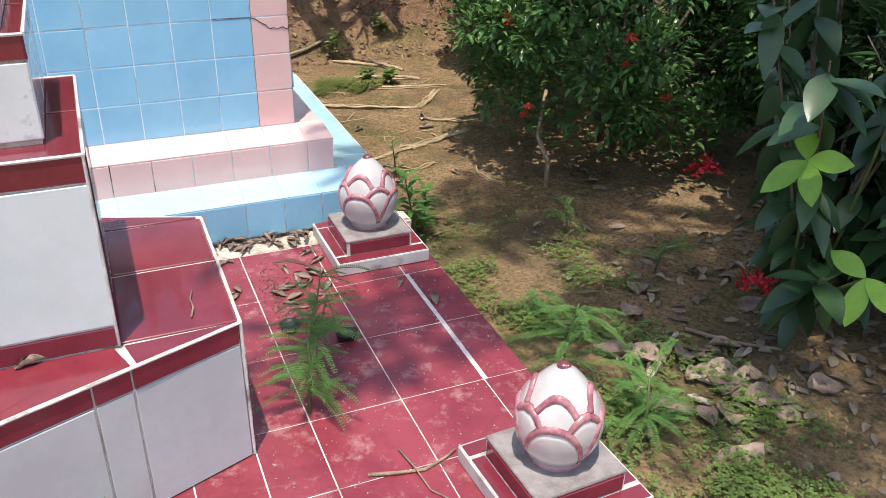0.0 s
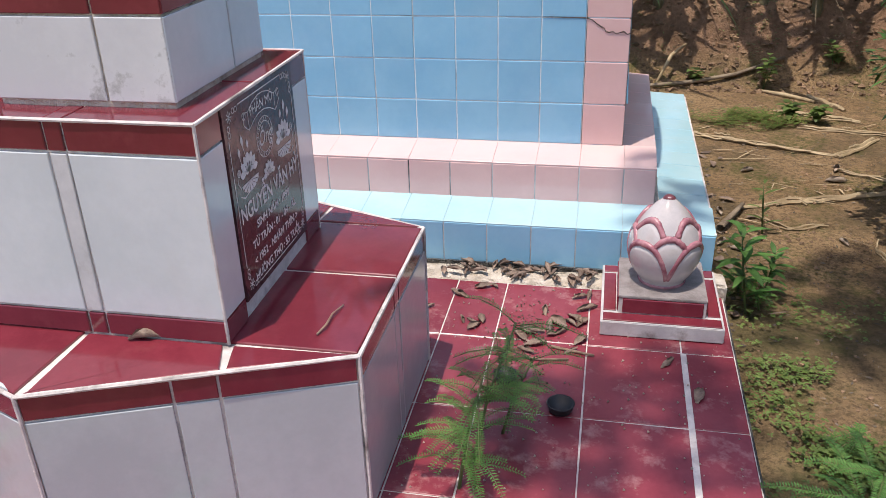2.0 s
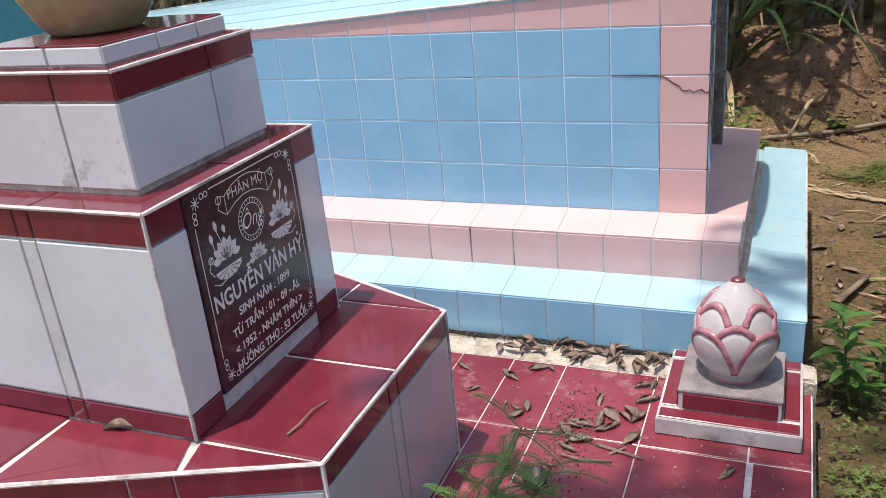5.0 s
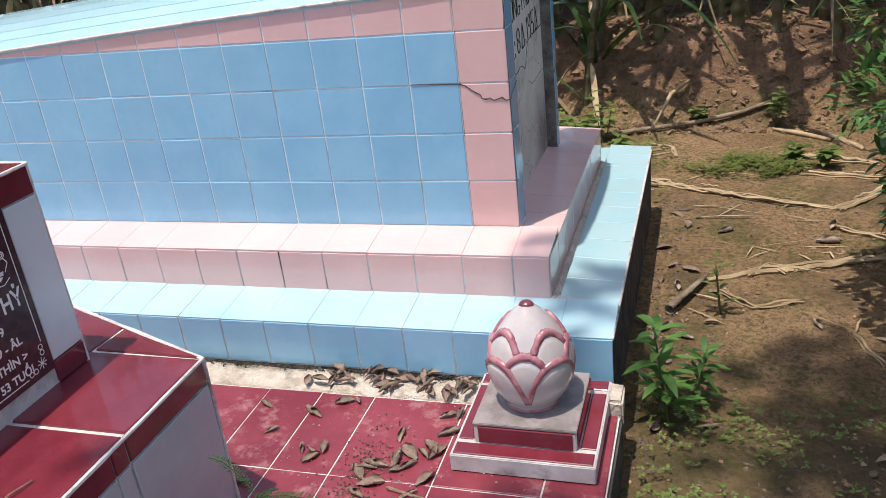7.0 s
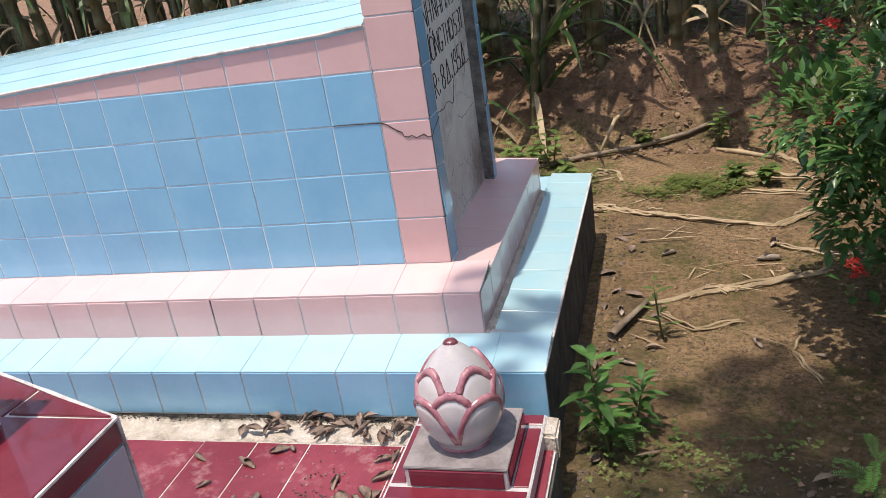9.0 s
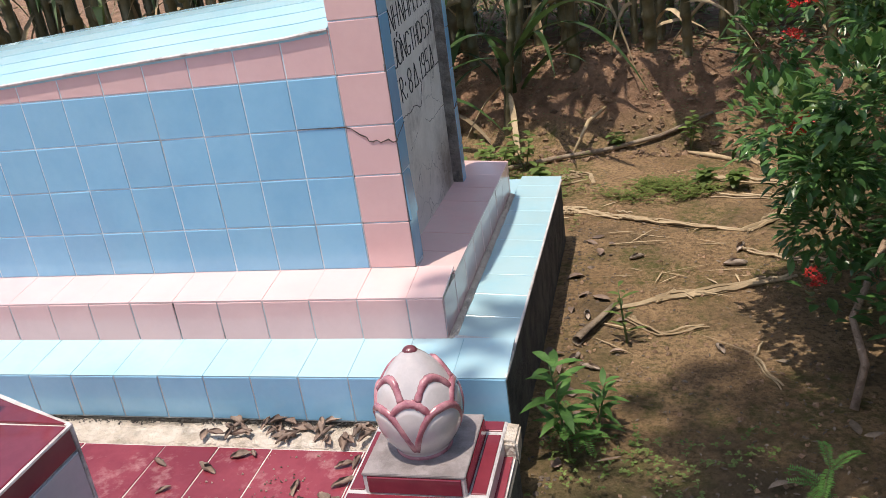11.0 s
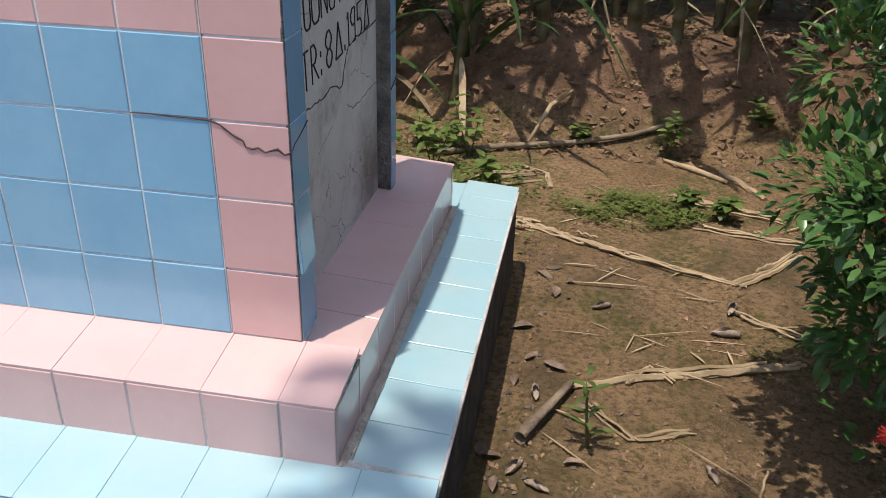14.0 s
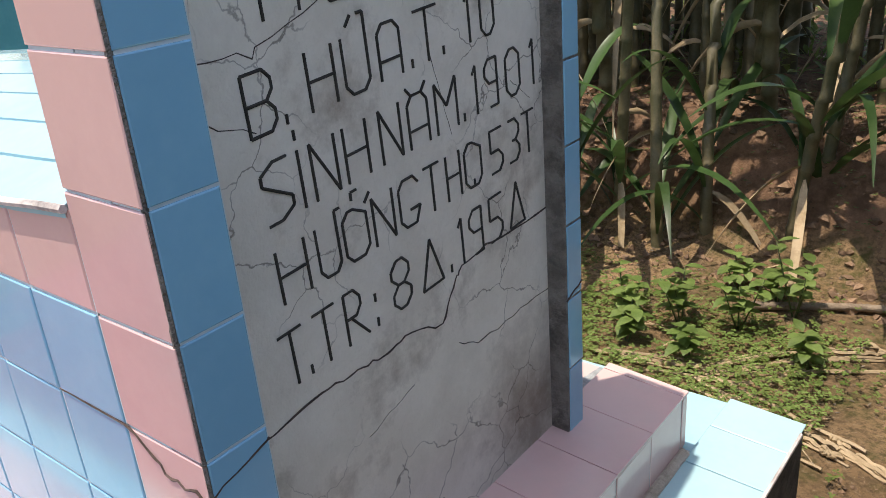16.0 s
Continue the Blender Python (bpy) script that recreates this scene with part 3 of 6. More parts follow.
part("rail", bm, BLUE, tomb, "arched blue head of the panel frame")

# tiles of the long face: four blue rows, the pink row cut under the eave, the pink column
ROWS_Z = [0.3715 + T * i for i in range(5)]
col_x = [0.967 - 0.1275 * i for i in range(1, 16)]
for x in col_x:
    for z in ROWS_Z[:4]:
        lay(tomb, BLUE, (x, FY + 0.005, z), (1, 0, 0), (0, 0, 1), 0.1275, T)
for x in col_x:
    z0, za, zb = ROWS_Z[4], roof_edge(x) - 0.004, roof_edge(x + 0.1275) - 0.004
    if min(za, zb) - z0 > 0.004:
        g = 0.00175
        pts = [(x + g, z0 + g), (x + 0.1275 - g, z0 + g), (x + 0.1275 - g, zb), (x + g, za)]
        b = 0.0018
        inner = [(x + g + b, z0 + g + b), (x + 0.1275 - g - b, z0 + g + b), (x + 0.1275 - g - b, zb - b), (x + g + b, za - b)]
        c = Vector((x, FY + 0.005, z0))
        vs = [Vector((p[0], FY + 0.005, p[1])) - c for p in pts] + [Vector((p[0], FY + 0.0015, p[1])) - c for p in pts] + [Vector((p[0], FY, p[1])) - c for p in inner]
        fs = [(8, 9, 10, 11)] + [(r + k, r + (k + 1) % 4, r + 4 + (k + 1) % 4, r + 4 + k) for r in (0, 4) for k in range(4)]
        ob = sheet("tile", vs, fs, PINK, tomb, smooth=False)
        ob.location = c
for i in range(7):
    h = T if i < 6 else 0.055
    lay(tomb, PINK, (0.967, FY + 0.005, ROWS_Z[0] + T * i), (1, 0, 0), (0, 0, 1), 0.126, h)
    # blue tiles of the end rails, the far ones narrower
    rail_tile = lay(tomb, BLUE, (FX - 0.005, FY + 0.003, ROWS_Z[0] + T * i), (0, 1, 0), (0, 0, 1), RAIL_IN - FY - 0.003, h)
    if i == 1:
        # one tile is tilted so that it mirrors the bright sky
        rail_tile.matrix_basis = rail_tile.matrix_basis @ pose(0, 0, 0.002, -3.0, 2.5, 0)
    lay(tomb, BLUE, (FX - 0.018, RAIL_OUT + 0.004, ROWS_Z[0] + T * i - 0.012), (0, 1, 0), (0, 0, 1), BACK_Y - RAIL_OUT - 0.006, h)

# raw mortar line down the corner of the headstone
bm = bmesh.new()
tube(bm, [(FX - 0.0035 + 0.0012 * noise.noise((0, 0, i)), FY + 0.0035, 0.37 + 0.03 * i) for i in range(33)], [0.0032 + 0.001 * noise.noise((i, 0, 0)) for i in range(33)], 6)
part("corner_joint", bm, ROUGHCEM, tomb, "raw dark corner joint")

# roof: shallow gable in pale cyan courses with a white drip edge
mid_y = (FY + BACK_Y) / 2
courses = 6
for k in range(courses):
    for half in (0, 1):
        vs, fs = [], []
        n = 20
        for i in range(n + 1):
            x = 0.964 - (0.964 - LEFT) * i / n
            for s in (k / courses + 0.006, (k + 1) / courses - 0.006):
                y = FY - 0.004 + (mid_y - FY + 0.004) * s
                y = y if not half else 2 * mid_y - y
                z = roof_edge(x) + 0.082 * math.sin(s * math.pi / 2)
                vs.append((x, y, z))
        for i in range(n):
            fs.append((2 * i, 2 * i + 1, 2 * i + 3, 2 * i + 2))
        lower = [(v[0], v[1], v[2] - 0.012) for v in vs]
        m0 = len(vs)
        vs += lower
        for i in range(n):
            fs += [(2 * i, 2 * i + 2, m0 + 2 * i + 2, m0 + 2 * i), (2 * i + 1, m0 + 2 * i + 1, m0 + 2 * i + 3, 2 * i + 3)]
        sheet("roof_course", vs, fs, CYAN, tomb, smooth=False)
vs, fs = [], []
n = 20
for i in range(n + 1):
    x = 0.966 - (0.966 - LEFT) * i / n
    for s in range(9):
        y = FY + 0.002 + (BACK_Y - FY - 0.004) * s / 8
        u = 1 - abs(2 * s / 8 - 1)
        vs.append((x, y, roof_edge(x) - 0.004 + 0.082 * math.sin(u * math.pi / 2)))
for i in range(n):
    for s in range(8):
        a = i * 9 + s
        fs.append((a, a + 1, a + 10, a + 9))
sheet("roof_bed", vs, fs, GROUT_B, tomb)
bm = bmesh.new()
tube(bm, [(0.965 - 0.055 * i, FY - 0.003 + 0.0015 * noise.noise((i, 3, 0)), roof_edge(0.965 - 0.055 * i) - 0.002) for i in range(35)], 0.0045, 6)
part("drip_edge", bm, GROUT_W, tomb, "white mortar drip edge")

# pink step: risers, top, and its right side
for i in range(17):
    x = 1.0985 - 0.1283 * i
    lay(tomb, PINK, (x, STEP_Y0 + 0.005, 0.236), (1, 0, 0), (0, 0, 1), 0.1283 if i else 0.0925, 0.113)
for i in range(17):
    x = 1.0985 - 0.1283 * i
    w = 0.1283 if i else 0.0925
    slope = Vector((0, FY - STEP_Y0 + 0.004, 0.019)).normalized()
    lay(tomb, PINK, (x, STEP_Y0 + 0.001, 0.3478), (1, 0, 0), slope, w, FY - STEP_Y0 + 0.006, 0.0006, wobble=0.05, edge=0.0005)
y = STEP_Y0 + 0.004
k = 0
while y < STEP_Y1 - 0.02:
    d = min(0.1285, STEP_Y1 - y)
    lay(tomb, PINK, (STEP_X - 0.005, y, 0.236), (0, 1, 0), (0, 0, 1), d, 0.113, name="tile")
    if y > FY - 0.02:
        lay(tomb, PINK, (FX - 0.06, y, 0.3620), (0.161, 0, -0.0115), (0, 1, 0), 0.161, d, 0.0012, wobble=0.10, edge=0.0006)
    y += 0.1285
for i in range(15):
    lay(tomb, PINK, (0.965 - 0.1283 * i, BACK_Y - 0.006, 0.3475), (1, 0, 0), (0, 1, 0), 0.1283, STEP_Y1 - BACK_Y + 0.004)

# blue base: front risers, front ledge, right ledge
for i in range(20):
    x = 1.2300 - 0.1278 * i
    w = 0.1278 if i else BASE_X - 1.2300
    lay(tomb, BLUE, (x, BASE_Y0 + 0.005, 0.096), (1, 0, 0), (0, 0, 1), w, 0.124)
    up = Vector((0, STEP_Y0 - BASE_Y0 + 0.004, 0.018)).normalized()
    lay(tomb, CYAN, (x, BASE_Y0 + 0.001, 0.2175), (1, 0, 0), up, w, STEP_Y0 - BASE_Y0 + 0.003, 0.0009, wobble=0.08, edge=0.0006)
y = STEP_Y0 + 0.006
while y < BASE_Y1 - 0.02:
    d = min(0.1262, BASE_Y1 - y)
    left = Vector((-(BASE_X - STEP_X), 0, 0.014)).normalized()
    lay(tomb, CYAN, (STEP_X + 0.012, y, 0.2275), Vector((BASE_X - STEP_X, 0, -0.010)), (0, 1, 0), BASE_X - STEP_X - 0.014, d, 0.0022, wobble=0.12, edge=0.001)
    y += 0.1262
x = STEP_X + 0.012
while x > LEFT:
    lay(tomb, CYAN, (x - 0.1278, STEP_Y1 + 0.004, 0.2175), (1, 0, 0), (0, 1, 0), 0.1278, BASE_Y1 - STEP_Y1 - 0.006)
    x -= 0.1278

# mortar fillet at the foot of the step and pale edge of the ledge
bm = bmesh.new()
tube(bm, [(STEP_X + 0.004, STEP_Y0 + 0.045 * i, 0.2285 + 0.002 * noise.noise((i * 0.8, 0, 0))) for i in range(24)], [0.0145 + 0.004 * noise.noise((i * 0.9, 5, 0)) for i in range(24)], 7)
part("mortar_fillet", bm, MORTAR, tomb, "sandy mortar fillet at the foot of the step")
bm = bmesh.new()
tube(bm, [(BASE_X - 0.0025, BASE_Y0 + 0.003 + 0.0455 * i, 0.2205 + 0.001 * noise.noise((i, 1, 0))) for i in range(31)], [0.0042 + 0.001 * noise.noise((i, 4, 0)) for i in range(31)], 6)
part("ledge_edge", bm, GROUT_W, tomb, "white mortar edge of the ledge")
bm = bmesh.new()
tube(bm, [(STEP_X - 0.003, STEP_Y0 + 0.003 + 0.044 * i, 0.3485) for i in range(25)], [0.0038 + 0.001 * noise.noise((i, 4, 0)) for i in range(25)], 6)
part("step_edge", bm, MORTAR, tomb, "pale mortar edge of the step")

# the crack that crosses the corner tile, the rail and the panel
def crack(pts, r, name="crack"):
    bm = bmesh.new()
    tube(bm, pts, [r * (0.6 + 0.8 * abs(noise.noise((i * 1.3, r * 900, 2)))) for i in range(len(pts))], 5)
    return part(name, bm, CRACK, tomb, "dark crack")


def wander(a, b, n, amount, axis, seed):
    a, b = Vector(a), Vector(b)
    out = []
    for i in range(n + 1):
        p = a.lerp(b, i / n)
        d = amount * noise.noise((i * 0.9, seed, 0.3)) * (1 if 0 < i < n else 0)
        if axis == "z":
            p.z += d
        out.append(p)
    return out


crack(wander((0.965, FY - 0.0002, 0.750), (1.018, FY - 0.0002, 0.722), 6, 0.010, "z", 1) + wander((1.022, FY - 0.0002, 0.712), (1.0925, FY - 0.0002, 0.708), 7, 0.008, "z", 2), 0.0022)
crack(wander((0.84, FY - 0.0002, 0.7515), (0.966, FY - 0.0002, 0.750), 5, 0.002, "z", 3), 0.0012)
crack(wander((FX + 0.0002, FY, 0.708), (FX + 0.0002, RAIL_IN, 0.735), 5, 0.008, "z", 3), 0.0014)
main = [(RAIL_IN - 0.01, 0.690), (3.299, 0.707), (3.36, 0.706), (3.405, 0.701), (3.448, 0.709), (3.525, 0.691), (3.56, 0.743), (3.574, 0.756), (3.648, 0.763), (RAIL_OUT, 0.766)]
line = []
for k, ((ya, za), (yb, zb)) in enumerate(zip(main, main[1:])):
    line += wander((PANEL_X, ya, za), (PANEL_X, yb, zb), 5, 0.008, "z", 4 + k)[:5]
crack(line + [Vector((PANEL_X, RAIL_OUT, 0.766))], 0.0017)
crack(wander((PANEL_X, 3.557, 0.646), (PANEL_X, 3.60, 0.624), 4, 0.006, "z", 9) + wander((PANEL_X, 3.61, 0.625), (PANEL_X, RAIL_OUT, 0.628), 9, 0.010, "z", 10), 0.0010)
crack(wander((PANEL_X, RAIL_IN + 0.01, 1.10), (PANEL_X, 3.28, 1.09), 5, 0.012, "z", 11) + wander((PANEL_X, 3.285, 1.10), (PANEL_X, 3.42, 1.15), 6, 0.010, "z", 12), 0.0009)
crack(wander((PANEL_X, RAIL_IN + 0.012, 1.05), (PANEL_X, 3.27, 1.02), 5, 0.012, "z", 13), 0.0008)
crack(wander((FX - 0.0128, RAIL_OUT, 0.612), (FX - 0.0128, BACK_Y - 0.004, 0.632), 4, 0.004, "z", 14), 0.0022)

rng = random.Random(5)
for i in range(5):
    y0, z0 = rng.uniform(RAIL_IN + 0.02, RAIL_OUT - 0.05), rng.uniform(0.42, 1.28)
    a = rng.uniform(0, math.tau)
    d = rng.uniform(0.05, 0.13)
    y1 = min(RAIL_OUT - 0.005, max(RAIL_IN + 0.008, y0 + d * math.cos(a)))
    crack(wander((PANEL_X, y0, z0), (PANEL_X, y1, z0 + d * math.sin(a)), 7, 0.006, "z", 20 + i), 0.0005)

# crumbled plaster edge beside the rail
bm = bmesh.new()
for i in range(66):
    z = 0.36 + 0.014 * i
    if z > arch_top(RAIL_IN) - 0.05:
        break
    r = 0.010 + 0.008 * noise.noise((i * 0.8, 6, 0))
    bmesh.ops.create_icosphere(bm, subdivisions=2, radius=max(0.003, r), matrix=Matrix.Translation((PANEL_X - 0.002, RAIL_IN + 0.008 + 0.012 * noise.noise((i * 0.5, 2, 0)), z)) @ Matrix.Diagonal((0.7, 1.2, 1.0, 1)))
for v in bm.verts:
    v.co += Vector([0.0035 * noise.noise(v.co * 130 + Vector((k * 7, 0, 0))) for k in range(3)])
part("plaster_edge", bm, CEMENT, tomb, "crumbled plaster edge", True)

# lettering cut by hand: each glyph is a string of strokes on a grid 4 wide and 6 high
GLYPHS = {
    "B": "00-06-36-45-44-33-03 33-42-41-30-00", "H": "00-06 40-46 03-43", "U": "06-01-10-30-41-46", "A": "00-05-16-36-45-40 02-42",
    "T": "20-26 06-46", "1": "20-26-15", "0": "10-01-05-16-26-35-31-20-10", "S": "00-20-41-42-04-05-26-46", "I": "20-26", "N": "00-06-40-46",
    "M": "00-06-23-46-40", "9": "10-30-34-36-16-05-04-13-33", "O": "10-01-05-16-26-45-41-30-10", "G": "45-36-16-05-01-10-30-42-22",
    "5": "00-20-31-32-23-03-06-36", "3": "00-20-31-32-23-13 23-34-35-26-06", "R": "00-06-26-35-34-23-03 13-40", "8": "13-04-05-16-26-35-34-23-13-02-01-10-20-31-32-23",
    "4": "26-00-40 26-40", "P": "00-06-36-45-44-33-03", ".": "20-21", ":": "20-21 23-24", "K": "00-06 03-46 03-40", " ": "",
}


def carve(text, starts, widths, z0, slope, h, marks=()):
    """Letters with their left edges at starts; the line begins at height z0 and climbs by slope; marks: (index, strokes) over letters."""
    extra = dict(marks)
    for i, (c, y, w) in enumerate(zip(text, starts, widths)):
        narrow = c in ".:1I"
        z = z0 + slope * (y - 3.25)
        bm = bmesh.new()
        for stroke in (GLYPHS[c] + " " + extra.get(i, "")).split():
            nodes = [(int(p[0]), int(p[1])) for p in stroke.split("-")]
            pts = []
            for gx, gy in nodes:
                py = y + 0.007 * (gx - 2) if narrow else y + w * gx / 4
                pts.append((PANEL_X + 0.0004, py - 0.0025 * gy / 6 + 0.0015 * noise.noise((gx + i, gy, z)), z + slope * (py - y) + h * gy / 6.0 + 0.0012 * noise.noise((gy, gx + i, z))))
            for a, b in zip(pts, pts[1:]):
                tube(bm, [a, b], 0.0019, 5)
        part("letter", bm, GROOVE, tomb, "dark hand-carved letter")


BREVE = "07-16-36-47"
carve("MOPH", (3.30, 3.38, 3.47, 3.55), (0.048, 0.045, 0.04, 0.045), 1.118, 0.07, 0.07)
carve("B.HUA.T.10", (3.263, 3.311, 3.347, 3.400, 3.456, 3.511, 3.520, 3.571, 3.626, 3.651), (0.036, 0.003, 0.038, 0.038, 0.037, 0.003, 0.043, 0.003, 0.006, 0.038), 1.0141, 0.081, 0.0615, ((3, "46-48-38 17-28"),))
carve("SINHNAM.1901", (3.267, 3.319, 3.336, 3.386, 3.445, 3.495, 3.548, 3.604, 3.633, 3.653, 3.702, 3.770), (0.037, 0.002, 0.036, 0.036, 0.035, 0.037, 0.042, 0.003, 0.008, 0.037, 0.044, 0.003), 0.9215, 0.076, 0.0635, ((1, "27-28"), (5, BREVE)))
carve("HUONGTHO53T", (3.270, 3.327, 3.368, 3.418, 3.465, 3.514, 3.559, 3.598, 3.657, 3.702, 3.736), (0.040, 0.032, 0.039, 0.035, 0.037, 0.030, 0.028, 0.036, 0.037, 0.034, 0.030), 0.8326, 0.0667, 0.0605, ((1, "46-47-57"), (2, "27-28-38 46-57"), (7, "21-20")))
carve("T.TR:84.1954", (3.254, 3.293, 3.305, 3.354, 3.405, 3.437, 3.493, 3.553, 3.581, 3.599, 3.646, 3.695), (0.034, 0.003, 0.034, 0.035, 0.003, 0.044, 0.042, 0.004, 0.006, 0.037, 0.040, 0.038), 0.7348, 0.0683, 0.0655)


# ---------------------------------------------------------------- incense altar
altar = thing("incense_altar", "three-tier altar in white and maroon tiles with a black stone plaque", "altar")
PZ = 0.441
HEXA = [(0.652, 1.786), (0.652, 2.306), (0.143, 2.505), (-0.366, 2.306), (-0.366, 1.786), (0.134, 1.586)]


def shrink(outline, d):
    cx, cy = sum(p[0] for p in outline) / len(outline), sum(p[1] for p in outline) / len(outline)
    out = []
    for x, y in outline:
        v = Vector((x - cx, y - cy))
        k = (v.length - d) / v.length
        out.append((cx + v.x * k, cy + v.y * k))
    return out


bm = bmesh.new()
prism(bm, shrink(HEXA, 0.0055), 0.07, PZ - 0.005)
part("plinth_core", bm, GROUT_W, altar, "white mortar joints of the plinth")


def course(a, b, widths, z0, z1, material, gap=0.005, thin=SLIVER):
    """Upright tiles along the line a to b; narrow ones in the cut-tile material when given white."""
    a, b = Vector((*a, z0)), Vector((*b, z0))
    u = (b - a).normalized()
    total = sum(widths)
    at = 0.0
    for w in widths:
        w = w * (b - a).length / total
        m = thin if (w < 0.1 and material in (WHITE, PLINTHWHITE)) else material
        lay(altar, m, a + u * at, u, (0, 0, 1), w, z1 - z0, gap)
        at += w


inner = shrink(HEXA, 0.0055)
faces = [(0, 1, (0.238, 0.038, 0.244)), (1, 2, (0.23, 0.075, 0.24)), (2, 3, (0.24, 0.075, 0.23)), (3, 4, (0.24, 0.04, 0.24)), (4, 5, (0.23, 0.075, 0.24)), (5, 0, (0.240, 0.076, 0.233))]
for i, j, ws in faces:
    course(inner[i], inner[j], ws, 0.088, 0.386, PLINTHWHITE, thin=PLINTHWHITE)
    course(inner[i], inner[j], ws, 0.386, PZ, RED)
# level tiles of the plinth top, with broad white joints
MX0, MX1, MY0, MY1 = -0.072, 0.420, 1.780, 2.275
apex_f, apex_b = (0.134, 1.586), (0.143, 2.505)
top = [
    [(0.652, 1.786), (0.652, 2.068), (0.30, 2.068), (0.30, 1.786)],
    [(0.652, 2.068), (0.652, 2.306), (0.30, 2.306), (0.30, 2.068)],
    [(0.652, 1.786), (0.420, 1.786), (0.440, 1.703)],
    [(0.440, 1.703), (0.410, 1.786), (0.143, 1.786), (0.143, 1.60), (0.134, 1.586)],
    [(0.134, 1.586), (0.143, 1.80), (-0.16, 1.80), (-0.16, 1.705)],
    [(-0.16, 1.705), (-0.16, 1.80), (-0.366, 1.786)],
    [(-0.366, 1.786), (0.0, 1.80), (0.0, 2.05), (-0.366, 2.05)],
    [(-0.366, 2.05), (0.0, 2.05), (0.0, 2.306), (-0.366, 2.306)],
    [(0.652, 2.306), (0.410, 2.400), (0.40, 2.306)],
    [(0.410, 2.400), (0.143, 2.505), (0.143, 2.27), (0.40, 2.27)],
    [(0.143, 2.505), (-0.366, 2.306), (-0.05, 2.27), (0.143, 2.27)],
]
for pts in top:
    cut_tile(altar, RED, pts, PZ - 0.005, gap=0.011)
# a white sliver set along the rim
cut_tile(altar, WHITE, [(0.118, 1.597), (-0.04, 1.659), (-0.04, 1.672), (0.098, 1.614)], PZ - 0.002, gap=0.002)
bm = bmesh.new()
for (x0, y0), (x1, y1) in zip(HEXA, HEXA[1:] + HEXA[:1]):
    tube(bm, [(x0 + (x1 - x0) * i / 12, y0 + (y1 - y0) * i / 12, PZ - 0.003 + 0.0008 * noise.noise((x0 * 9 + i, y0, 0))) for i in range(13)], [0.0042 + 0.001 * noise.noise((i, x0 * 5, y1)) for i in range(13)], 6)
part("plinth_rim", bm, GROUT_W, altar, "chipped white mortar rim")
for x, y in HEXA:
    bm = bmesh.new()
    tube(bm, [(x, y, 0.088 + 0.027 * i) for i in range(14)], [0.0038 + 0.0012 * noise.noise((i, x * 7, y)) for i in range(14)], 6)
    part("plinth_corner", bm, GROUT_W, altar, "white mortar corner joint")

# middle block
MZ = 0.842
bm = bmesh.new()
box(bm, MX0 + 0.005, MX1 - 0.005, MY0 + 0.005, MY1 - 0.005, 0.42, MZ - 0.005)
part("block_core", bm, GROUT_W, altar)
sides = [((MX0, MY0 + 0.005), (MX1, MY0 + 0.005), (0.228, 0.034, 0.23)), ((MX1 - 0.005, MY0), (MX1 - 0.005, MY1), None), ((MX1, MY1 - 0.005), (MX0, MY1 - 0.005), (0.23, 0.034, 0.228)), ((MX0 + 0.005, MY1), (MX0 + 0.005, MY0), (0.23, 0.035, 0.23))]
for a, b, ws in sides:
    if ws is None:
        for y, w in ((MY0, 0.087), (2.192, MY1 - 2.192)):
            for z0, z1, m in ((PZ, 0.487, RED), (0.487, 0.785, WHITE), (0.785, MZ, RED)):
                lay(altar, m, (MX1 - 0.005, y, z0), (0, 1, 0), (0, 0, 1), w, z1 - z0)
        continue
    course(a, b, ws, PZ, 0.487, RED)
    course(a, b, ws, 0.487, 0.785, WHITE)
    course(a, b, ws, 0.785, MZ, RED)
for x0, x1 in ((MX0, 0.158), (0.158, 0.192), (0.192, MX1)):
    for y0, y1 in ((MY0, 2.02), (2.02, MY1)):
        lay(altar, RED, (x0, y0, MZ - 0.005), (1, 0, 0), (0, 1, 0), x1 - x0, y1 - y0, 0.004)
bm = bmesh.new()
ring = [(MX0, MY0), (MX1, MY0), (MX1, MY1), (MX0, MY1)]
for (x0, y0), (x1, y1) in zip(ring, ring[1:] + ring[:1]):
    tube(bm, [(x0 + (x1 - x0) * i / 12, y0 + (y1 - y0) * i / 12, MZ - 0.0025) for i in range(13)], [0.0036 + 0.001 * noise.noise((i, x0 * 5, y1)) for i in range(13)], 6)
for x, y in ring:
    tube(bm, [(x - math.copysign(0.002, x - 0.17), y - math.copysign(0.002, y - 2.0), PZ + 0.0285 * i) for i in range(15)], [0.0034 + 0.001 * noise.noise((i, x * 7, y)) for i in range(15)], 6)
part("block_rim", bm, GROUT_W, altar, "white mortar edges of the middle block")

# plaque with etched ornament and lettering
PX = MX1 + 0.0025
bm = bmesh.new()
box(bm, MX1 - 0.012, PX, 1.868, 2.191, 0.476, 0.838, 0.001)
plaque = part("plaque", bm, GRANITE, altar, "polished dark maroon stone plaque with pale etching")


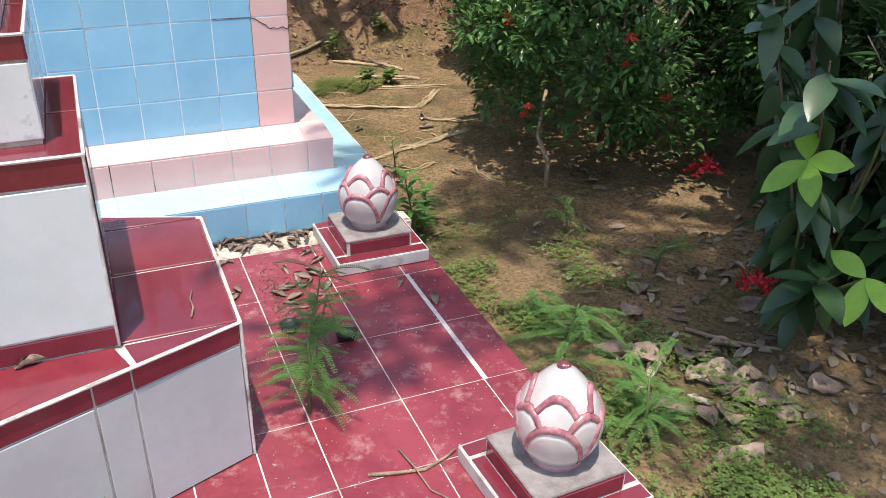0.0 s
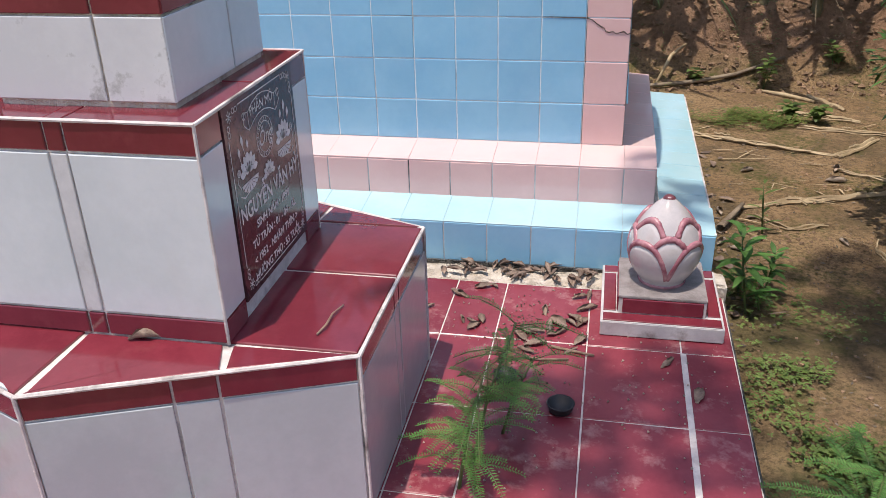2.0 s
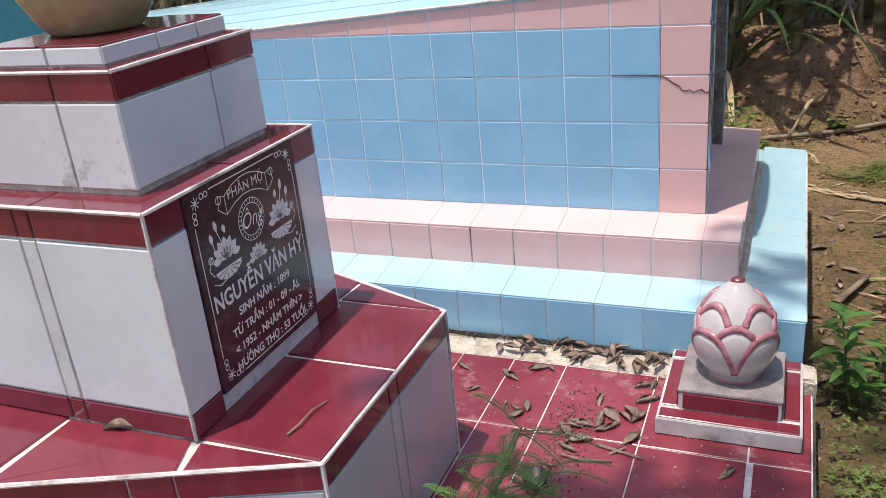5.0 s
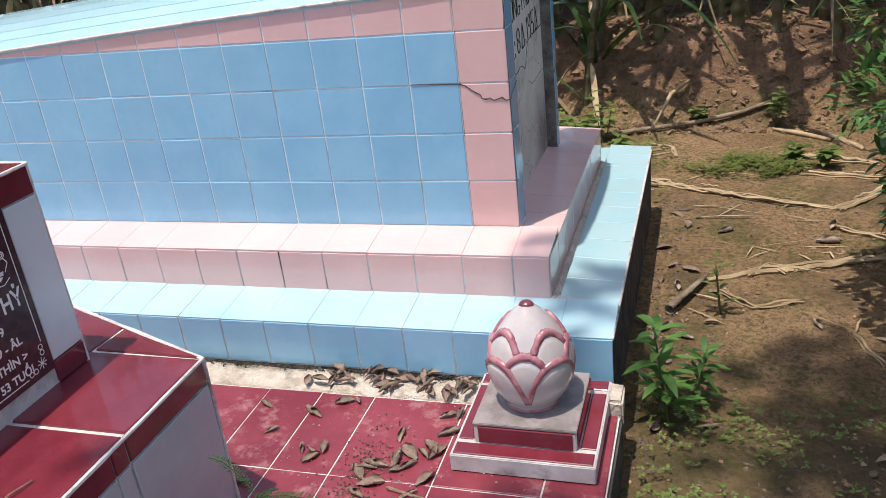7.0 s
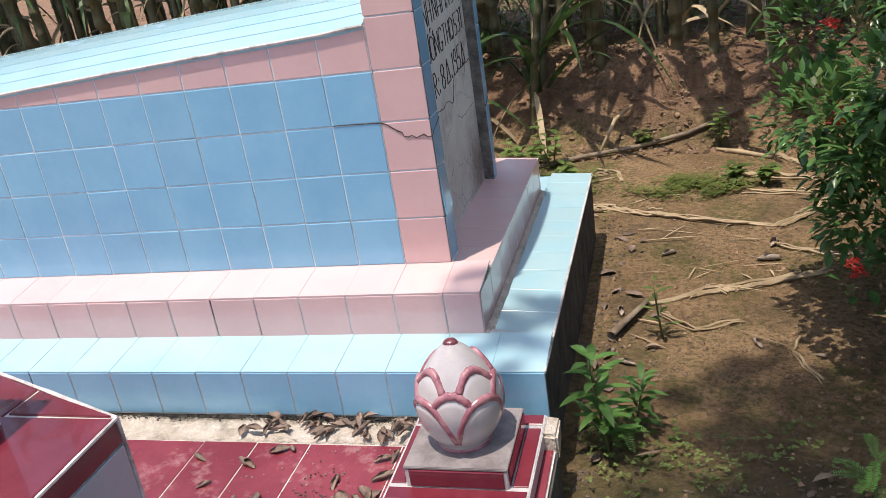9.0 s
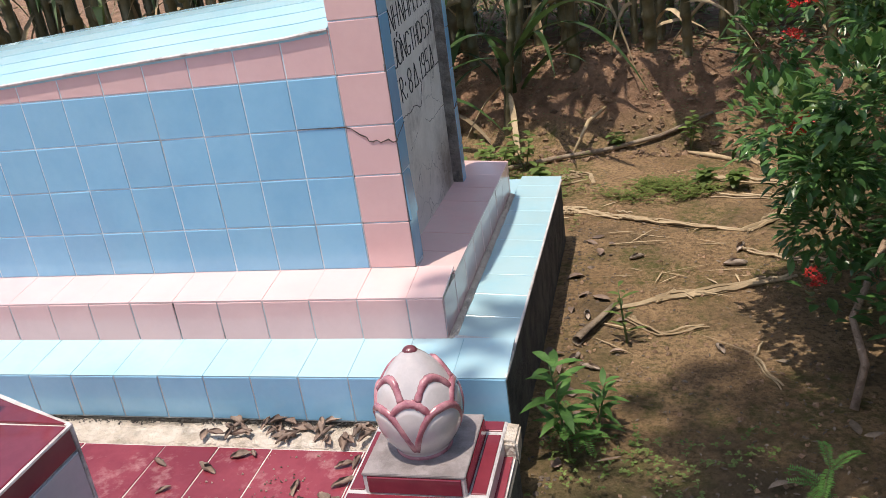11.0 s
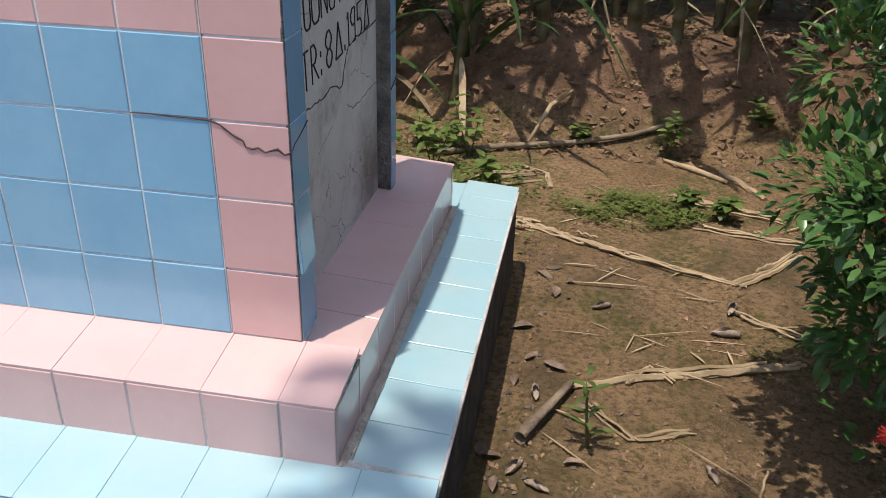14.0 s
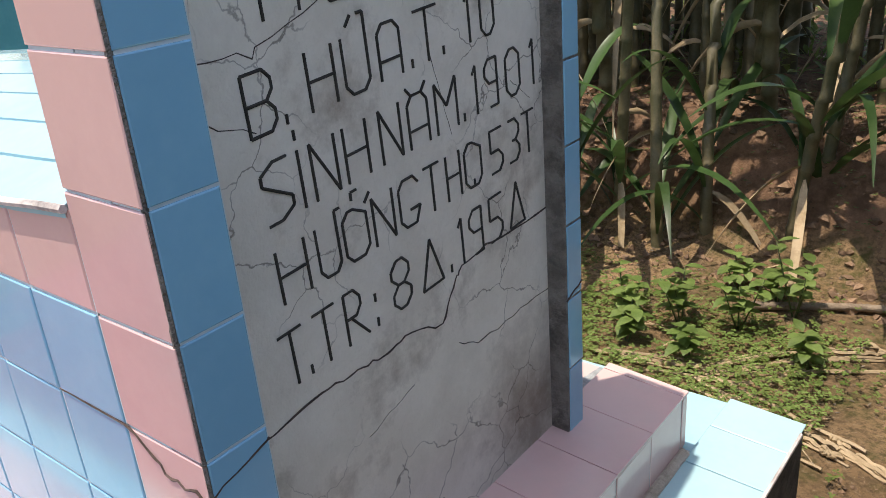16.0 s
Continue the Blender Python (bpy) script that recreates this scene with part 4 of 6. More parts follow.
def words(text, y, z, size, wide=1.0, name="lettering", bold=0.0, lean=0.0):
    """Etched words centred at (y, z) on the plaque."""
    cu = bpy.data.curves.new("lettering", "FONT")
    cu.body, cu.size, cu.align_x, cu.align_y, cu.extrude, cu.offset, cu.shear = text, size, "CENTER", "CENTER", 0.0, bold, lean
    cu.resolution_u = 3
    tmp = new("lettering", cu)
    me = bpy.data.meshes.new_from_object(tmp.evaluated_get(bpy.context.evaluated_depsgraph_get()))
    bpy.data.objects.remove(tmp)
    me.materials.clear()
    me.materials.append(ETCH)
    me.transform(Matrix.Diagonal((wide, 1, 1, 1)))
    ob = new(name, me)
    ob.matrix_basis = Matrix.Translation((PX + 0.0006, y, z)) @ pose(0, 0, 0, 90, 0, 90)
    ob.parent = plaque
    return ob


PC = 2.030
words("PHẦN MỘ", PC, 0.800, 0.024, 1.0)
words("Ông", PC, 0.738, 0.040, 0.9, lean=0.3)
words("NGUYỄN VĂN HỶ", PC, 0.634, 0.043, 0.80, bold=0.0010)
words("SINH NĂM : 1899", PC, 0.596, 0.022, 1.0, bold=0.0006)
words("TỪ TRẦN : 01 - 09 - ÂL", PC, 0.564, 0.022, 1.0, bold=0.0006)
words("< 1952 - NHÂM THÌN >", PC, 0.533, 0.022, 1.0, bold=0.0006)
words("HƯỞNG THỌ : 53 TUỔI", PC, 0.503, 0.022, 1.0, bold=0.0006)


def etched(name, lines, width, label=""):
    """Flat pale lines on the plaque, each a list of (y, z)."""
    vs, fs = [], []
    for pts in lines:
        for (ya, za), (yb, zb) in zip(pts, pts[1:]):
            d = Vector((yb - ya, zb - za))
            if d.length < 1e-6:
                continue
            s = Vector((-d.y, d.x)).normalized() * width / 2
            k = len(vs)
            vs += [(PX + 0.0005, ya + s.x, za + s.y), (PX + 0.0005, ya - s.x, za - s.y), (PX + 0.0005, yb - s.x, zb - s.y), (PX + 0.0005, yb + s.x, zb + s.y)]
            fs.append((k, k + 1, k + 2, k + 3))
    return sheet(name, vs, fs, ETCH, plaque, label, smooth=False)


def circle(cy, cz, r, n=28, a0=0.0, a1=math.tau, flat=1.0):
    return [(cy + r * math.cos(a0 + (a1 - a0) * i / n), cz + r * flat * math.sin(a0 + (a1 - a0) * i / n)) for i in range(n + 1)]


y0, y1, z0, z1 = 1.882, 2.177, 0.489, 0.827
etched("border_line", [[(y0 + 0.05, z1), (y1 - 0.05, z1)], [(y0, z0 + 0.05), (y0, z1 - 0.05)], [(y1, z0 + 0.05), (y1, z1 - 0.05)], [(y0 + 0.05, z0), (y1 - 0.05, z0)]], 0.0022)
for cy, sy in ((y0, 1), (y1, -1)):
    for cz, sz in ((z0, 1), (z1, -1)):
        lines = [[(cy + sy * (0.012 - 0.011 * math.cos(a)), cz + sz * (0.012 - 0.011 * math.sin(a))), (cy + sy * 0.012, cz + sz * 0.012)] for a in (0, 0.8, 1.6, 2.4, 3.2, 4.0, 4.8, 5.6)]
        lines += [circle(cy + sy * d, cz + sz * 0.005, 0.005, 8) for d in (0.030, 0.041)] + [circle(cy + sy * 0.005, cz + sz * d, 0.005, 8) for d in (0.030, 0.041)]
        etched("corner_flourish", lines, 0.0018)
etched("medallion", [circle(PC, 0.738, 0.038), circle(PC, 0.738, 0.029)] + [[(PC + 0.031 * math.cos(a), 0.738 + 0.031 * math.sin(a)), (PC + 0.036 * math.cos(a), 0.738 + 0.036 * math.sin(a))] for a in [i * math.tau / 26 for i in range(26)]], 0.0016)
etched("ribbon", [[(PC + 0.062 * s * u, 0.806 + d - 0.018 * u * u) for u in (-1, -0.6, -0.2, 0.2, 0.6, 1)] for s in (1,) for d in (-0.018, 0.014)] + [[(PC + k * 0.062, 0.770), (PC + k * 0.062, 0.802), (PC + k * 0.078, 0.806), (PC + k * 0.083, 0.785), (PC + k * 0.070, 0.774), (PC + k * 0.062, 0.770)] for k in (-1, 1)] + [circle(PC + k * 0.079, 0.800, 0.007, 10) for k in (-1, 1)], 0.0017)


def filled(name, shapes):
    """Solid pale shapes on the plaque, each an outline of (y, z)."""
    vs, fs = [], []
    for pts in shapes:
        fs.append(tuple(range(len(vs), len(vs) + len(pts))))
        vs += [(PX + 0.0006, y, z) for y, z in pts]
    return tagged(sheet(name, vs, fs, ETCH, plaque, smooth=False), kind="stuff")


def petal(cy, cz, a, r0, r1, w):
    """A pointed petal from radius r0 to r1 along the angle a off the upright."""
    out = []
    for s, k in ((0, 0.25), (0.3, 0.85), (0.55, 1.0), (0.8, 0.6), (1.0, 0.0), (0.8, -0.6), (0.55, -1.0), (0.3, -0.85), (0, -0.25)):
        r, q = r0 + (r1 - r0) * s, k * w / 2
        out.append((cy + r * math.sin(a) + q * math.cos(a), cz + r * math.cos(a) - q * math.sin(a)))
    return out


def lotus_flower(cy, cz, s):
    shapes = [petal(cy, cz, a, 0.014 * s, 0.034 * s, 0.0125 * s) for a in (-1.45, -0.95, -0.47, 0, 0.47, 0.95, 1.45)]
    shapes += [petal(cy, cz, a, 0.002 * s, 0.0165 * s, 0.0085 * s) for a in (-1.2, -0.6, 0, 0.6, 1.2)]
    return shapes


def lotus_spray(cy, cz, flip):
    f = -flip
    shapes = lotus_flower(cy, cz, 1.15)
    for y, z, h in ((0.030, 0.036, 0.020), (0.014, 0.052, 0.022), (-0.006, 0.044, 0.016)):
        shapes.append(petal(cy + f * y, cz + z, f * 0.15, 0.0, h, 0.010))
    # the floating leaf under the flower, cut by its veins
    for k in range(7):
        a = math.pi * (0.56 + 0.145 * k)
        shapes.append([(cy + 0.004 * math.cos(a + 1.57), cz - 0.014), (cy + 0.037 * math.sin(a - 0.18), cz - 0.014 + 0.021 * math.cos(a - 0.18)), (cy + 0.037 * math.sin(a + 0.18), cz - 0.014 + 0.021 * math.cos(a + 0.18))])
    filled("lotus_spray", shapes)
    lines = [[(cy + f * 0.018, cz + 0.010), (cy + f * 0.027, cz + 0.022), (cy + f * 0.030, cz + 0.036)], [(cy + f * 0.006, cz + 0.03), (cy + f * 0.014, cz + 0.052)],
             [(cy + f * 0.040, cz - 0.018), (cy + f * 0.050, cz - 0.004), (cy + f * 0.044, cz + 0.006)], [(cy + f * 0.046, cz - 0.030), (cy + f * 0.030, cz - 0.038), (cy - f * 0.01, cz - 0.030), (cy - f * 0.036, cz - 0.022)]]
    lines += [circle(cy + f * 0.042, cz + 0.012, 0.006, 10), circle(cy + f * 0.042, cz + 0.012, 0.003, 6)]
    etched("lotus_stalk", lines, 0.0020)


lotus_spray(1.945, 0.700, 1)
lotus_spray(2.115, 0.705, -1)
filled("lotus_blossom", lotus_flower(PC, 0.664, 0.85))

# upper block
UX0, UX1, UY0, UY1, UZ = 0.036, 0.362, 1.845, 2.214, 1.038
bm = bmesh.new()
box(bm, UX0 + 0.005, UX1 - 0.005, UY0 + 0.005, UY1 - 0.005, MZ - 0.02, UZ - 0.005)
part("upper_core", bm, MORTAR, altar, "mortar joints of the upper block")
for a, b, ws in (((UX0, UY0 + 0.005), (UX1, UY0 + 0.005), (0.205, 0.121)), ((UX1 - 0.005, UY0), (UX1 - 0.005, UY1), (0.231, 0.138)), ((UX1, UY1 - 0.005), (UX0, UY1 - 0.005), (0.205, 0.121)), ((UX0 + 0.005, UY1), (UX0 + 0.005, UY0), (0.231, 0.138))):
    course(a, b, ws, MZ + 0.008, 0.990, STAINED if a[1] == UY0 + 0.005 else WHITE, thin=WHITE)
    course(a, b, ws, 0.990, UZ, RED)
for x0, x1 in ((UX0, 0.24), (0.24, UX1)):
    for y0_, y1_ in ((UY0, 2.08), (2.08, UY1)):
        lay(altar, RED, (x0, y0_, UZ - 0.005), (1, 0, 0), (0, 1, 0), x1 - x0, y1_ - y0_, 0.005)
bm = bmesh.new()
ring = [(UX0, UY0), (UX1, UY0), (UX1, UY1), (UX0, UY1)]
for (x0, y0_), (x1, y1_) in zip(ring, ring[1:] + ring[:1]):
    tube(bm, [(x0 + (x1 - x0) * i / 12, y0_ + (y1_ - y0_) * i / 12, UZ - 0.002) for i in range(13)], [0.0034 + 0.001 * noise.noise((i, x0 * 5, y1_)) for i in range(13)], 6)
part("upper_rim", bm, GROUT_W, altar, "white mortar rim of the upper block")
# low white curb with maroon tiles inside, under the pot
CX0, CX1, CY0, CY1 = 0.066, 0.330, 1.872, 2.186
bm = bmesh.new()
box(bm, CX0 + 0.005, CX1 - 0.005, CY0 + 0.005, CY1 - 0.005, UZ - 0.01, 1.066)
part("curb_core", bm, GROUT_W, altar)
for a, b, ws in (((CX0, CY0 + 0.005), (CX1, CY0 + 0.005), (0.15, 0.114)), ((CX1 - 0.005, CY0), (CX1 - 0.005, CY1), (0.125, 0.10, 0.08)), ((CX1, CY1 - 0.005), (CX0, CY1 - 0.005), (0.15, 0.114)), ((CX0 + 0.005, CY1), (CX0 + 0.005, CY0), (0.2, 0.114))):
    course(a, b, ws, UZ + 0.001, 1.070, WHITE, thin=SLIVER)
for x0, x1 in ((CX0, 0.2), (0.2, CX1)):
    for y0_, y1_ in ((CY0, 2.03), (2.03, CY1)):
        lay(altar, RED, (x0, y0_, 1.066), (1, 0, 0), (0, 1, 0), x1 - x0, y1_ - y0_, 0.008)


def lathe(bm, profile, cx, cy, sides=28):
    rings = [[bm.verts.new((cx + r * math.cos(k * math.tau / sides), cy + r * math.sin(k * math.tau / sides), z)) for k in range(sides)] for r, z in profile]
    for a, b in zip(rings, rings[1:]):
        for k in range(sides):
            bm.faces.new((a[k], a[(k + 1) % sides], b[(k + 1) % sides], b[k]))
    bm.faces.new(rings[0][::-1])
    bm.faces.new(rings[-1])


pot = thing("incense_pot", "olive ceramic incense pot on the altar top", "pot", at=(0.175, 2.035, 1.072))
bm = bmesh.new()
prof = [(0.075, 0.0), (0.080, 0.004), (0.098, 0.03), (0.118, 0.07), (0.125, 0.11), (0.115, 0.15), (0.095, 0.175), (0.100, 0.19), (0.096, 0.192), (0.085, 0.178), (0.08, 0.17)]
lathe(bm, prof, 0, 0)
part("bowl", bm, POT, pot, smooth=True)
for a in (-0.9, 0.4, 1.9, 3.6):
    bm = bmesh.new()
    bmesh.ops.create_uvsphere(bm, u_segments=10, v_segments=6, radius=0.03, matrix=Matrix.Translation((0.112 * math.cos(a), 0.112 * math.sin(a), 0.085)) @ Matrix.Rotation(a, 4, "Z") @ Matrix.Diagonal((0.3, 1.2, 0.8, 1)))
    part("glaze_blotch", bm, POTMARK, pot, "dark red glaze blotch", True)

# ---------------------------------------------------------------- lotus posts
def lotus_post(cx, cy):
    """A stepped tiled pedestal with a ceramic lotus bud on a dusty cap."""
    post = thing("lotus_post", "white ceramic lotus bud with plum edges on a maroon pedestal", "ornament", "lotus buds of the forecourt", at=(cx, cy, COURT_Z + 0.004))
    def rel(name, bm, material, label="", smooth=False):
        return part(name, bm, material, post, label, smooth)
    bm = bmesh.new()
    box(bm, -0.150, 0.150, -0.155, 0.155, 0.0, 0.040, 0.002)
    rel("pedestal_base", bm, CHIPPED, "chipped white tile edges")
    for x0, x1, y0, y1 in ((-0.15, 0.15, -0.155, -0.107), (-0.15, 0.15, 0.107, 0.155), (-0.15, -0.107, -0.105, 0.105), (0.107, 0.15, -0.105, 0.105)):
        lay(post, RED, (x0 + 0.004, y0 + 0.004, 0.0385), (1, 0, 0), (0, 1, 0), x1 - x0 - 0.008, y1 - y0 - 0.008, 0.004)
    bm = bmesh.new()
    box(bm, -0.107, 0.107, -0.107, 0.107, 0.036, 0.083, 0.002)
    rel("pedestal_block", bm, GROUT_W, "pale mortar corners")
    for u, v in (((1, 0, 0), (0, -1, 0)), ((0, 1, 0), (1, 0, 0)), ((-1, 0, 0), (0, 1, 0)), ((0, -1, 0), (-1, 0, 0))):
        u, v = Vector(u), Vector(v)
        lay(post, RED, v * 0.106 - u * 0.0985 + Vector((0, 0, 0.0425)), u, (0, 0, 1), 0.199, 0.041, 0.002)
    bm = bmesh.new()
    box(bm, -0.1085, 0.1085, -0.1085, 0.1085, 0.0835, 0.090, 0.0015)
    rel("cap", bm, CAPGREY, "dusty grey cap")
    # bud
    zb, H, TURNED = 0.097, 0.225, radians(-40)
    def rad(s):
        pts = ((0, 0.050), (0.04, 0.058), (0.12, 0.071), (0.25, 0.083), (0.38, 0.0875), (0.5, 0.085), (0.62, 0.076), (0.75, 0.060), (0.87, 0.039), (0.95, 0.021), (1.0, 0.006))
        for (a, ra), (b, rb) in zip(pts, pts[1:]):
            if s <= b:
                return ra + (rb - ra) * (s - a) / (b - a)
        return 0.006
    def smooth_rad(s):
        return sum(rad(min(1, max(0, s + d))) for d in (-0.05, -0.025, 0, 0.025, 0.05)) / 5
    # three whorls of four petals: tip, turn, foot, half width shown, roundness, lift
    WHORLS = ((0.525, 0.0, 0.09, 0.99, 3.3, 0.0065), (0.615, math.pi / 4, 0.20, 0.60, 2.6, 0.0050), (0.765, 0.0, 0.40, 0.71, 3.0, 0.0035))
    def petal_edge(u, tip, foot, power):
        return foot + (tip - foot) * (1 - abs(u) ** power) + 0.012 * math.exp(-(u / 0.3) ** 2)
    def lift_at(a, s):
        total = 0.0
        for tip, shift, foot, until, power, amount in WHORLS:
            u = ((a - TURNED - shift + math.pi / 4) % (math.pi / 2)) / (math.pi / 4) - 1
            total = max(total, amount * max(0.0, min(1.0, 13 * (petal_edge(u, tip, foot, power) - s))))
        return total
    bm = bmesh.new()
    lathe(bm, [(smooth_rad(i / 96), zb + H * i / 96) for i in range(97)], 0, 0, 132)
    for v in bm.verts:
        r = v.co.xy.length
        k = 1 + lift_at(math.atan2(v.co.y, v.co.x), (v.co.z - zb) / H) / max(0.02, r) * min(1.0, r / 0.05)
        v.co.x *= k
        v.co.y *= k
    bud = rel("bud", bm, BUD, "glazed white lotus bud", True)
    for tip, shift, foot, until, power, amount in WHORLS:
        for k in range(4):
            c = TURNED + shift + k * math.pi / 2
            pts = []
            for i in range(-18, 19):
                u = i / 18 * until
                s, a = petal_edge(u, tip, foot, power), c + u * math.pi / 4
                r = smooth_rad(s) + amount * 0.75
                pts.append((Vector((r * math.cos(a), r * math.sin(a), zb + H * s)), Vector((math.cos(a), math.sin(a), 0.35)).normalized(), abs(u)))
            # a flattened, uneven lip along the petal's edge
            bm = bmesh.new()
            rings = []
            for i, (p, out, u) in enumerate(pts):
                along = (pts[min(36, i + 1)][0] - pts[max(0, i - 1)][0]).normalized()
                side = along.cross(out).normalized()
                w = 0.0098 * (1.0 + 0.25 * noise.noise((i * 0.35, k, shift * 3))) * (1.0 - 0.3 * u)
                h = 0.0062 * (1.15 - 0.5 * u)
                rings.append([bm.verts.new(p + side * (w * x) + out * (h * z)) for x, z in ((-1, -0.9), (-0.8, 0.35), (0, 0.85), (0.8, 0.35), (1, -0.9))])
            for a, b in zip(rings, rings[1:]):
                for q in range(5):
                    bm.faces.new((a[q], a[(q + 1) % 5], b[(q + 1) % 5], b[q]))
            bm.faces.new(rings[0][::-1])
            bm.faces.new(rings[-1])
            part("petal_edge", bm, RIDGE, bud, "raised plum-pink petal edge", True)
            p, out, u = pts[18]
            bm = bmesh.new()
            turn = out.to_track_quat("Z", "Y").to_matrix().to_4x4()
            bmesh.ops.create_uvsphere(bm, u_segments=12, v_segments=8, radius=0.0105, matrix=Matrix.Translation(p) @ turn @ Matrix.Diagonal((1.35, 0.85, 0.55, 1)))
            part("petal_tip", bm, RIDGE, bud, "rounded plum-pink petal tip", True)
    bm = bmesh.new()
    bmesh.ops.create_uvsphere(bm, u_segments=14, v_segments=8, radius=0.0165, matrix=Matrix.Translation((0, 0, zb + H * 0.962)) @ Matrix.Diagonal((1, 0.92, 0.72, 1)))
    part("tip", bm, PLUM, bud, "dark red tip", True)
    bm = bmesh.new()
    lathe(bm, [(0.060, 0.0885), (0.0615, 0.092), (0.060, 0.0985), (0.052, 0.1005)], 0, 0, 40)
    part("foot_ring", bm, RIDGE, bud, "dull plum foot ring", True)
    return post


post = lotus_post(1.205, 2.632)
post_b = copy_thing(post, pose(1.225, 1.452, COURT_Z + 0.004, 0, 0, 3))
copy_thing(post, pose(-0.98, 2.632, COURT_Z + 0.004, 0, 0, -4))
copy_thing(post, pose(-0.98, 1.452, COURT_Z + 0.004, 0, 0, 6))


# ---------------------------------------------------------------- plants
UP = Vector((0, 0, 1))


def cane_clump(seed, low=False, lean=False):
    """A stool of sugarcane: jointed stalks, arching leaves, dry hanging trash; the outer ones lean out over the bank."""
    rng = random.Random(seed)
    cl = thing("sugarcane", "clump of sugarcane with arching leaves and dry trash on the bank", "sugarcane", "sugarcane on the bank")
    stalks = []
    for k in range(2 if low or lean else 3):
        bm = bmesh.new()
        x, y = rng.uniform(-0.15, 0.15), rng.uniform(-0.10, 0.10)
        lx, ly = rng.uniform(-0.12, 0.12), rng.uniform(-1.0, -0.7) if lean else rng.uniform(-0.16, 0.05)
        h = rng.uniform(0.8, 1.2) if low else rng.uniform(1.7, 2.3)
        r = rng.uniform(0.018, 0.024) if low else rng.uniform(0.020, 0.040)
        bow = 1.3 if lean else 2.0
        pts, rad = [], []
        joint = 0.10
        z = -0.12
        while z < h:
            s = max(0.0, z / h)
            for dz, g in ((0, 1.12), (0.012, 0.96), (joint - 0.014, 0.94)):
                pts.append((x + lx * s ** bow, y + ly * s ** bow, z + dz))
                rad.append(r * g * (1 - 0.25 * s))
            z += joint
            joint = min(0.16, joint * 1.06)
        tube(bm, pts, rad, 9)
        part("stalk", bm, CANE, cl, smooth=True)
        stalks.append((h, x, y, lx, ly, bow))
    green, yellow, dry = Foliage(), Foliage(), Foliage()
    for h, x, y, lx, ly, bow in stalks:
        def along(s):
            return (x + lx * s ** bow, y + ly * s ** bow, h * s)
        for i in range(7 if low else 6 if lean else 15):
            s = rng.uniform(0.02, 0.55) if low else rng.uniform(0.25, 0.8) if i < 4 else rng.uniform(0.8, 1.03)
            a = rng.uniform(0, math.tau)
            tilt = rng.uniform(0.75, 1.3)
            way = Vector((math.cos(a) * math.cos(tilt), math.sin(a) * math.cos(tilt), math.sin(tilt)))
            f = yellow if rng.random() < 0.13 else green
            f.blade(along(s), way, UP, rng.uniform(0.45, 0.75) if lean else rng.uniform(0.8, 1.25), rng.uniform(0.042, 0.066) * (0.85 if low else 1.0), rng.uniform(0.35, 0.85) if low else rng.uniform(0.45, 1.0), 0.35, 10, 0.35)
        for i in range(2):
            s = rng.uniform(0.05, 0.45)
            a = rng.uniform(0, math.tau)
            way = Vector((math.cos(a) * 0.35, math.sin(a) * 0.35 - 0.1, rng.uniform(-0.2, 0.4)))
            dry.blade(along(s), way, Vector((math.cos(a), math.sin(a), 0.3)), rng.uniform(0.3, 0.6), rng.uniform(0.018, 0.04), rng.uniform(0.8, 1.4), 0.6, 7, 0.3)
    green.make("green_foliage", DARKCANE if low else CANELEAF, cl, "arching green cane leaves")
    if yellow.verts:
        yellow.make("yellow_foliage", CANEYELLOW, cl, "yellowing cane leaves")
    dry.make("dry_foliage", STRAW, cl, "dry hanging leaf trash")
    return cl


rng = random.Random(11)
spots = []
for row, depth in enumerate((0.42, 0.72, 1.05, 1.5)):
    x = -4.2 + 0.17 * row
    while x < 4.6:
        y = bank_line(x) + depth + rng.uniform(-0.06, 0.06)
        spots.append((x, y))
        x += rng.uniform(0.42, 0.66) if row < 1 else rng.uniform(0.34, 0.5) if row < 2 else rng.uniform(0.5, 0.7)
for i in range(16):
    x = rng.uniform(-1.5, 1.3)
    spots.append((x, bank_line(x) + rng.uniform(0.85, 2.0)))
models = [cane_clump(s) for s in (3, 5, 8, 13)]
outer = [cane_clump(s, lean=True) for s in (21, 34, 55)]
used = set()
for x, y in spots:
    front = y < bank_line(x) + 0.55
    kinds = outer if front else models
    k = rng.randrange(len(kinds))
    m = pose(x, y, height(x, y), 0, 0, rng.uniform(-12, 12) if front else rng.uniform(-35, 35))
    if (front, k) not in used:
        used.add((front, k))
        kinds[k].matrix_basis = m
    else:
        copy_thing(kinds[k], m)
# a leaning clump at the foot of the bank, its leaves hanging out over the yard
young_cane = cane_clump(56, True)
young_cane.matrix_basis = pose(0.90, 5.62, height(0.90, 5.62) - 0.02, 4, 4, 60)
for x, y, a in ((0.62, 5.50, 190), (-0.5, 5.35, 100), (0.15, 5.5, 20), (2.6, 5.9, 250)):
    copy_thing(young_cane, pose(x, y, height(x, y) - 0.02, 4, 3, a))


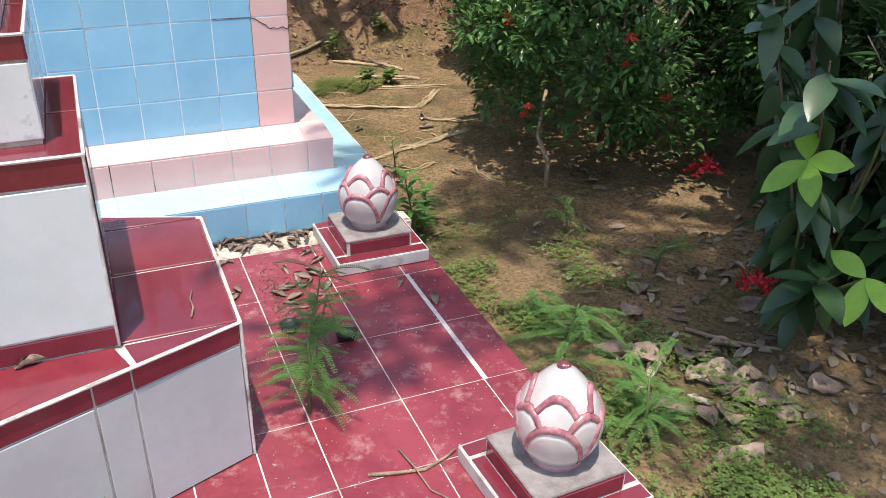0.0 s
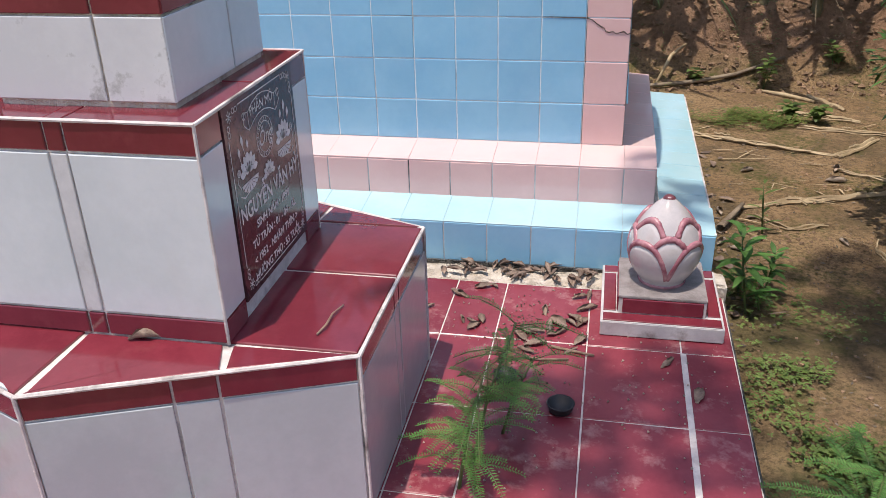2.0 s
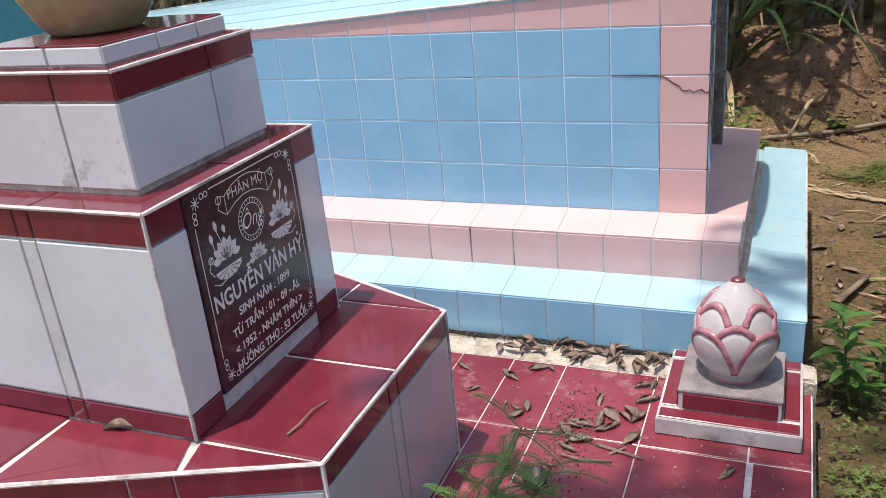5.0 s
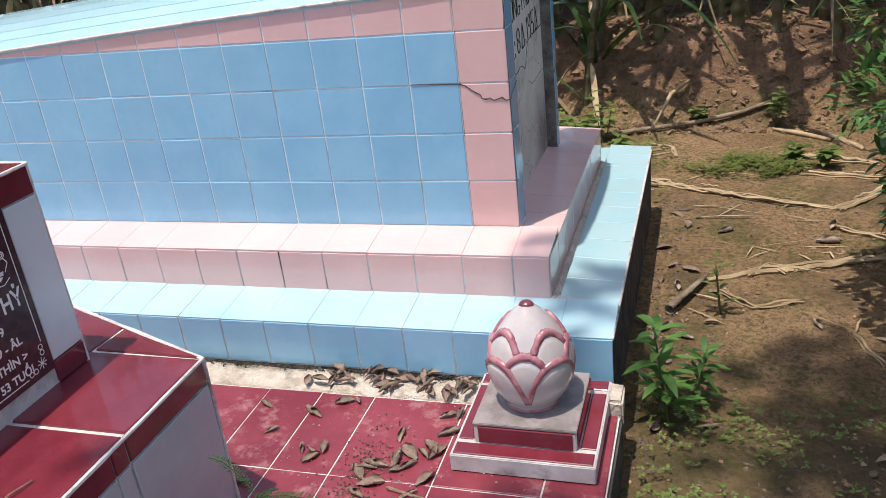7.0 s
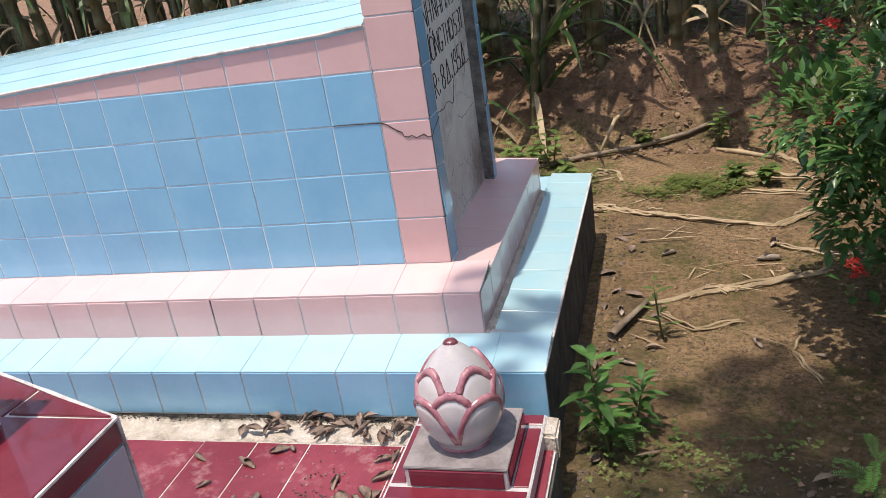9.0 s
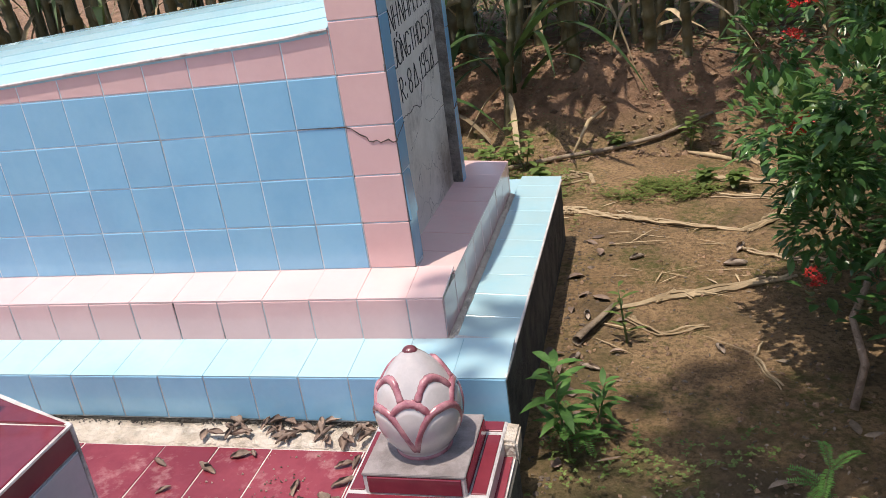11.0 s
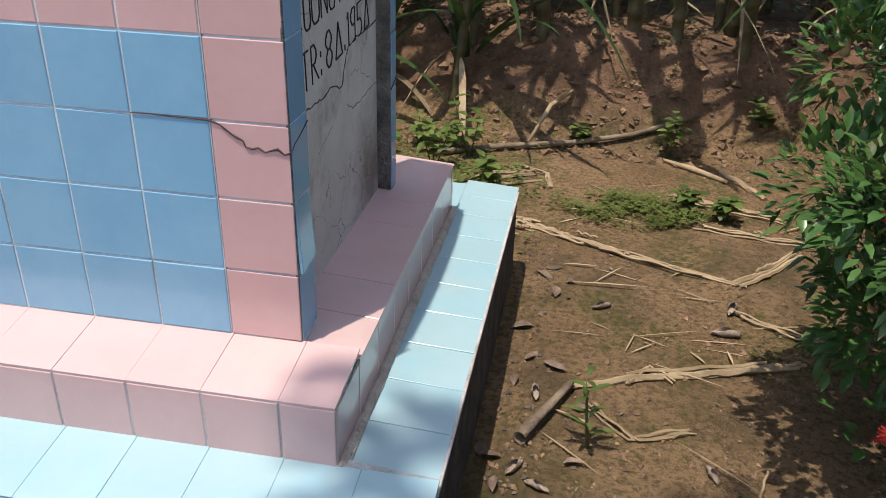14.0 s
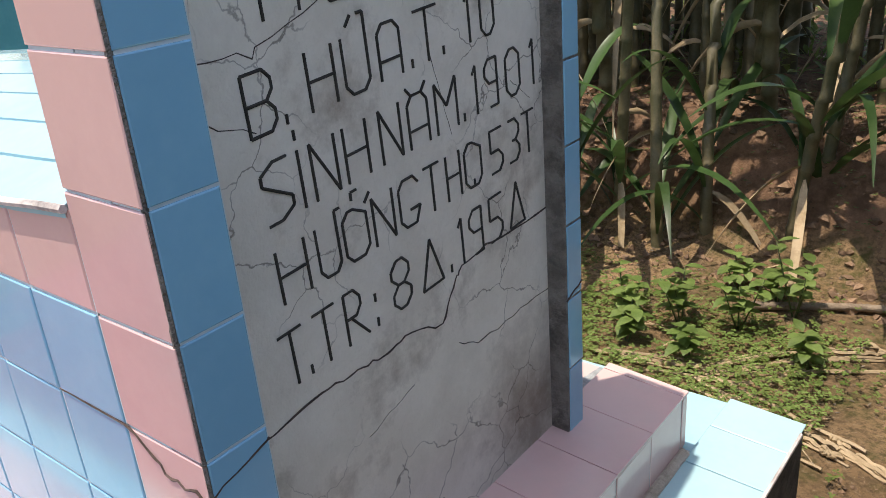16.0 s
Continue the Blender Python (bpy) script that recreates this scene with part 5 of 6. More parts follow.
def ixora(cx, cy, seed):
    """A dense flowering hedge shrub: stems, a lumpy crown of small glossy leaves, red flower heads."""
    rng = random.Random(seed)
    z0 = height(cx, cy)
    bush = thing("ixora_bush", "dense dark green flowering shrub with red flower heads", "shrub", at=(cx, cy, z0))
    for k in range(7):
        bm = bmesh.new()
        a = k * math.tau / 7 + rng.uniform(-0.3, 0.3)
        reach = rng.uniform(0.25, 0.62)
        pts = [(0.08 * math.cos(a), 0.08 * math.sin(a), -0.05)]
        for s in (0.3, 0.6, 1.0):
            pts.append((0.08 * math.cos(a) + reach * s * math.cos(a) + rng.uniform(-0.03, 0.03), 0.08 * math.sin(a) + reach * s * math.sin(a) + rng.uniform(-0.03, 0.03), 0.75 * s ** 0.8))
        tube(bm, pts, [0.018, 0.014, 0.010, 0.006], 7)
        part("stem", bm, BARK, bush, smooth=True)
    lumps = []
    for k in range(112):
        a, e = rng.uniform(0, math.tau), math.asin(rng.uniform(-0.8, 1.0))
        lumps.append(Vector((0.79 * math.cos(a) * math.cos(e), 0.74 * math.sin(a) * math.cos(e), 0.74 + 0.62 * math.sin(e))))
    f, lit = Foliage(), Foliage()
    heads = []
    for c in lumps:
        r = rng.uniform(0.10, 0.17)
        for i in range(240):
            d = aim(rng, -0.9, 1.5)
            p = c + d * r * rng.uniform(0.55, 1.05)
            if p.z < 0.10 + 0.25 * max(0.0, 0.75 - p.xy.length):
                continue
            way = (d + aim(rng, -0.2, 0.9) * 0.7).normalized()
            (lit if rng.random() < 0.11 else f).blade(p, way, UP, rng.uniform(0.028, 0.052), rng.uniform(0.014, 0.023), rng.uniform(0.0, 0.35), 0.3, 3)
    for i in range(4200):
        a, s = rng.uniform(0, math.tau), rng.random() ** 0.5
        p = Vector((0.74 * s * math.cos(a), 0.69 * s * math.sin(a), rng.uniform(0.14, 1.2)))
        f.blade(p, aim(rng, -0.3, 0.9), UP, rng.uniform(0.04, 0.065), rng.uniform(0.018, 0.028), 0.2, 0.3, 3)
    f.make("crown", LEAF, bush, "dense glossy dark leaves")
    lit.make("young_growth", WEED, bush, "lighter green young shoots")
    return bush


def flower_head(p, parent, size, material, seed, at):
    rng = random.Random(seed)
    f = Foliage()
    c = Vector(p) - Vector(at)
    for i in range(34):
        d = aim(rng, -0.1, 1.5)
        q = c + d * size * rng.uniform(0.5, 1.0)
        for k in range(4):
            w = (aim(rng, -0.5, 0.9) + d * 0.4).normalized()
            f.blade(q, w, d, size * 0.42, size * 0.2, 0.1, 0.2, 2)
    return f.make("flower_head", material, parent, "cluster of small red flowers")


BX, BY = 2.78, 3.52
bush = ixora(BX, BY, 4)
at = (BX, BY, height(BX, BY))
for i, (p, s) in enumerate((((2.05, 3.368, 0.619), 0.024), ((2.043, 3.13, 0.313), 0.020), ((2.02, 3.30, 0.61), 0.022), ((2.07, 3.21, 0.25), 0.022), ((2.30, 2.85, 0.63), 0.026), ((2.32, 2.90, 0.52), 0.018), ((2.02, 3.25, 0.92), 0.028), ((2.04, 3.5, 0.80), 0.024), ((2.20, 2.98, 0.93), 0.026), ((2.45, 2.80, 0.40), 0.024))):
    flower_head(p, bush, s, PETAL, 40 + i, at)
bush2 = copy_thing(bush, pose(3.75, 3.15, height(3.75, 3.15), 0, 0, 75))
bush3 = copy_thing(bush, pose(3.30, 4.75, height(3.30, 4.75), 0, 0, 160))
bush4 = copy_thing(bush, pose(3.45, 2.15, height(3.45, 2.15), 0, 0, 230))


def broad_shrub(cx, cy):
    """A loose shrub with large simple leaves, one bright young whorl, red spiky flower heads."""
    rng = random.Random(77)
    z0 = height(cx, cy)
    sh = thing("broadleaf_shrub", "loose shrub with large dark leaves and deep red flowers", "shrub", at=(cx, cy, z0))
    f, y = Foliage(), Foliage()
    for k in range(24):
        a = rng.uniform(0, math.tau)
        reach, top = rng.uniform(0.18, 0.64), rng.uniform(0.35, 1.75)
        def along(s):
            return Vector((reach * s * math.cos(a), reach * s * math.sin(a), top * s ** 0.85))
        bm = bmesh.new()
        tube(bm, [Vector((0.04 * math.cos(a), 0.04 * math.sin(a), -0.04))] + [along(s) for s in (0.25, 0.5, 0.75, 1.0)], [0.008, 0.007, 0.005, 0.004, 0.002], 6)
        part("stem", bm, BARK, sh, smooth=True)
        for i in range(19):
            way = aim(rng, -1.1, 0.25)
            f.blade(along(rng.uniform(0.22, 1.0)), way, UP if abs(way.z) < 0.8 else Vector((way.y, -way.x, 0.2)), rng.uniform(0.11, 0.165), rng.uniform(0.058, 0.082), rng.uniform(0.1, 0.5), 0.2, 7, 0.42)
    # whorls of young leaves held out towards the light of the yard
    face = Vector((-0.75, -0.60, 0.45)).normalized()
    across = face.cross(UP).normalized()
    rise = across.cross(face)
    for c, turns, size in (((-0.36, -0.25, 0.66), (0.25, 2.35, 3.5, 4.9), 0.115), ((-0.20, -0.38, 0.36), (1.0, 3.0, 4.1), 0.115), ((-0.10, -0.36, 1.20), (0.6, 2.6, 4.4), 0.14)):
        for t in turns:
            y.blade(c, rise * math.cos(t) + across * math.sin(t) + face * rng.uniform(-0.15, 0.25), face, size * rng.uniform(0.9, 1.1), size * 0.5, 0.12, 0.22, 7, 0.5)
        bm = bmesh.new()
        tube(bm, [(c[0] * 0.2, c[1] * 0.2, 0.0), (c[0] * 0.6, c[1] * 0.6, c[2] * 0.6), c], [0.006, 0.005, 0.003], 6)
        part("stem", bm, STEM, sh, smooth=True)
    f.make("foliage", BROAD, sh, "large dark green leaves")
    y.make("young_foliage", YOUNG, sh, "bright yellow-green young leaves")
    return sh


SX, SY = 2.42, 1.98
shrub = broad_shrub(SX, SY)
at = (SX, SY, height(SX, SY))
flower_head((2.16, 1.895, 0.14), shrub, 0.052, DEEPPETAL, 71, at)
flower_head((2.20, 2.25, 0.36), shrub, 0.050, DEEPPETAL, 72, at)
copy_thing(shrub, pose(2.85, 1.55, height(2.85, 1.55), 0, 0, 150))


def pinnate(name, cx, cy, z, seed, fronds, length, lift, label, sprawl=0.0, heading=0.0, leaflet=0.012):
    """A seedling with feathery compound leaves."""
    rng = random.Random(seed)
    pl = thing(name, label, "plant", "feathery seedlings", at=(cx, cy, z))
    f = Foliage()
    trunk = [Vector((0, 0, -0.02)), Vector((sprawl * 0.4 * math.cos(heading), sprawl * 0.4 * math.sin(heading), lift * 0.55)), Vector((sprawl * math.cos(heading), sprawl * math.sin(heading), lift))]
    bm = bmesh.new()
    tube(bm, trunk, [0.004, 0.003, 0.002], 6)
    for k in range(fronds):
        s = rng.uniform(0.25, 1.0)
        base = trunk[0].lerp(trunk[1], s * 2) if s < 0.5 else trunk[1].lerp(trunk[2], s * 2 - 1)
        a = rng.uniform(0, math.tau)
        d = Vector((math.cos(a), math.sin(a), rng.uniform(0.0, 0.8))).normalized()
        L = length * rng.uniform(0.6, 1.1)
        pts = [base + d * L * t + Vector((0, 0, -0.45 * L * t * t)) for t in (0, 0.35, 0.7, 1.0)]
        tube(bm, pts, [0.0014, 0.0012, 0.001, 0.0006], 4)
        side = d.cross(UP).normalized()
        n = int(L / 0.0056)
        for i in range(2, n):
            t = i / n
            p = base + d * L * t + Vector((0, 0, -0.45 * L * t * t))
            for sgn in (-1, 1):
                f.blade(p, side * sgn + d * 0.45 + Vector((0, 0, rng.uniform(-0.1, 0.25))), UP, leaflet * rng.uniform(0.8, 1.15) * (1.15 - 0.5 * abs(2 * t - 1)), leaflet * 0.27, 0.1, 0.15, 2)
    tagged(part("stem", bm, STEM, pl, smooth=True), kind="stuff")
    tagged(f.make("frond_foliage", FERN, pl, "rows of narrow green leaflets"), kind="stuff")
    return pl


FL = "feathery green seedling growing from a floor joint"
pinnate("seedling", 0.800, 1.872, COURT_Z + 0.004, 1, 36, 0.14, 0.20, FL, 0.10, 1.2, 0.0115)
pinnate("seedling", 0.815, 1.93, COURT_Z + 0.004, 2, 30, 0.14, 0.28, FL, 0.14, 1.0, 0.0115)
pinnate("seedling", 0.86, 2.05, COURT_Z + 0.004, 3, 20, 0.12, 0.15, FL, 0.10, 0.9, 0.011)
pinnate("seedling", 0.352, 1.640, COURT_Z + 0.004, 4, 5, 0.10, 0.11, "small feathery seedling beside the altar plinth", 0.02, -1.0, 0.016)
pinnate("seedling", -0.17, 1.640, COURT_Z + 0.004, 5, 7, 0.08, 0.09, "small feathery seedling beside the altar plinth", 0.02, 3.6, 0.014)
GL = "feathery green seedling in the clay yard"
for i, (x, y, n, L, h) in enumerate(((1.53, 1.93, 20, 0.20, 0.24), (1.60, 1.62, 18, 0.18, 0.18), (1.66, 1.74, 9, 0.13, 0.12), (1.52, 2.92, 10, 0.10, 0.10), (1.47, 3.02, 9, 0.09, 0.08), (2.15, 2.35, 10, 0.14, 0.14), (1.60, 2.25, 7, 0.10, 0.07), (2.02, 2.72, 8, 0.12, 0.10))):
    pinnate("seedling", x, y, height(x, y), 20 + i, n, L, h, GL, 0.04, i * 1.1, 0.015)


def herb(cx, cy, seed, h, n, size, label, material=WEED):
    """An upright weed with whorled pointed leaves."""
    rng = random.Random(seed)
    z = height(cx, cy)
    w = thing("weed", label, "plant", "weeds of the yard", at=(cx, cy, z))
    bm = bmesh.new()
    lean = Vector((rng.uniform(-0.2, 0.2), rng.uniform(-0.2, 0.2), 1))
    tube(bm, [lean * (h * s) + Vector((0, 0, -0.02)) for s in (0, 0.4, 0.8, 1.0)], [0.004, 0.0035, 0.0025, 0.001], 6)
    part("stem", bm, STEM, w, smooth=True)
    f = Foliage()
    for i in range(n):
        s = 0.2 + 0.8 * i / n
        a = i * 2.4
        f.blade(lean * (h * s), (math.cos(a), math.sin(a), rng.uniform(0.2, 0.9)), UP, size * rng.uniform(0.75, 1.1) * (1.15 - 0.4 * s), size * rng.uniform(0.15, 0.23), rng.uniform(0.2, 0.5), 0.25, 4)
    f.make("foliage", material, w)
    return w


herb(1.478, 2.89, 1, 0.27, 24, 0.125, "upright weed with long pointed leaves beside the tomb", FERN)
herb(1.53, 2.98, 2, 0.15, 22, 0.085, "upright weed with long pointed leaves beside the tomb", FERN)
herb(1.60, 3.45, 3, 0.20, 12, 0.07, "upright weed with pointed leaves", WEED)
broad = "leafy weed with rounded leaves at the foot of the bank"
for i, (x, y, h) in enumerate(((0.62, 4.92, 0.20), (0.80, 4.95, 0.26), (0.95, 5.02, 0.24), (0.70, 4.78, 0.14), (1.07, 5.16, 0.28), (1.20, 4.86, 0.14), (0.50, 4.70, 0.12), (0.90, 4.76, 0.13), (1.00, 5.22, 0.16), (0.86, 5.28, 0.15), (1.86, 5.35, 0.25), (1.9, 4.76, 0.14), (2.24, 5.5, 0.15), (2.02, 4.73, 0.10), (1.52, 5.4, 0.10))):
    rng = random.Random(300 + i)
    z = height(x, y)
    w = thing("weed", broad, "plant", "weeds of the yard", at=(x, y, z))
    bm = bmesh.new()
    f = Foliage()
    for b in range(3):
        lean = Vector((rng.uniform(-0.35, 0.35), rng.uniform(-0.35, 0.35), 1))
        hh = h * rng.uniform(0.6, 1.0)
        tube(bm, [lean * (hh * s) + Vector((0, 0, -0.02)) for s in (0, 0.5, 1.0)], [0.003, 0.0025, 0.0015], 5)
        for k in range(9):
            a = k * 2.4 + b
            s = 0.35 + 0.65 * k / 9
            f.blade(lean * (hh * s), (math.cos(a), math.sin(a), rng.uniform(0.1, 0.6)), UP, rng.uniform(0.04, 0.07), rng.uniform(0.028, 0.042), rng.uniform(0.2, 0.5), 0.15, 4, 0.4)
    part("stem", bm, STEM, w, smooth=True)
    f.make("foliage", WEED, w)


def scatter(name, label, category, material, count, region, seed, maker, density=None):
    """Uncountable small growth or litter as one object."""
    rng = random.Random(seed)
    f = Foliage()
    x0, x1, y0, y1 = region
    done = tries = 0
    while done < count and tries < count * 12:
        tries += 1
        x, y = rng.uniform(x0, x1), rng.uniform(y0, y1)
        if (-1.12 < x < 1.385 and 1.19 < y < 2.83) or (LEFT - 0.3 < x < BASE_X + 0.008 and BASE_Y0 - 0.02 < y < BASE_Y1 + 0.008):
            continue
        if density and rng.random() > density(x, y):
            continue
        maker(f, rng, x, y, height(x, y))
        done += 1
    ob = f.make(name, material)
    return tagged(ob, label, category, kind="stuff")


def patchy(scale, seed, lo=0.05, power=3.0):
    def fn(x, y):
        v = 0.5 + 0.9 * noise.noise((x * scale, y * scale, seed))
        return max(0.0, min(1.0, (v - lo))) ** power
    return fn


def clover(f, rng, x, y, z):
    h = rng.uniform(0.004, 0.04)
    a0 = rng.uniform(0, math.tau)
    for k in range(3):
        a = a0 + k * math.tau / 3
        f.blade((x, y, z + h), (math.cos(a), math.sin(a), rng.uniform(0.0, 0.35)), UP, rng.uniform(0.006, 0.0145), rng.uniform(0.005, 0.011), 0.1, 0.1, 2, 0.6)


def flat_leaf(f, rng, x, y, z):
    a = rng.uniform(0, math.tau)
    f.blade((x, y, z + rng.uniform(0.002, 0.012)), (math.cos(a), math.sin(a), rng.uniform(-0.05, 0.35)), Vector((rng.uniform(-0.4, 0.4), rng.uniform(-0.4, 0.4), 1)), rng.uniform(0.03, 0.075), rng.uniform(0.015, 0.034), rng.uniform(0.0, 0.4), rng.uniform(-0.5, 0.9), 4, 0.5)


def small_litter(f, rng, x, y, z):
    a = rng.uniform(0, math.tau)
    f.blade((x, y, z + rng.uniform(0.001, 0.006)), (math.cos(a), math.sin(a), rng.uniform(-0.05, 0.25)), Vector((rng.uniform(-0.4, 0.4), rng.uniform(-0.4, 0.4), 1)), rng.uniform(0.006, 0.022), rng.uniform(0.003, 0.009), 0.1, rng.uniform(-0.4, 0.6), 2, 0.5)


def straw_bit(f, rng, x, y, z):
    a = rng.gauss(0.2, 0.8)
    f.blade((x, y, z + rng.uniform(0.002, 0.010)), (math.cos(a), math.sin(a), rng.uniform(-0.02, 0.06)), UP, rng.uniform(0.06, 0.26), rng.uniform(0.003, 0.008), 0.02, 0.5, 4, 0.5)


def near_court(x, y):
    d = max(0.0, 1 - abs(x - 1.72) / 0.42) * (1 if 1.2 < y < 2.62 else 0.1)
    return d * patchy(4.3, 4.0, 0.25, 1.8)(x, y) * 3.0


scatter("ground_weeds", "low clover-like weeds on the clay", "weeds", WEED, 4600, (1.38, 2.5, 0.9, 3.0), 5, clover, near_court)
scatter("ground_weeds", "patch of low weeds among straw", "weeds", PALEWEED, 1100, (1.38, 2.05, 4.48, 5.0), 6, clover, lambda x, y: max(0.0, 1 - ((x - 1.70) / 0.30) ** 2 - ((y - 4.74) / 0.17) ** 2) * patchy(7.0, 3.0, 0.1, 1.2)(x, y))
scatter("ground_weeds", "thick low weeds behind the tomb", "weeds", PALEWEED, 4200, (-0.6, 1.4, 4.3, 5.3), 7, clover, patchy(2.6, 1.0, 0.05, 1.4))
scatter("ground_weeds", "sparse weeds along the crest of the bank", "weeds", WEED, 2600, (-3.0, 4.0, 5.5, 6.3), 8, clover, patchy(3.0, 2.0, 0.1, 2.0))
scatter("ground_weeds", "thick low weeds beside the tomb steps", "weeds", WEED, 2200, (0.45, 1.30, 4.45, 5.10), 27, clover, patchy(3.0, 4.0, 0.0, 0.8))
scatter("leaf_litter", "brown leaf litter under the shrubs", "leaf litter", PALELITTER, 900, (1.7, 3.4, 1.0, 3.4), 9, flat_leaf, lambda x, y: max(0.0, min(1.0, (x - 1.80) * 1.6)) * (1.0 if y < 2.5 else 0.25))
scatter("leaf_litter", "small dry crumbs of leaf on the clay", "leaf litter", PALELITTER, 4200, (-0.5, 3.4, 0.8, 5.6), 10, small_litter, patchy(1.8, 7.0, 0.0, 1.3))
scatter("leaf_litter", "dark dry leaves along the tomb base", "leaf litter", DRYLEAF, 22, (1.375, 1.56, 2.85, 4.3), 12, flat_leaf)
scatter("straw_litter", "scattered dry cane straw on the yard", "straw", STRAW, 60, (0.6, 2.7, 3.4, 5.5), 13, straw_bit, patchy(1.6, 5.0, 0.05, 1.2))
scatter("crumbs", "dark crumbs and moss along the tomb base", "litter", PALELITTER, 300, (-0.9, 1.9, 5.35, 5.9), 15, small_litter)


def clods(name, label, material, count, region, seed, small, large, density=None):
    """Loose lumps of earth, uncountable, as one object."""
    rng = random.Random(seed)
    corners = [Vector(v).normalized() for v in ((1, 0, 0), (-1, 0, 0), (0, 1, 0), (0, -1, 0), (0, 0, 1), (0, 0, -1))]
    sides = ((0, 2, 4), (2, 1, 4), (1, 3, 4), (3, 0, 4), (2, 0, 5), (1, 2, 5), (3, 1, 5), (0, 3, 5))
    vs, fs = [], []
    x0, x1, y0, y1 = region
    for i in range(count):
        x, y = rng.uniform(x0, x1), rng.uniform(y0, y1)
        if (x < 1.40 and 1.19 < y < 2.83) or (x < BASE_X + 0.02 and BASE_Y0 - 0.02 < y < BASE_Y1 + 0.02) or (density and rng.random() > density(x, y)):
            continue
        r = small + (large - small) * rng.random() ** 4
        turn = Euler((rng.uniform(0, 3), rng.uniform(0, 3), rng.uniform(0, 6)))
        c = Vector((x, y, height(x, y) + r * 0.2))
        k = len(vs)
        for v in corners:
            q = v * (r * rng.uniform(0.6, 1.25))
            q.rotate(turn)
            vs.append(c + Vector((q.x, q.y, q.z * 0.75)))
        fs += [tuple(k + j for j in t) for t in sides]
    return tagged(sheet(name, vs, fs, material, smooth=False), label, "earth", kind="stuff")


clods("earth_crumbs", "crumbs of dry clay over the yard", CLOD, 9000, (1.38, 2.7, 1.2, 5.4), 61, 0.0018, 0.011, patchy(2.2, 9.0, -0.1, 1.2))
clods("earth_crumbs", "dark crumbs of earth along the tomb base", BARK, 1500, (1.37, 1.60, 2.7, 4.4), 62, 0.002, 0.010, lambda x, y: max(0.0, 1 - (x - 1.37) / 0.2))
clods("earth_clods", "broken red clods on the face of the bank", CLOD, 4200, (-0.5, 3.2, 5.25, 6.0), 63, 0.003, 0.028)


scatter("field_weeds", "low green weeds over the field behind the canes", "weeds", PALEWEED, 5200, (-4.0, 4.8, 6.15, 9.6), 71, lambda f, rng, x, y, z: [f.blade((x, y, z + rng.uniform(0.0, 0.10)), aim(rng, 0.0, 1.2), UP, rng.uniform(0.05, 0.13), rng.uniform(0.012, 0.03), 0.3, 0.2, 3) for _ in range(2)] and None)


def straws(points, count, seed, label, width=0.007, jitter=0.014, lift=0.012, name="cane_straw"):
    """A bundle of dry split cane leaf lying along a line."""
    rng = random.Random(seed)
    pts = [Vector((x, y, height(x, y))) for x, y in points]
    ob = thing(name, label, "straw", "dry cane straw")
    for k in range(count):
        f = Foliage()
        off = Vector((rng.gauss(0, jitter), rng.gauss(0, jitter), lift * (0.3 + k / max(1, count))))
        t0, t1 = (0.0, 1.0) if k < 3 else sorted((rng.random(), rng.random()))
        n = 14
        line = []
        total = len(pts) - 1
        for i in range(n + 1):
            t = (t0 + (t1 - t0) * i / n) * total
            j = min(total - 1, int(t))
            p = pts[j].lerp(pts[j + 1], t - j)
            line.append(p + off + Vector((rng.gauss(0, 0.0015), rng.gauss(0, 0.0015), 0.003 * math.sin(i * 1.1 + k))))
        w = width * rng.uniform(0.9, 1.9)
        bm = bmesh.new()
        tube(bm, line, [w * 0.5 * (0.5 + 0.5 * math.sin(math.pi * (0.15 + 0.7 * i / n))) for i in range(n + 1)], 5)
        part("strand", bm, STRAW, ob)
    return ob


straws(((1.556, 3.655), (1.70, 3.72), (1.90, 3.80), (2.12, 3.86)), 7, 1, "bundle of dry split cane stalk on the clay", 0.013, 0.009)
straws(((1.31, 4.576), (1.50, 4.48), (1.685, 4.385), (2.00, 4.262)), 16, 2, "bundle of dry cane leaf on the clay", 0.008, 0.016)
straws(((2.00, 4.262), (2.11, 4.38), (2.22, 4.52)), 5, 3, "bundle of dry cane leaf on the clay", 0.011, 0.008)
straws(((1.85, 4.91), (2.02, 4.84), (2.21, 4.774)), 6, 4, "dry cane leaves lying near the bank", 0.010, 0.02)
straws(((1.93, 4.646), (2.1, 4.62), (2.3, 4.60)), 4, 5, "dry cane leaves lying near the bank", 0.008, 0.015)
straws(((2.064, 5.202), (2.195, 4.982)), 3, 6, "split dry cane leaf by the bank", 0.016, 0.004)
straws(((0.63, 4.667), (0.82, 4.70), (1.03, 4.76), (1.17, 4.908), (1.35, 5.018)), 18, 7, "bundle of dry cane leaf behind the tomb", 0.008, 0.024)
straws(((0.961, 4.64), (1.10, 4.60), (1.25, 4.55), (1.402, 4.50)), 20, 8, "bundle of dry cane leaf behind the tomb", 0.008, 0.026)
straws(((1.29, 5.10), (1.40, 5.02), (1.42, 4.90)), 3, 9, "curled dry cane leaf", 0.010, 0.006)
straws(((1.60, 3.60), (1.70, 3.50), (1.83, 3.56)), 4, 10, "thin dry strips beside the cane stalk", 0.006, 0.012)
straws(((1.69, 3.70), (1.74, 3.78), (1.80, 3.74)), 3, 11, "curled dry strips beside the cane stalk", 0.007, 0.006)
straws(((2.00, 3.20), (1.95, 3.36), (1.98, 3.45)), 2, 12, "thin dry twig under the shrub", 0.006, 0.004)
straws(((1.99, 4.10), (2.1, 4.02), (2.25, 3.98)), 4, 13, "dry cane strips at the shrub", 0.007, 0.012)

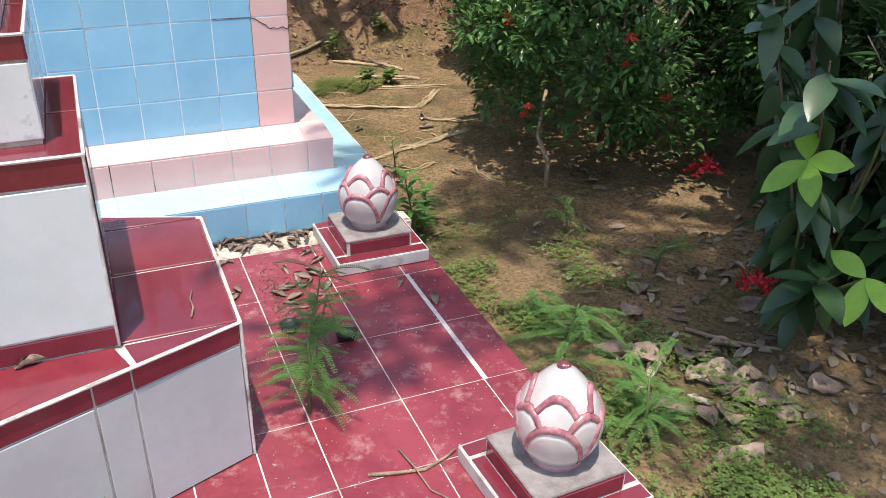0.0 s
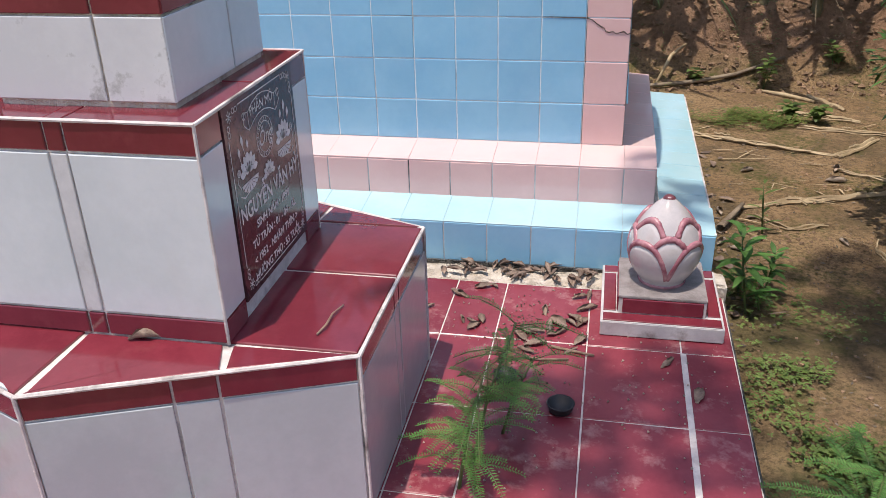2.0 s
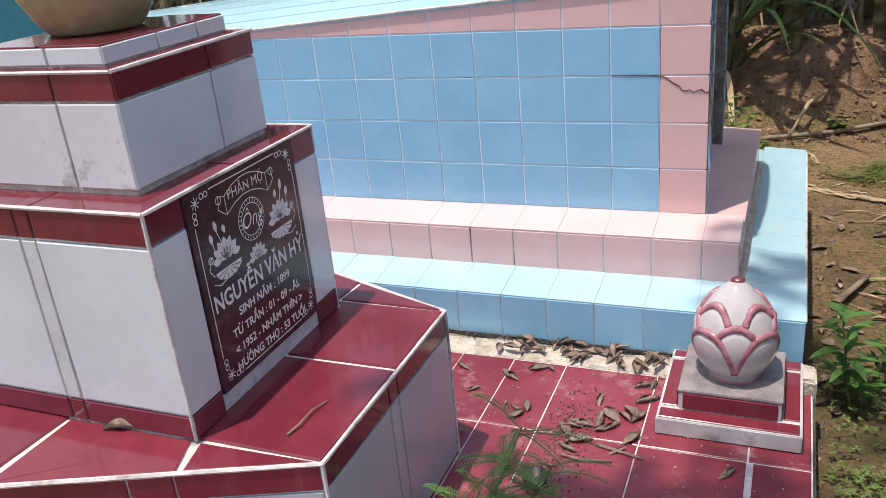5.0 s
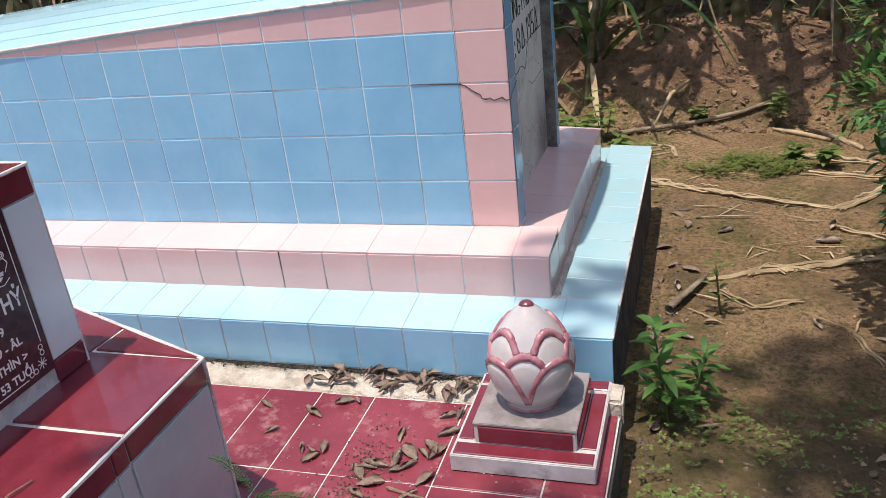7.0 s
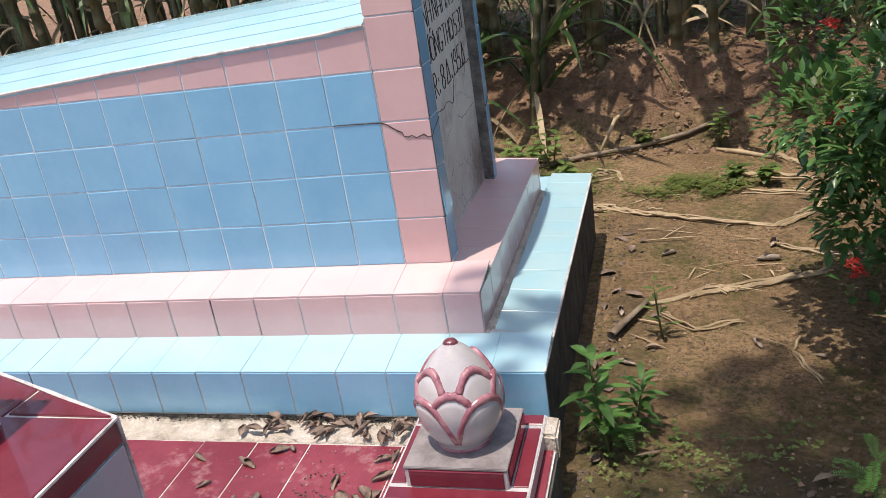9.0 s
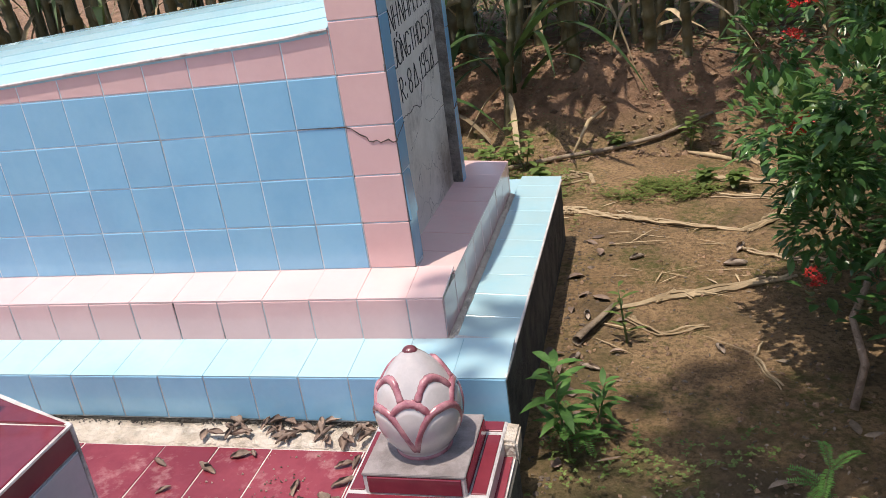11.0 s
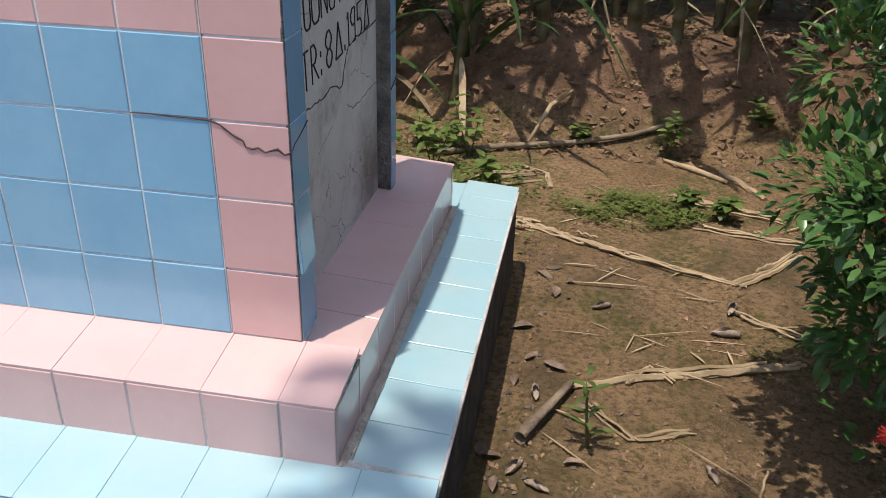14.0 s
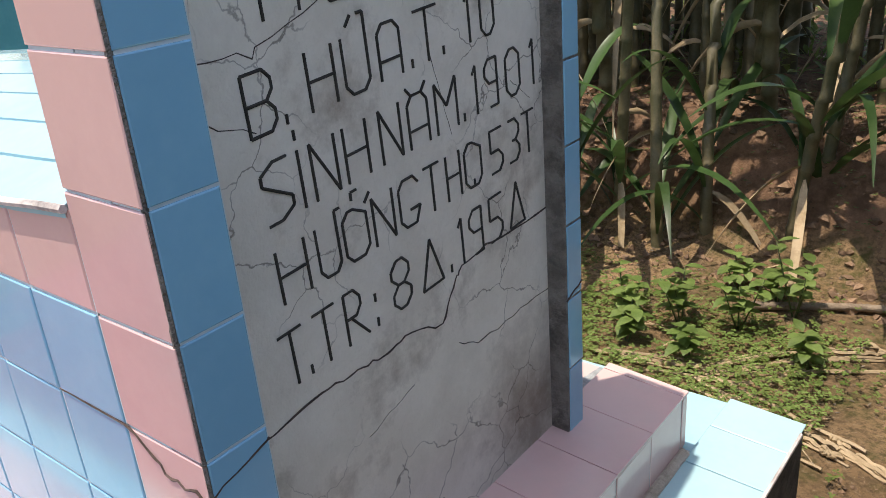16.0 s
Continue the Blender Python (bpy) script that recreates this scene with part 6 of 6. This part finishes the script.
# long dead cane lying along the foot of the bank, and a strip leaning on it
def pole(name, pts, radii, material, label, category="stick", sides=8):
    bm = bmesh.new()
    tube(bm, pts, radii, sides)
    ob = part(name, bm, material, None, label, True)
    return tagged(ob, label, category)


pole("dead_cane", [(0.92, 5.14, height(0.92, 5.14) + 0.020), (1.20, 5.26, height(1.2, 5.26) + 0.022), (1.47, 5.36, height(1.47, 5.36) + 0.022), (1.72, 5.43, height(1.72, 5.43) + 0.025), (1.98, 5.50, height(1.98, 5.50) + 0.03)], [0.014, 0.012, 0.0115, 0.011, 0.010], DEADCANE, "long dead cane lying along the foot of the bank")
pole("dead_cane", [(1.285, 5.30, height(1.285, 5.30) + 0.01), (1.37, 5.44, 0.10), (1.455, 5.56, height(1.455, 5.56) + 0.03)], [0.006, 0.011, 0.007], STRAW, "pale dry strip leaning on the bank")
pole("dead_cane", [(1.84, 5.30, height(1.84, 5.3) + 0.008), (1.95, 5.22, height(1.95, 5.22) + 0.012), (2.08, 5.10, height(2.08, 5.1) + 0.008)], [0.006, 0.012, 0.009], STRAW, "short pale dry strip on the clay")
# rolled sheath: an open half tube
rng = random.Random(9)
vs, fs = [], []
for i in range(9):
    t = i / 8
    c = Vector((1.452 + 0.102 * t, 3.425 + 0.232 * t, 0.0))
    c.z = height(c.x, c.y) + 0.020
    for k in range(9):
        a = 0.5 + k / 8 * 5.0
        r = 0.015 * (1 - 0.45 * t) * (1 + 0.08 * math.sin(3 * k))
        vs.append(c + Vector((0.916 * math.cos(a) * r, -0.40 * math.cos(a) * r, math.sin(a) * r)))
for i in range(8):
    for k in range(8):
        fs.append((i * 9 + k, i * 9 + k + 1, i * 9 + k + 10, i * 9 + k + 9))
ob = sheet("dry_sheath", vs, fs, DEADCANE)
ob.modifiers.new("thickness", "SOLIDIFY").thickness = 0.002
tagged(ob, "rolled dry cane sheath lying on the clay", "sheath")

# ---------------------------------------------------------------- dry leaves on the court
def leaf_mesh(seed, curl=(1.6, 3.4)):
    """A curled, rolled dry leaf with thickness."""
    rng = random.Random(seed)
    me = bpy.data.meshes.new("dry_leaf")
    n, m = 8, 6
    L, W = 0.062, rng.uniform(0.022, 0.030)
    roll = rng.uniform(*curl)
    bend = rng.uniform(-0.25, 0.4)
    vs, fs = [], []
    for i in range(n + 1):
        s = i / n
        w = W * (math.sin(math.pi * (0.06 + 0.9 * s)) ** 0.8)
        for k in range(m + 1):
            u = 2 * k / m - 1
            a = u * roll * (0.45 + 0.9 * s)
            r = w / max(0.3, roll)
            vs.append(((s - 0.5) * L, r * math.sin(a) + 0.002 * rng.uniform(-1, 1), r * (1 - math.cos(a)) + bend * L * (s - 0.5) ** 2 + 0.0015 * rng.uniform(-1, 1)))
    for i in range(n):
        for k in range(m):
            a = i * (m + 1) + k
            fs.append((a, a + 1, a + m + 2, a + m + 1))
    low = min(v[2] for v in vs)
    me.from_pydata([(x, y, z - low) for x, y, z in vs], [], fs)
    me.polygons.foreach_set("use_smooth", [True] * len(me.polygons))
    me.materials.append(DRYLEAF)
    return me


LEAVES = [leaf_mesh(s) for s in range(8)]
PALE = [leaf_mesh(s + 20) for s in range(5)]
for me in PALE:
    me.materials[0] = PALELEAF
FLAT = [leaf_mesh(s + 40, (0.5, 1.2)) for s in range(5)]
rng = random.Random(31)
places = []
for i in range(26):
    places.append((rng.uniform(0.60, 0.93), rng.uniform(2.735, 2.81), 0.095 + rng.uniform(0.0, 0.012)))
for i in range(7):
    places.append((rng.uniform(0.97, 1.04), rng.uniform(2.73, 2.80), 0.096 + rng.uniform(0, 0.01)))
for x, y in ((0.536, 2.646), (0.671, 2.631), (0.728, 2.494), (0.70, 2.50), (0.75, 2.51), (0.735, 2.47), (0.73, 2.682), (0.76, 2.69), (0.912, 2.577), (0.99, 2.546), (1.01, 2.53), (0.98, 2.52), (0.873, 2.456), (0.89, 2.47), (0.959, 2.474), (0.94, 2.46), (0.93, 2.49), (0.90, 2.41), (0.88, 2.375), (1.02, 2.60), (1.0, 2.66), (1.022, 2.671), (0.988, 2.388), (1.215, 2.372), (1.28, 2.25), (0.60, 2.55), (1.01, 2.44), (0.86, 2.44), (0.95, 2.52), (0.62, 2.37)):
    places.append((x, y, COURT_Z + 0.0045))
for x, y, z in places:
    ob = new("dry_leaf", LEAVES[rng.randrange(8)])
    s = rng.uniform(0.55, 1.05)
    ob.matrix_basis = pose(x, y, z, rng.gauss(0, 9), rng.gauss(0, 6), rng.uniform(0, 360)) @ Matrix.Diagonal((s, s, s * 0.7, 1))
    tagged(ob, "curled dry brown leaf lying on the forecourt", "leaf", "dry leaves on the forecourt")
ob = new("dry_leaf", LEAVES[2])
ob.matrix_basis = pose(0.262, 1.775, PZ + 0.001, 0, 0, 15) @ Matrix.Scale(0.95, 4)
tagged(ob, "curled dry leaf lying on the altar plinth", "leaf", "dry leaves on the forecourt")
for x, y, a, s in ((1.80, 1.86, 40, 1.7), (1.90, 1.78, 120, 1.3), (1.95, 1.98, 10, 1.2), (1.72, 1.80, 200, 1.0), (2.02, 1.72, 70, 1.4), (1.86, 1.92, 80, 1.5), (1.76, 1.95, 20, 1.1), (1.98, 1.86, 160, 1.2), (1.84, 1.70, 300, 1.2), (2.1, 1.83, 10, 1.3), (1.70, 1.68, 250, 0.9), (2.12, 1.65, 50, 1.2), (1.45, 3.35, 60, 1.0), (1.47, 3.62, 100, 1.0), (1.50, 3.30, 160, 0.9), (1.62, 4.05, 30, 1.0), (1.95, 3.98, 0, 1.3), (1.98, 4.12, 70, 1.2), (1.86, 3.42, 110, 0.9)):
    ob = new("dry_leaf", PALE[int(a) % 5])
    ob.matrix_basis = pose(x, y, height(x, y) + 0.002, 0, 0, a) @ Matrix.Scale(s, 4)
    tagged(ob, "large curled dry leaf on the clay yard", "leaf", "dry leaves on the yard")


rng = random.Random(83)
for i in range(26):
    x, y = rng.gauss(1.93, 0.16), rng.gauss(1.80, 0.17)
    ob = new("dry_leaf", FLAT[rng.randrange(5)])
    ob.matrix_basis = pose(x, y, height(x, y) + rng.uniform(0.002, 0.012), rng.gauss(0, 10), rng.gauss(0, 10), rng.uniform(0, 360)) @ Matrix.Scale(rng.uniform(1.2, 2.3), 4)
    tagged(ob, "broad flat dead leaf under the shrub", "leaf", "dry leaves on the yard")


def twig(pts, r, label):
    bm = bmesh.new()
    tube(bm, pts, [r * (1 - 0.4 * i / len(pts)) for i in range(len(pts))], 6)
    ob = part("twig", bm, TWIG, None, label, True)
    return tagged(ob, label, "twig")


z = PZ + 0.0035
twig([(0.562, 1.832, z), (0.570, 1.86, z + 0.004), (0.569, 1.90, z + 0.003), (0.578, 1.938, z)], 0.0022, "short dry twig lying on the altar plinth")
z = COURT_Z + 0.007
twig([(0.865, 1.622, z), (0.93, 1.602, z + 0.002), (0.985, 1.592, z), (1.04, 1.61, z), (1.075, 1.628, z)], 0.0045, "crooked dry twig lying on the forecourt")
twig([(0.955, 1.675, z), (0.965, 1.60, z + 0.008), (0.975, 1.53, z), (1.01, 1.48, z)], 0.0022, "thin dry twig lying on the forecourt")
twig([(0.875, 2.345, z), (0.92, 2.338, z), (0.985, 2.350, z)], 0.0036, "short dry twig lying among leaves")
twig([(0.94, 2.40, z), (1.0, 2.385, z), (1.045, 2.375, z)], 0.0042, "short dry twig lying among leaves")
twig([(2.02, 2.0, height(2.02, 2.0) + 0.01), (2.10, 1.88, height(2.1, 1.88) + 0.015), (2.22, 1.80, height(2.22, 1.8) + 0.01)], 0.007, "grey dry stick on the clay under the shrub")
twig([(2.15, 3.12, -0.05), (2.18, 3.17, 0.05), (2.16, 3.24, 0.14), (2.25, 3.35, 0.3)], 0.012, "bare grey stem leaning under the shrub")


def cup(x, y, r, label):
    ob = thing("incense_cup", label, "cup", at=(x, y, COURT_Z + 0.004))
    bm = bmesh.new()
    lathe(bm, [(r * 0.75, 0.0), (r * 0.85, 0.002), (r, 0.018), (r * 1.04, 0.020), (r * 0.9, 0.019), (r * 0.7, 0.006)], 0, 0, 20)
    part("cup_body", bm, BLACKPLASTIC, ob, smooth=True)
    return ob


cup(0.979, 2.152, 0.030, "small black plastic cup standing on the forecourt")
cup(0.845, 2.245, 0.028, "small black plastic cup beside the seedling")

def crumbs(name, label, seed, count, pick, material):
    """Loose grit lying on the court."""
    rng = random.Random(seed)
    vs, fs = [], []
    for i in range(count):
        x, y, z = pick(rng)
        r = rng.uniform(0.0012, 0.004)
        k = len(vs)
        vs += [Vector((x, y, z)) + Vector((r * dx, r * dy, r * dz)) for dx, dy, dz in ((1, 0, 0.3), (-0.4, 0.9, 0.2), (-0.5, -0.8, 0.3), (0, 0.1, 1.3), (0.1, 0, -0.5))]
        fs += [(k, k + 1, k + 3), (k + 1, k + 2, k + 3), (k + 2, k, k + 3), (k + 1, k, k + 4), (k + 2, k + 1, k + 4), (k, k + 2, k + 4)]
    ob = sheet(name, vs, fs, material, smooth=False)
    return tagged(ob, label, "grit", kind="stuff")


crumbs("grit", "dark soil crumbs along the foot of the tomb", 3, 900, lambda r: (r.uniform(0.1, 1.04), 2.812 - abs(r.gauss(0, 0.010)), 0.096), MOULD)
crumbs("grit", "soil crumbs scattered on a floor joint", 4, 420, lambda r: (r.gauss(0.87, 0.035), r.gauss(2.42, 0.09), COURT_Z + 0.003), BARK)
crumbs("grit", "pale specks scattered over the floor tiles", 6, 500, lambda r: (r.uniform(0.67, 1.36), r.uniform(1.25, 2.7), COURT_Z + 0.003), PALELEAF)

crumbs("grit", "soil and dry crumbs at the foot of the altar plinth", 9, 700, lambda r: (lambda t: (0.10 - 0.45 * t + r.gauss(0, 0.012), 1.585 + 0.18 * t - abs(r.gauss(0, 0.018)), COURT_Z + 0.003))(r.random()), BARK)
for i in range(9):
    ob = new("dry_leaf", PALE[i % 5])
    t = rng.uniform(0.25, 0.8)
    ob.matrix_basis = pose(0.10 - 0.45 * t, 1.565 + 0.18 * t - rng.uniform(0.0, 0.03), COURT_Z + 0.005 + rng.uniform(0, 0.01), rng.gauss(0, 15), 0, rng.uniform(0, 360)) @ Matrix.Scale(rng.uniform(0.4, 0.7), 4)
    tagged(ob, "small dry leaf caught at the foot of the altar plinth", "leaf", "dry leaves on the forecourt")

# broken white block at the court corner
bm = bmesh.new()
box(bm, 1.345, 1.385, 2.715, 2.79, 0.06, 0.125, 0.006)
for v in bm.verts:
    v.co += Vector([0.006 * noise.noise(v.co * 40 + Vector((k, 0, 0))) for k in range(3)])
ob = part("broken_block", bm, MORTAR, None, "broken pale mortar block at the court corner")
tagged(ob, category="block")

# ---------------------------------------------------------------- beyond the forecourt on the far side
other = thing("turquoise_tomb", "neighbouring turquoise tiled tomb with pale ledges", "tomb")
for name, x0, x1, y0, y1, z0, z1, m in (("base_course", -6.0, -2.55, 3.75, 6.0, -0.1, 0.16, PALETEAL), ("ledge", -6.02, -2.53, 3.73, 6.02, 0.16, 0.19, PALETEAL), ("step", -5.8, -2.72, 3.95, 5.8, 0.19, 0.38, TEAL), ("step_ledge", -5.82, -2.70, 3.93, 5.82, 0.38, 0.41, PALETEAL), ("body", -5.6, -2.95, 4.2, 5.6, 0.41, 1.0, TEAL), ("top", -5.64, -2.91, 4.16, 5.64, 1.0, 1.05, PALETEAL)):
    bm = bmesh.new()
    box(bm, x0, x1, y0, y1, z0, z1, 0.006)
    part(name, bm, m, other)


def planter(x, y, r, h, seed):
    """A black plastic nursery pot with stiff upright leaves."""
    rng = random.Random(seed)
    ob = thing("plant_pot", "black plastic pot of stiff upright succulent leaves", "plant pot", "black plant pots", at=(x, y, height(x, y)))
    bm = bmesh.new()
    lathe(bm, [(r * 0.8, -0.01), (r * 0.82, 0.0), (r, h * 0.92), (r * 1.04, h * 0.93), (r * 1.04, h), (r * 0.97, h), (r * 0.95, h * 0.9)], 0, 0, 28)
    part("pot_body", bm, BLACKPLASTIC, ob, smooth=True)
    f = Foliage()
    for i in range(30):
        a, s = rng.uniform(0, math.tau), rng.uniform(0, 0.7) * r
        f.blade((s * math.cos(a), s * math.sin(a), h * 0.88), (0.35 * math.cos(a), 0.35 * math.sin(a), 1), Vector((math.cos(a), math.sin(a), 0)), rng.uniform(0.25, 0.5), rng.uniform(0.02, 0.035), 0.05, 0.5, 6, 0.3)
    f.make("foliage", BROAD, ob, "stiff upright green leaves")
    return ob


p = planter(-2.0, 3.32, 0.22, 0.26, 1)
copy_thing(p, pose(-2.45, 3.15, height(-2.45, 3.15), 0, 0, 80))
copy_thing(p, pose(-1.75, 3.75, height(-1.75, 3.75), 0, 0, 190))
scatter("ground_weeds", "leafy growth round the plant pots", "weeds", WEED, 1600, (-2.6, -1.3, 3.4, 4.6), 18, lambda f, rng, x, y, z: [f.blade((x, y, z + rng.uniform(0.0, 0.45)), aim(rng, -0.1, 0.8), UP, 0.05, 0.03, 0.2, 0.2, 3) for _ in range(2)] and None)
rng = random.Random(66)
for i in range(22):
    x, y, r = rng.uniform(-1.95, -1.2), rng.uniform(2.2, 3.0), rng.uniform(0.012, 0.04)
    bm = bmesh.new()
    bmesh.ops.create_icosphere(bm, subdivisions=2, radius=r)
    for v in bm.verts:
        v.co *= 1 + 0.35 * noise.noise(v.co / r * 1.1 + Vector((i, 0, 0)))
        v.co.z *= 0.6
    ob = part("stone", bm, STONE, None, "rough brown stone on the bare clay", True)
    ob.location = (x, y, height(x, y) + r * 0.25)
    tagged(ob, category="stone", group="stones beside the forecourt")


# ---------------------------------------------------------------- the tree whose crown dapples the yard
def shade_tree(x, y, crown, seed):
    """A spreading tree beside the yard: tapered trunk, limbs, loose clumps of leaves with gaps."""
    rng = random.Random(seed)
    z0 = height(x, y)
    tr = thing("shade_tree", "spreading tree with loose leaf clumps beside the yard", "tree", at=(x, y, z0))
    bm = bmesh.new()
    tube(bm, [(0, 0, -0.1), (0.02, 0.02, 1.2), (-0.05, 0.05, 3.0), (-0.15, 0.1, 4.8), (-0.35, 0.2, 6.6)], [0.17, 0.15, 0.125, 0.10, 0.05], 12)
    part("trunk", bm, BARK, tr, smooth=True)
    f = Foliage()
    for cx, cy, cz, r, n in crown:
        c = Vector((cx - x, cy - y, cz - z0))
        bm = bmesh.new()
        s = Vector((-0.14, 0.09, 4.6))
        tube(bm, [s, s.lerp(c, 0.5) + Vector((0, 0, 0.15)), c], [0.045, 0.03, 0.008], 8)
        part("limb", bm, BARK, tr, smooth=True)
        for i in range(n):
            d = aim(rng, -1.5, 1.5)
            p = c + Vector((d.x * r, d.y * r, d.z * r * 0.45)) * rng.random() ** 0.4
            f.blade(p, aim(rng, -0.4, 0.4), UP, rng.uniform(0.11, 0.17), rng.uniform(0.05, 0.075), 0.2, 0.15, 3)
    f.make("crown", LEAF, tr, "loose clumps of green leaves")
    return tr


rng = random.Random(19)
crown = []
for x0, x1, y0, y1, n, r0, r1, leaves in ((0.85, 1.35, 1.95, 2.7, 5, 0.16, 0.28, 20), (1.7, 2.45, 2.1, 3.2, 14, 0.22, 0.34, 36), (1.30, 1.44, 2.90, 3.25, 3, 0.10, 0.17, 8), (1.8, 2.6, 1.2, 2.3, 7, 0.2, 0.36, 20)):
    for i in range(n):
        z = rng.uniform(6.5, 8.5)
        crown.append((rng.uniform(x0, x1) + SUN.x / SUN.z * z, rng.uniform(y0, y1) + SUN.y / SUN.z * z, z, rng.uniform(r0, r1), leaves))
shade_tree(3.25, 0.75, crown, 23)


# ---------------------------------------------------------------- floor tiles of the court
X_LINES = [-1.145, -0.87, -0.64, -0.41, -0.18, 0.05, 0.28, 0.51, 0.655, 0.795, 1.026, 1.252, 1.376]
Y_LINES = [1.205, 1.33, 1.61, 1.848, 2.133, 2.425, 2.716]
for x0, x1 in zip(X_LINES, X_LINES[1:]):
    for y0, y1 in zip(Y_LINES, Y_LINES[1:]):
        if x0 > -0.2 and x1 < 0.52 and y0 > 1.7 and y1 < 2.45:
            continue
        wide = 0.010 if abs(x0 - 1.252) < 0.01 and y0 > 1.8 and y1 < 2.44 else 0.0
        lay(court, FLOORRED, (x0 + wide, y0, COURT_Z - 0.0025), (1, 0, 0), (0, 1, 0), x1 - x0 - wide, y1 - y0, 0.0038, wobble=0.12)
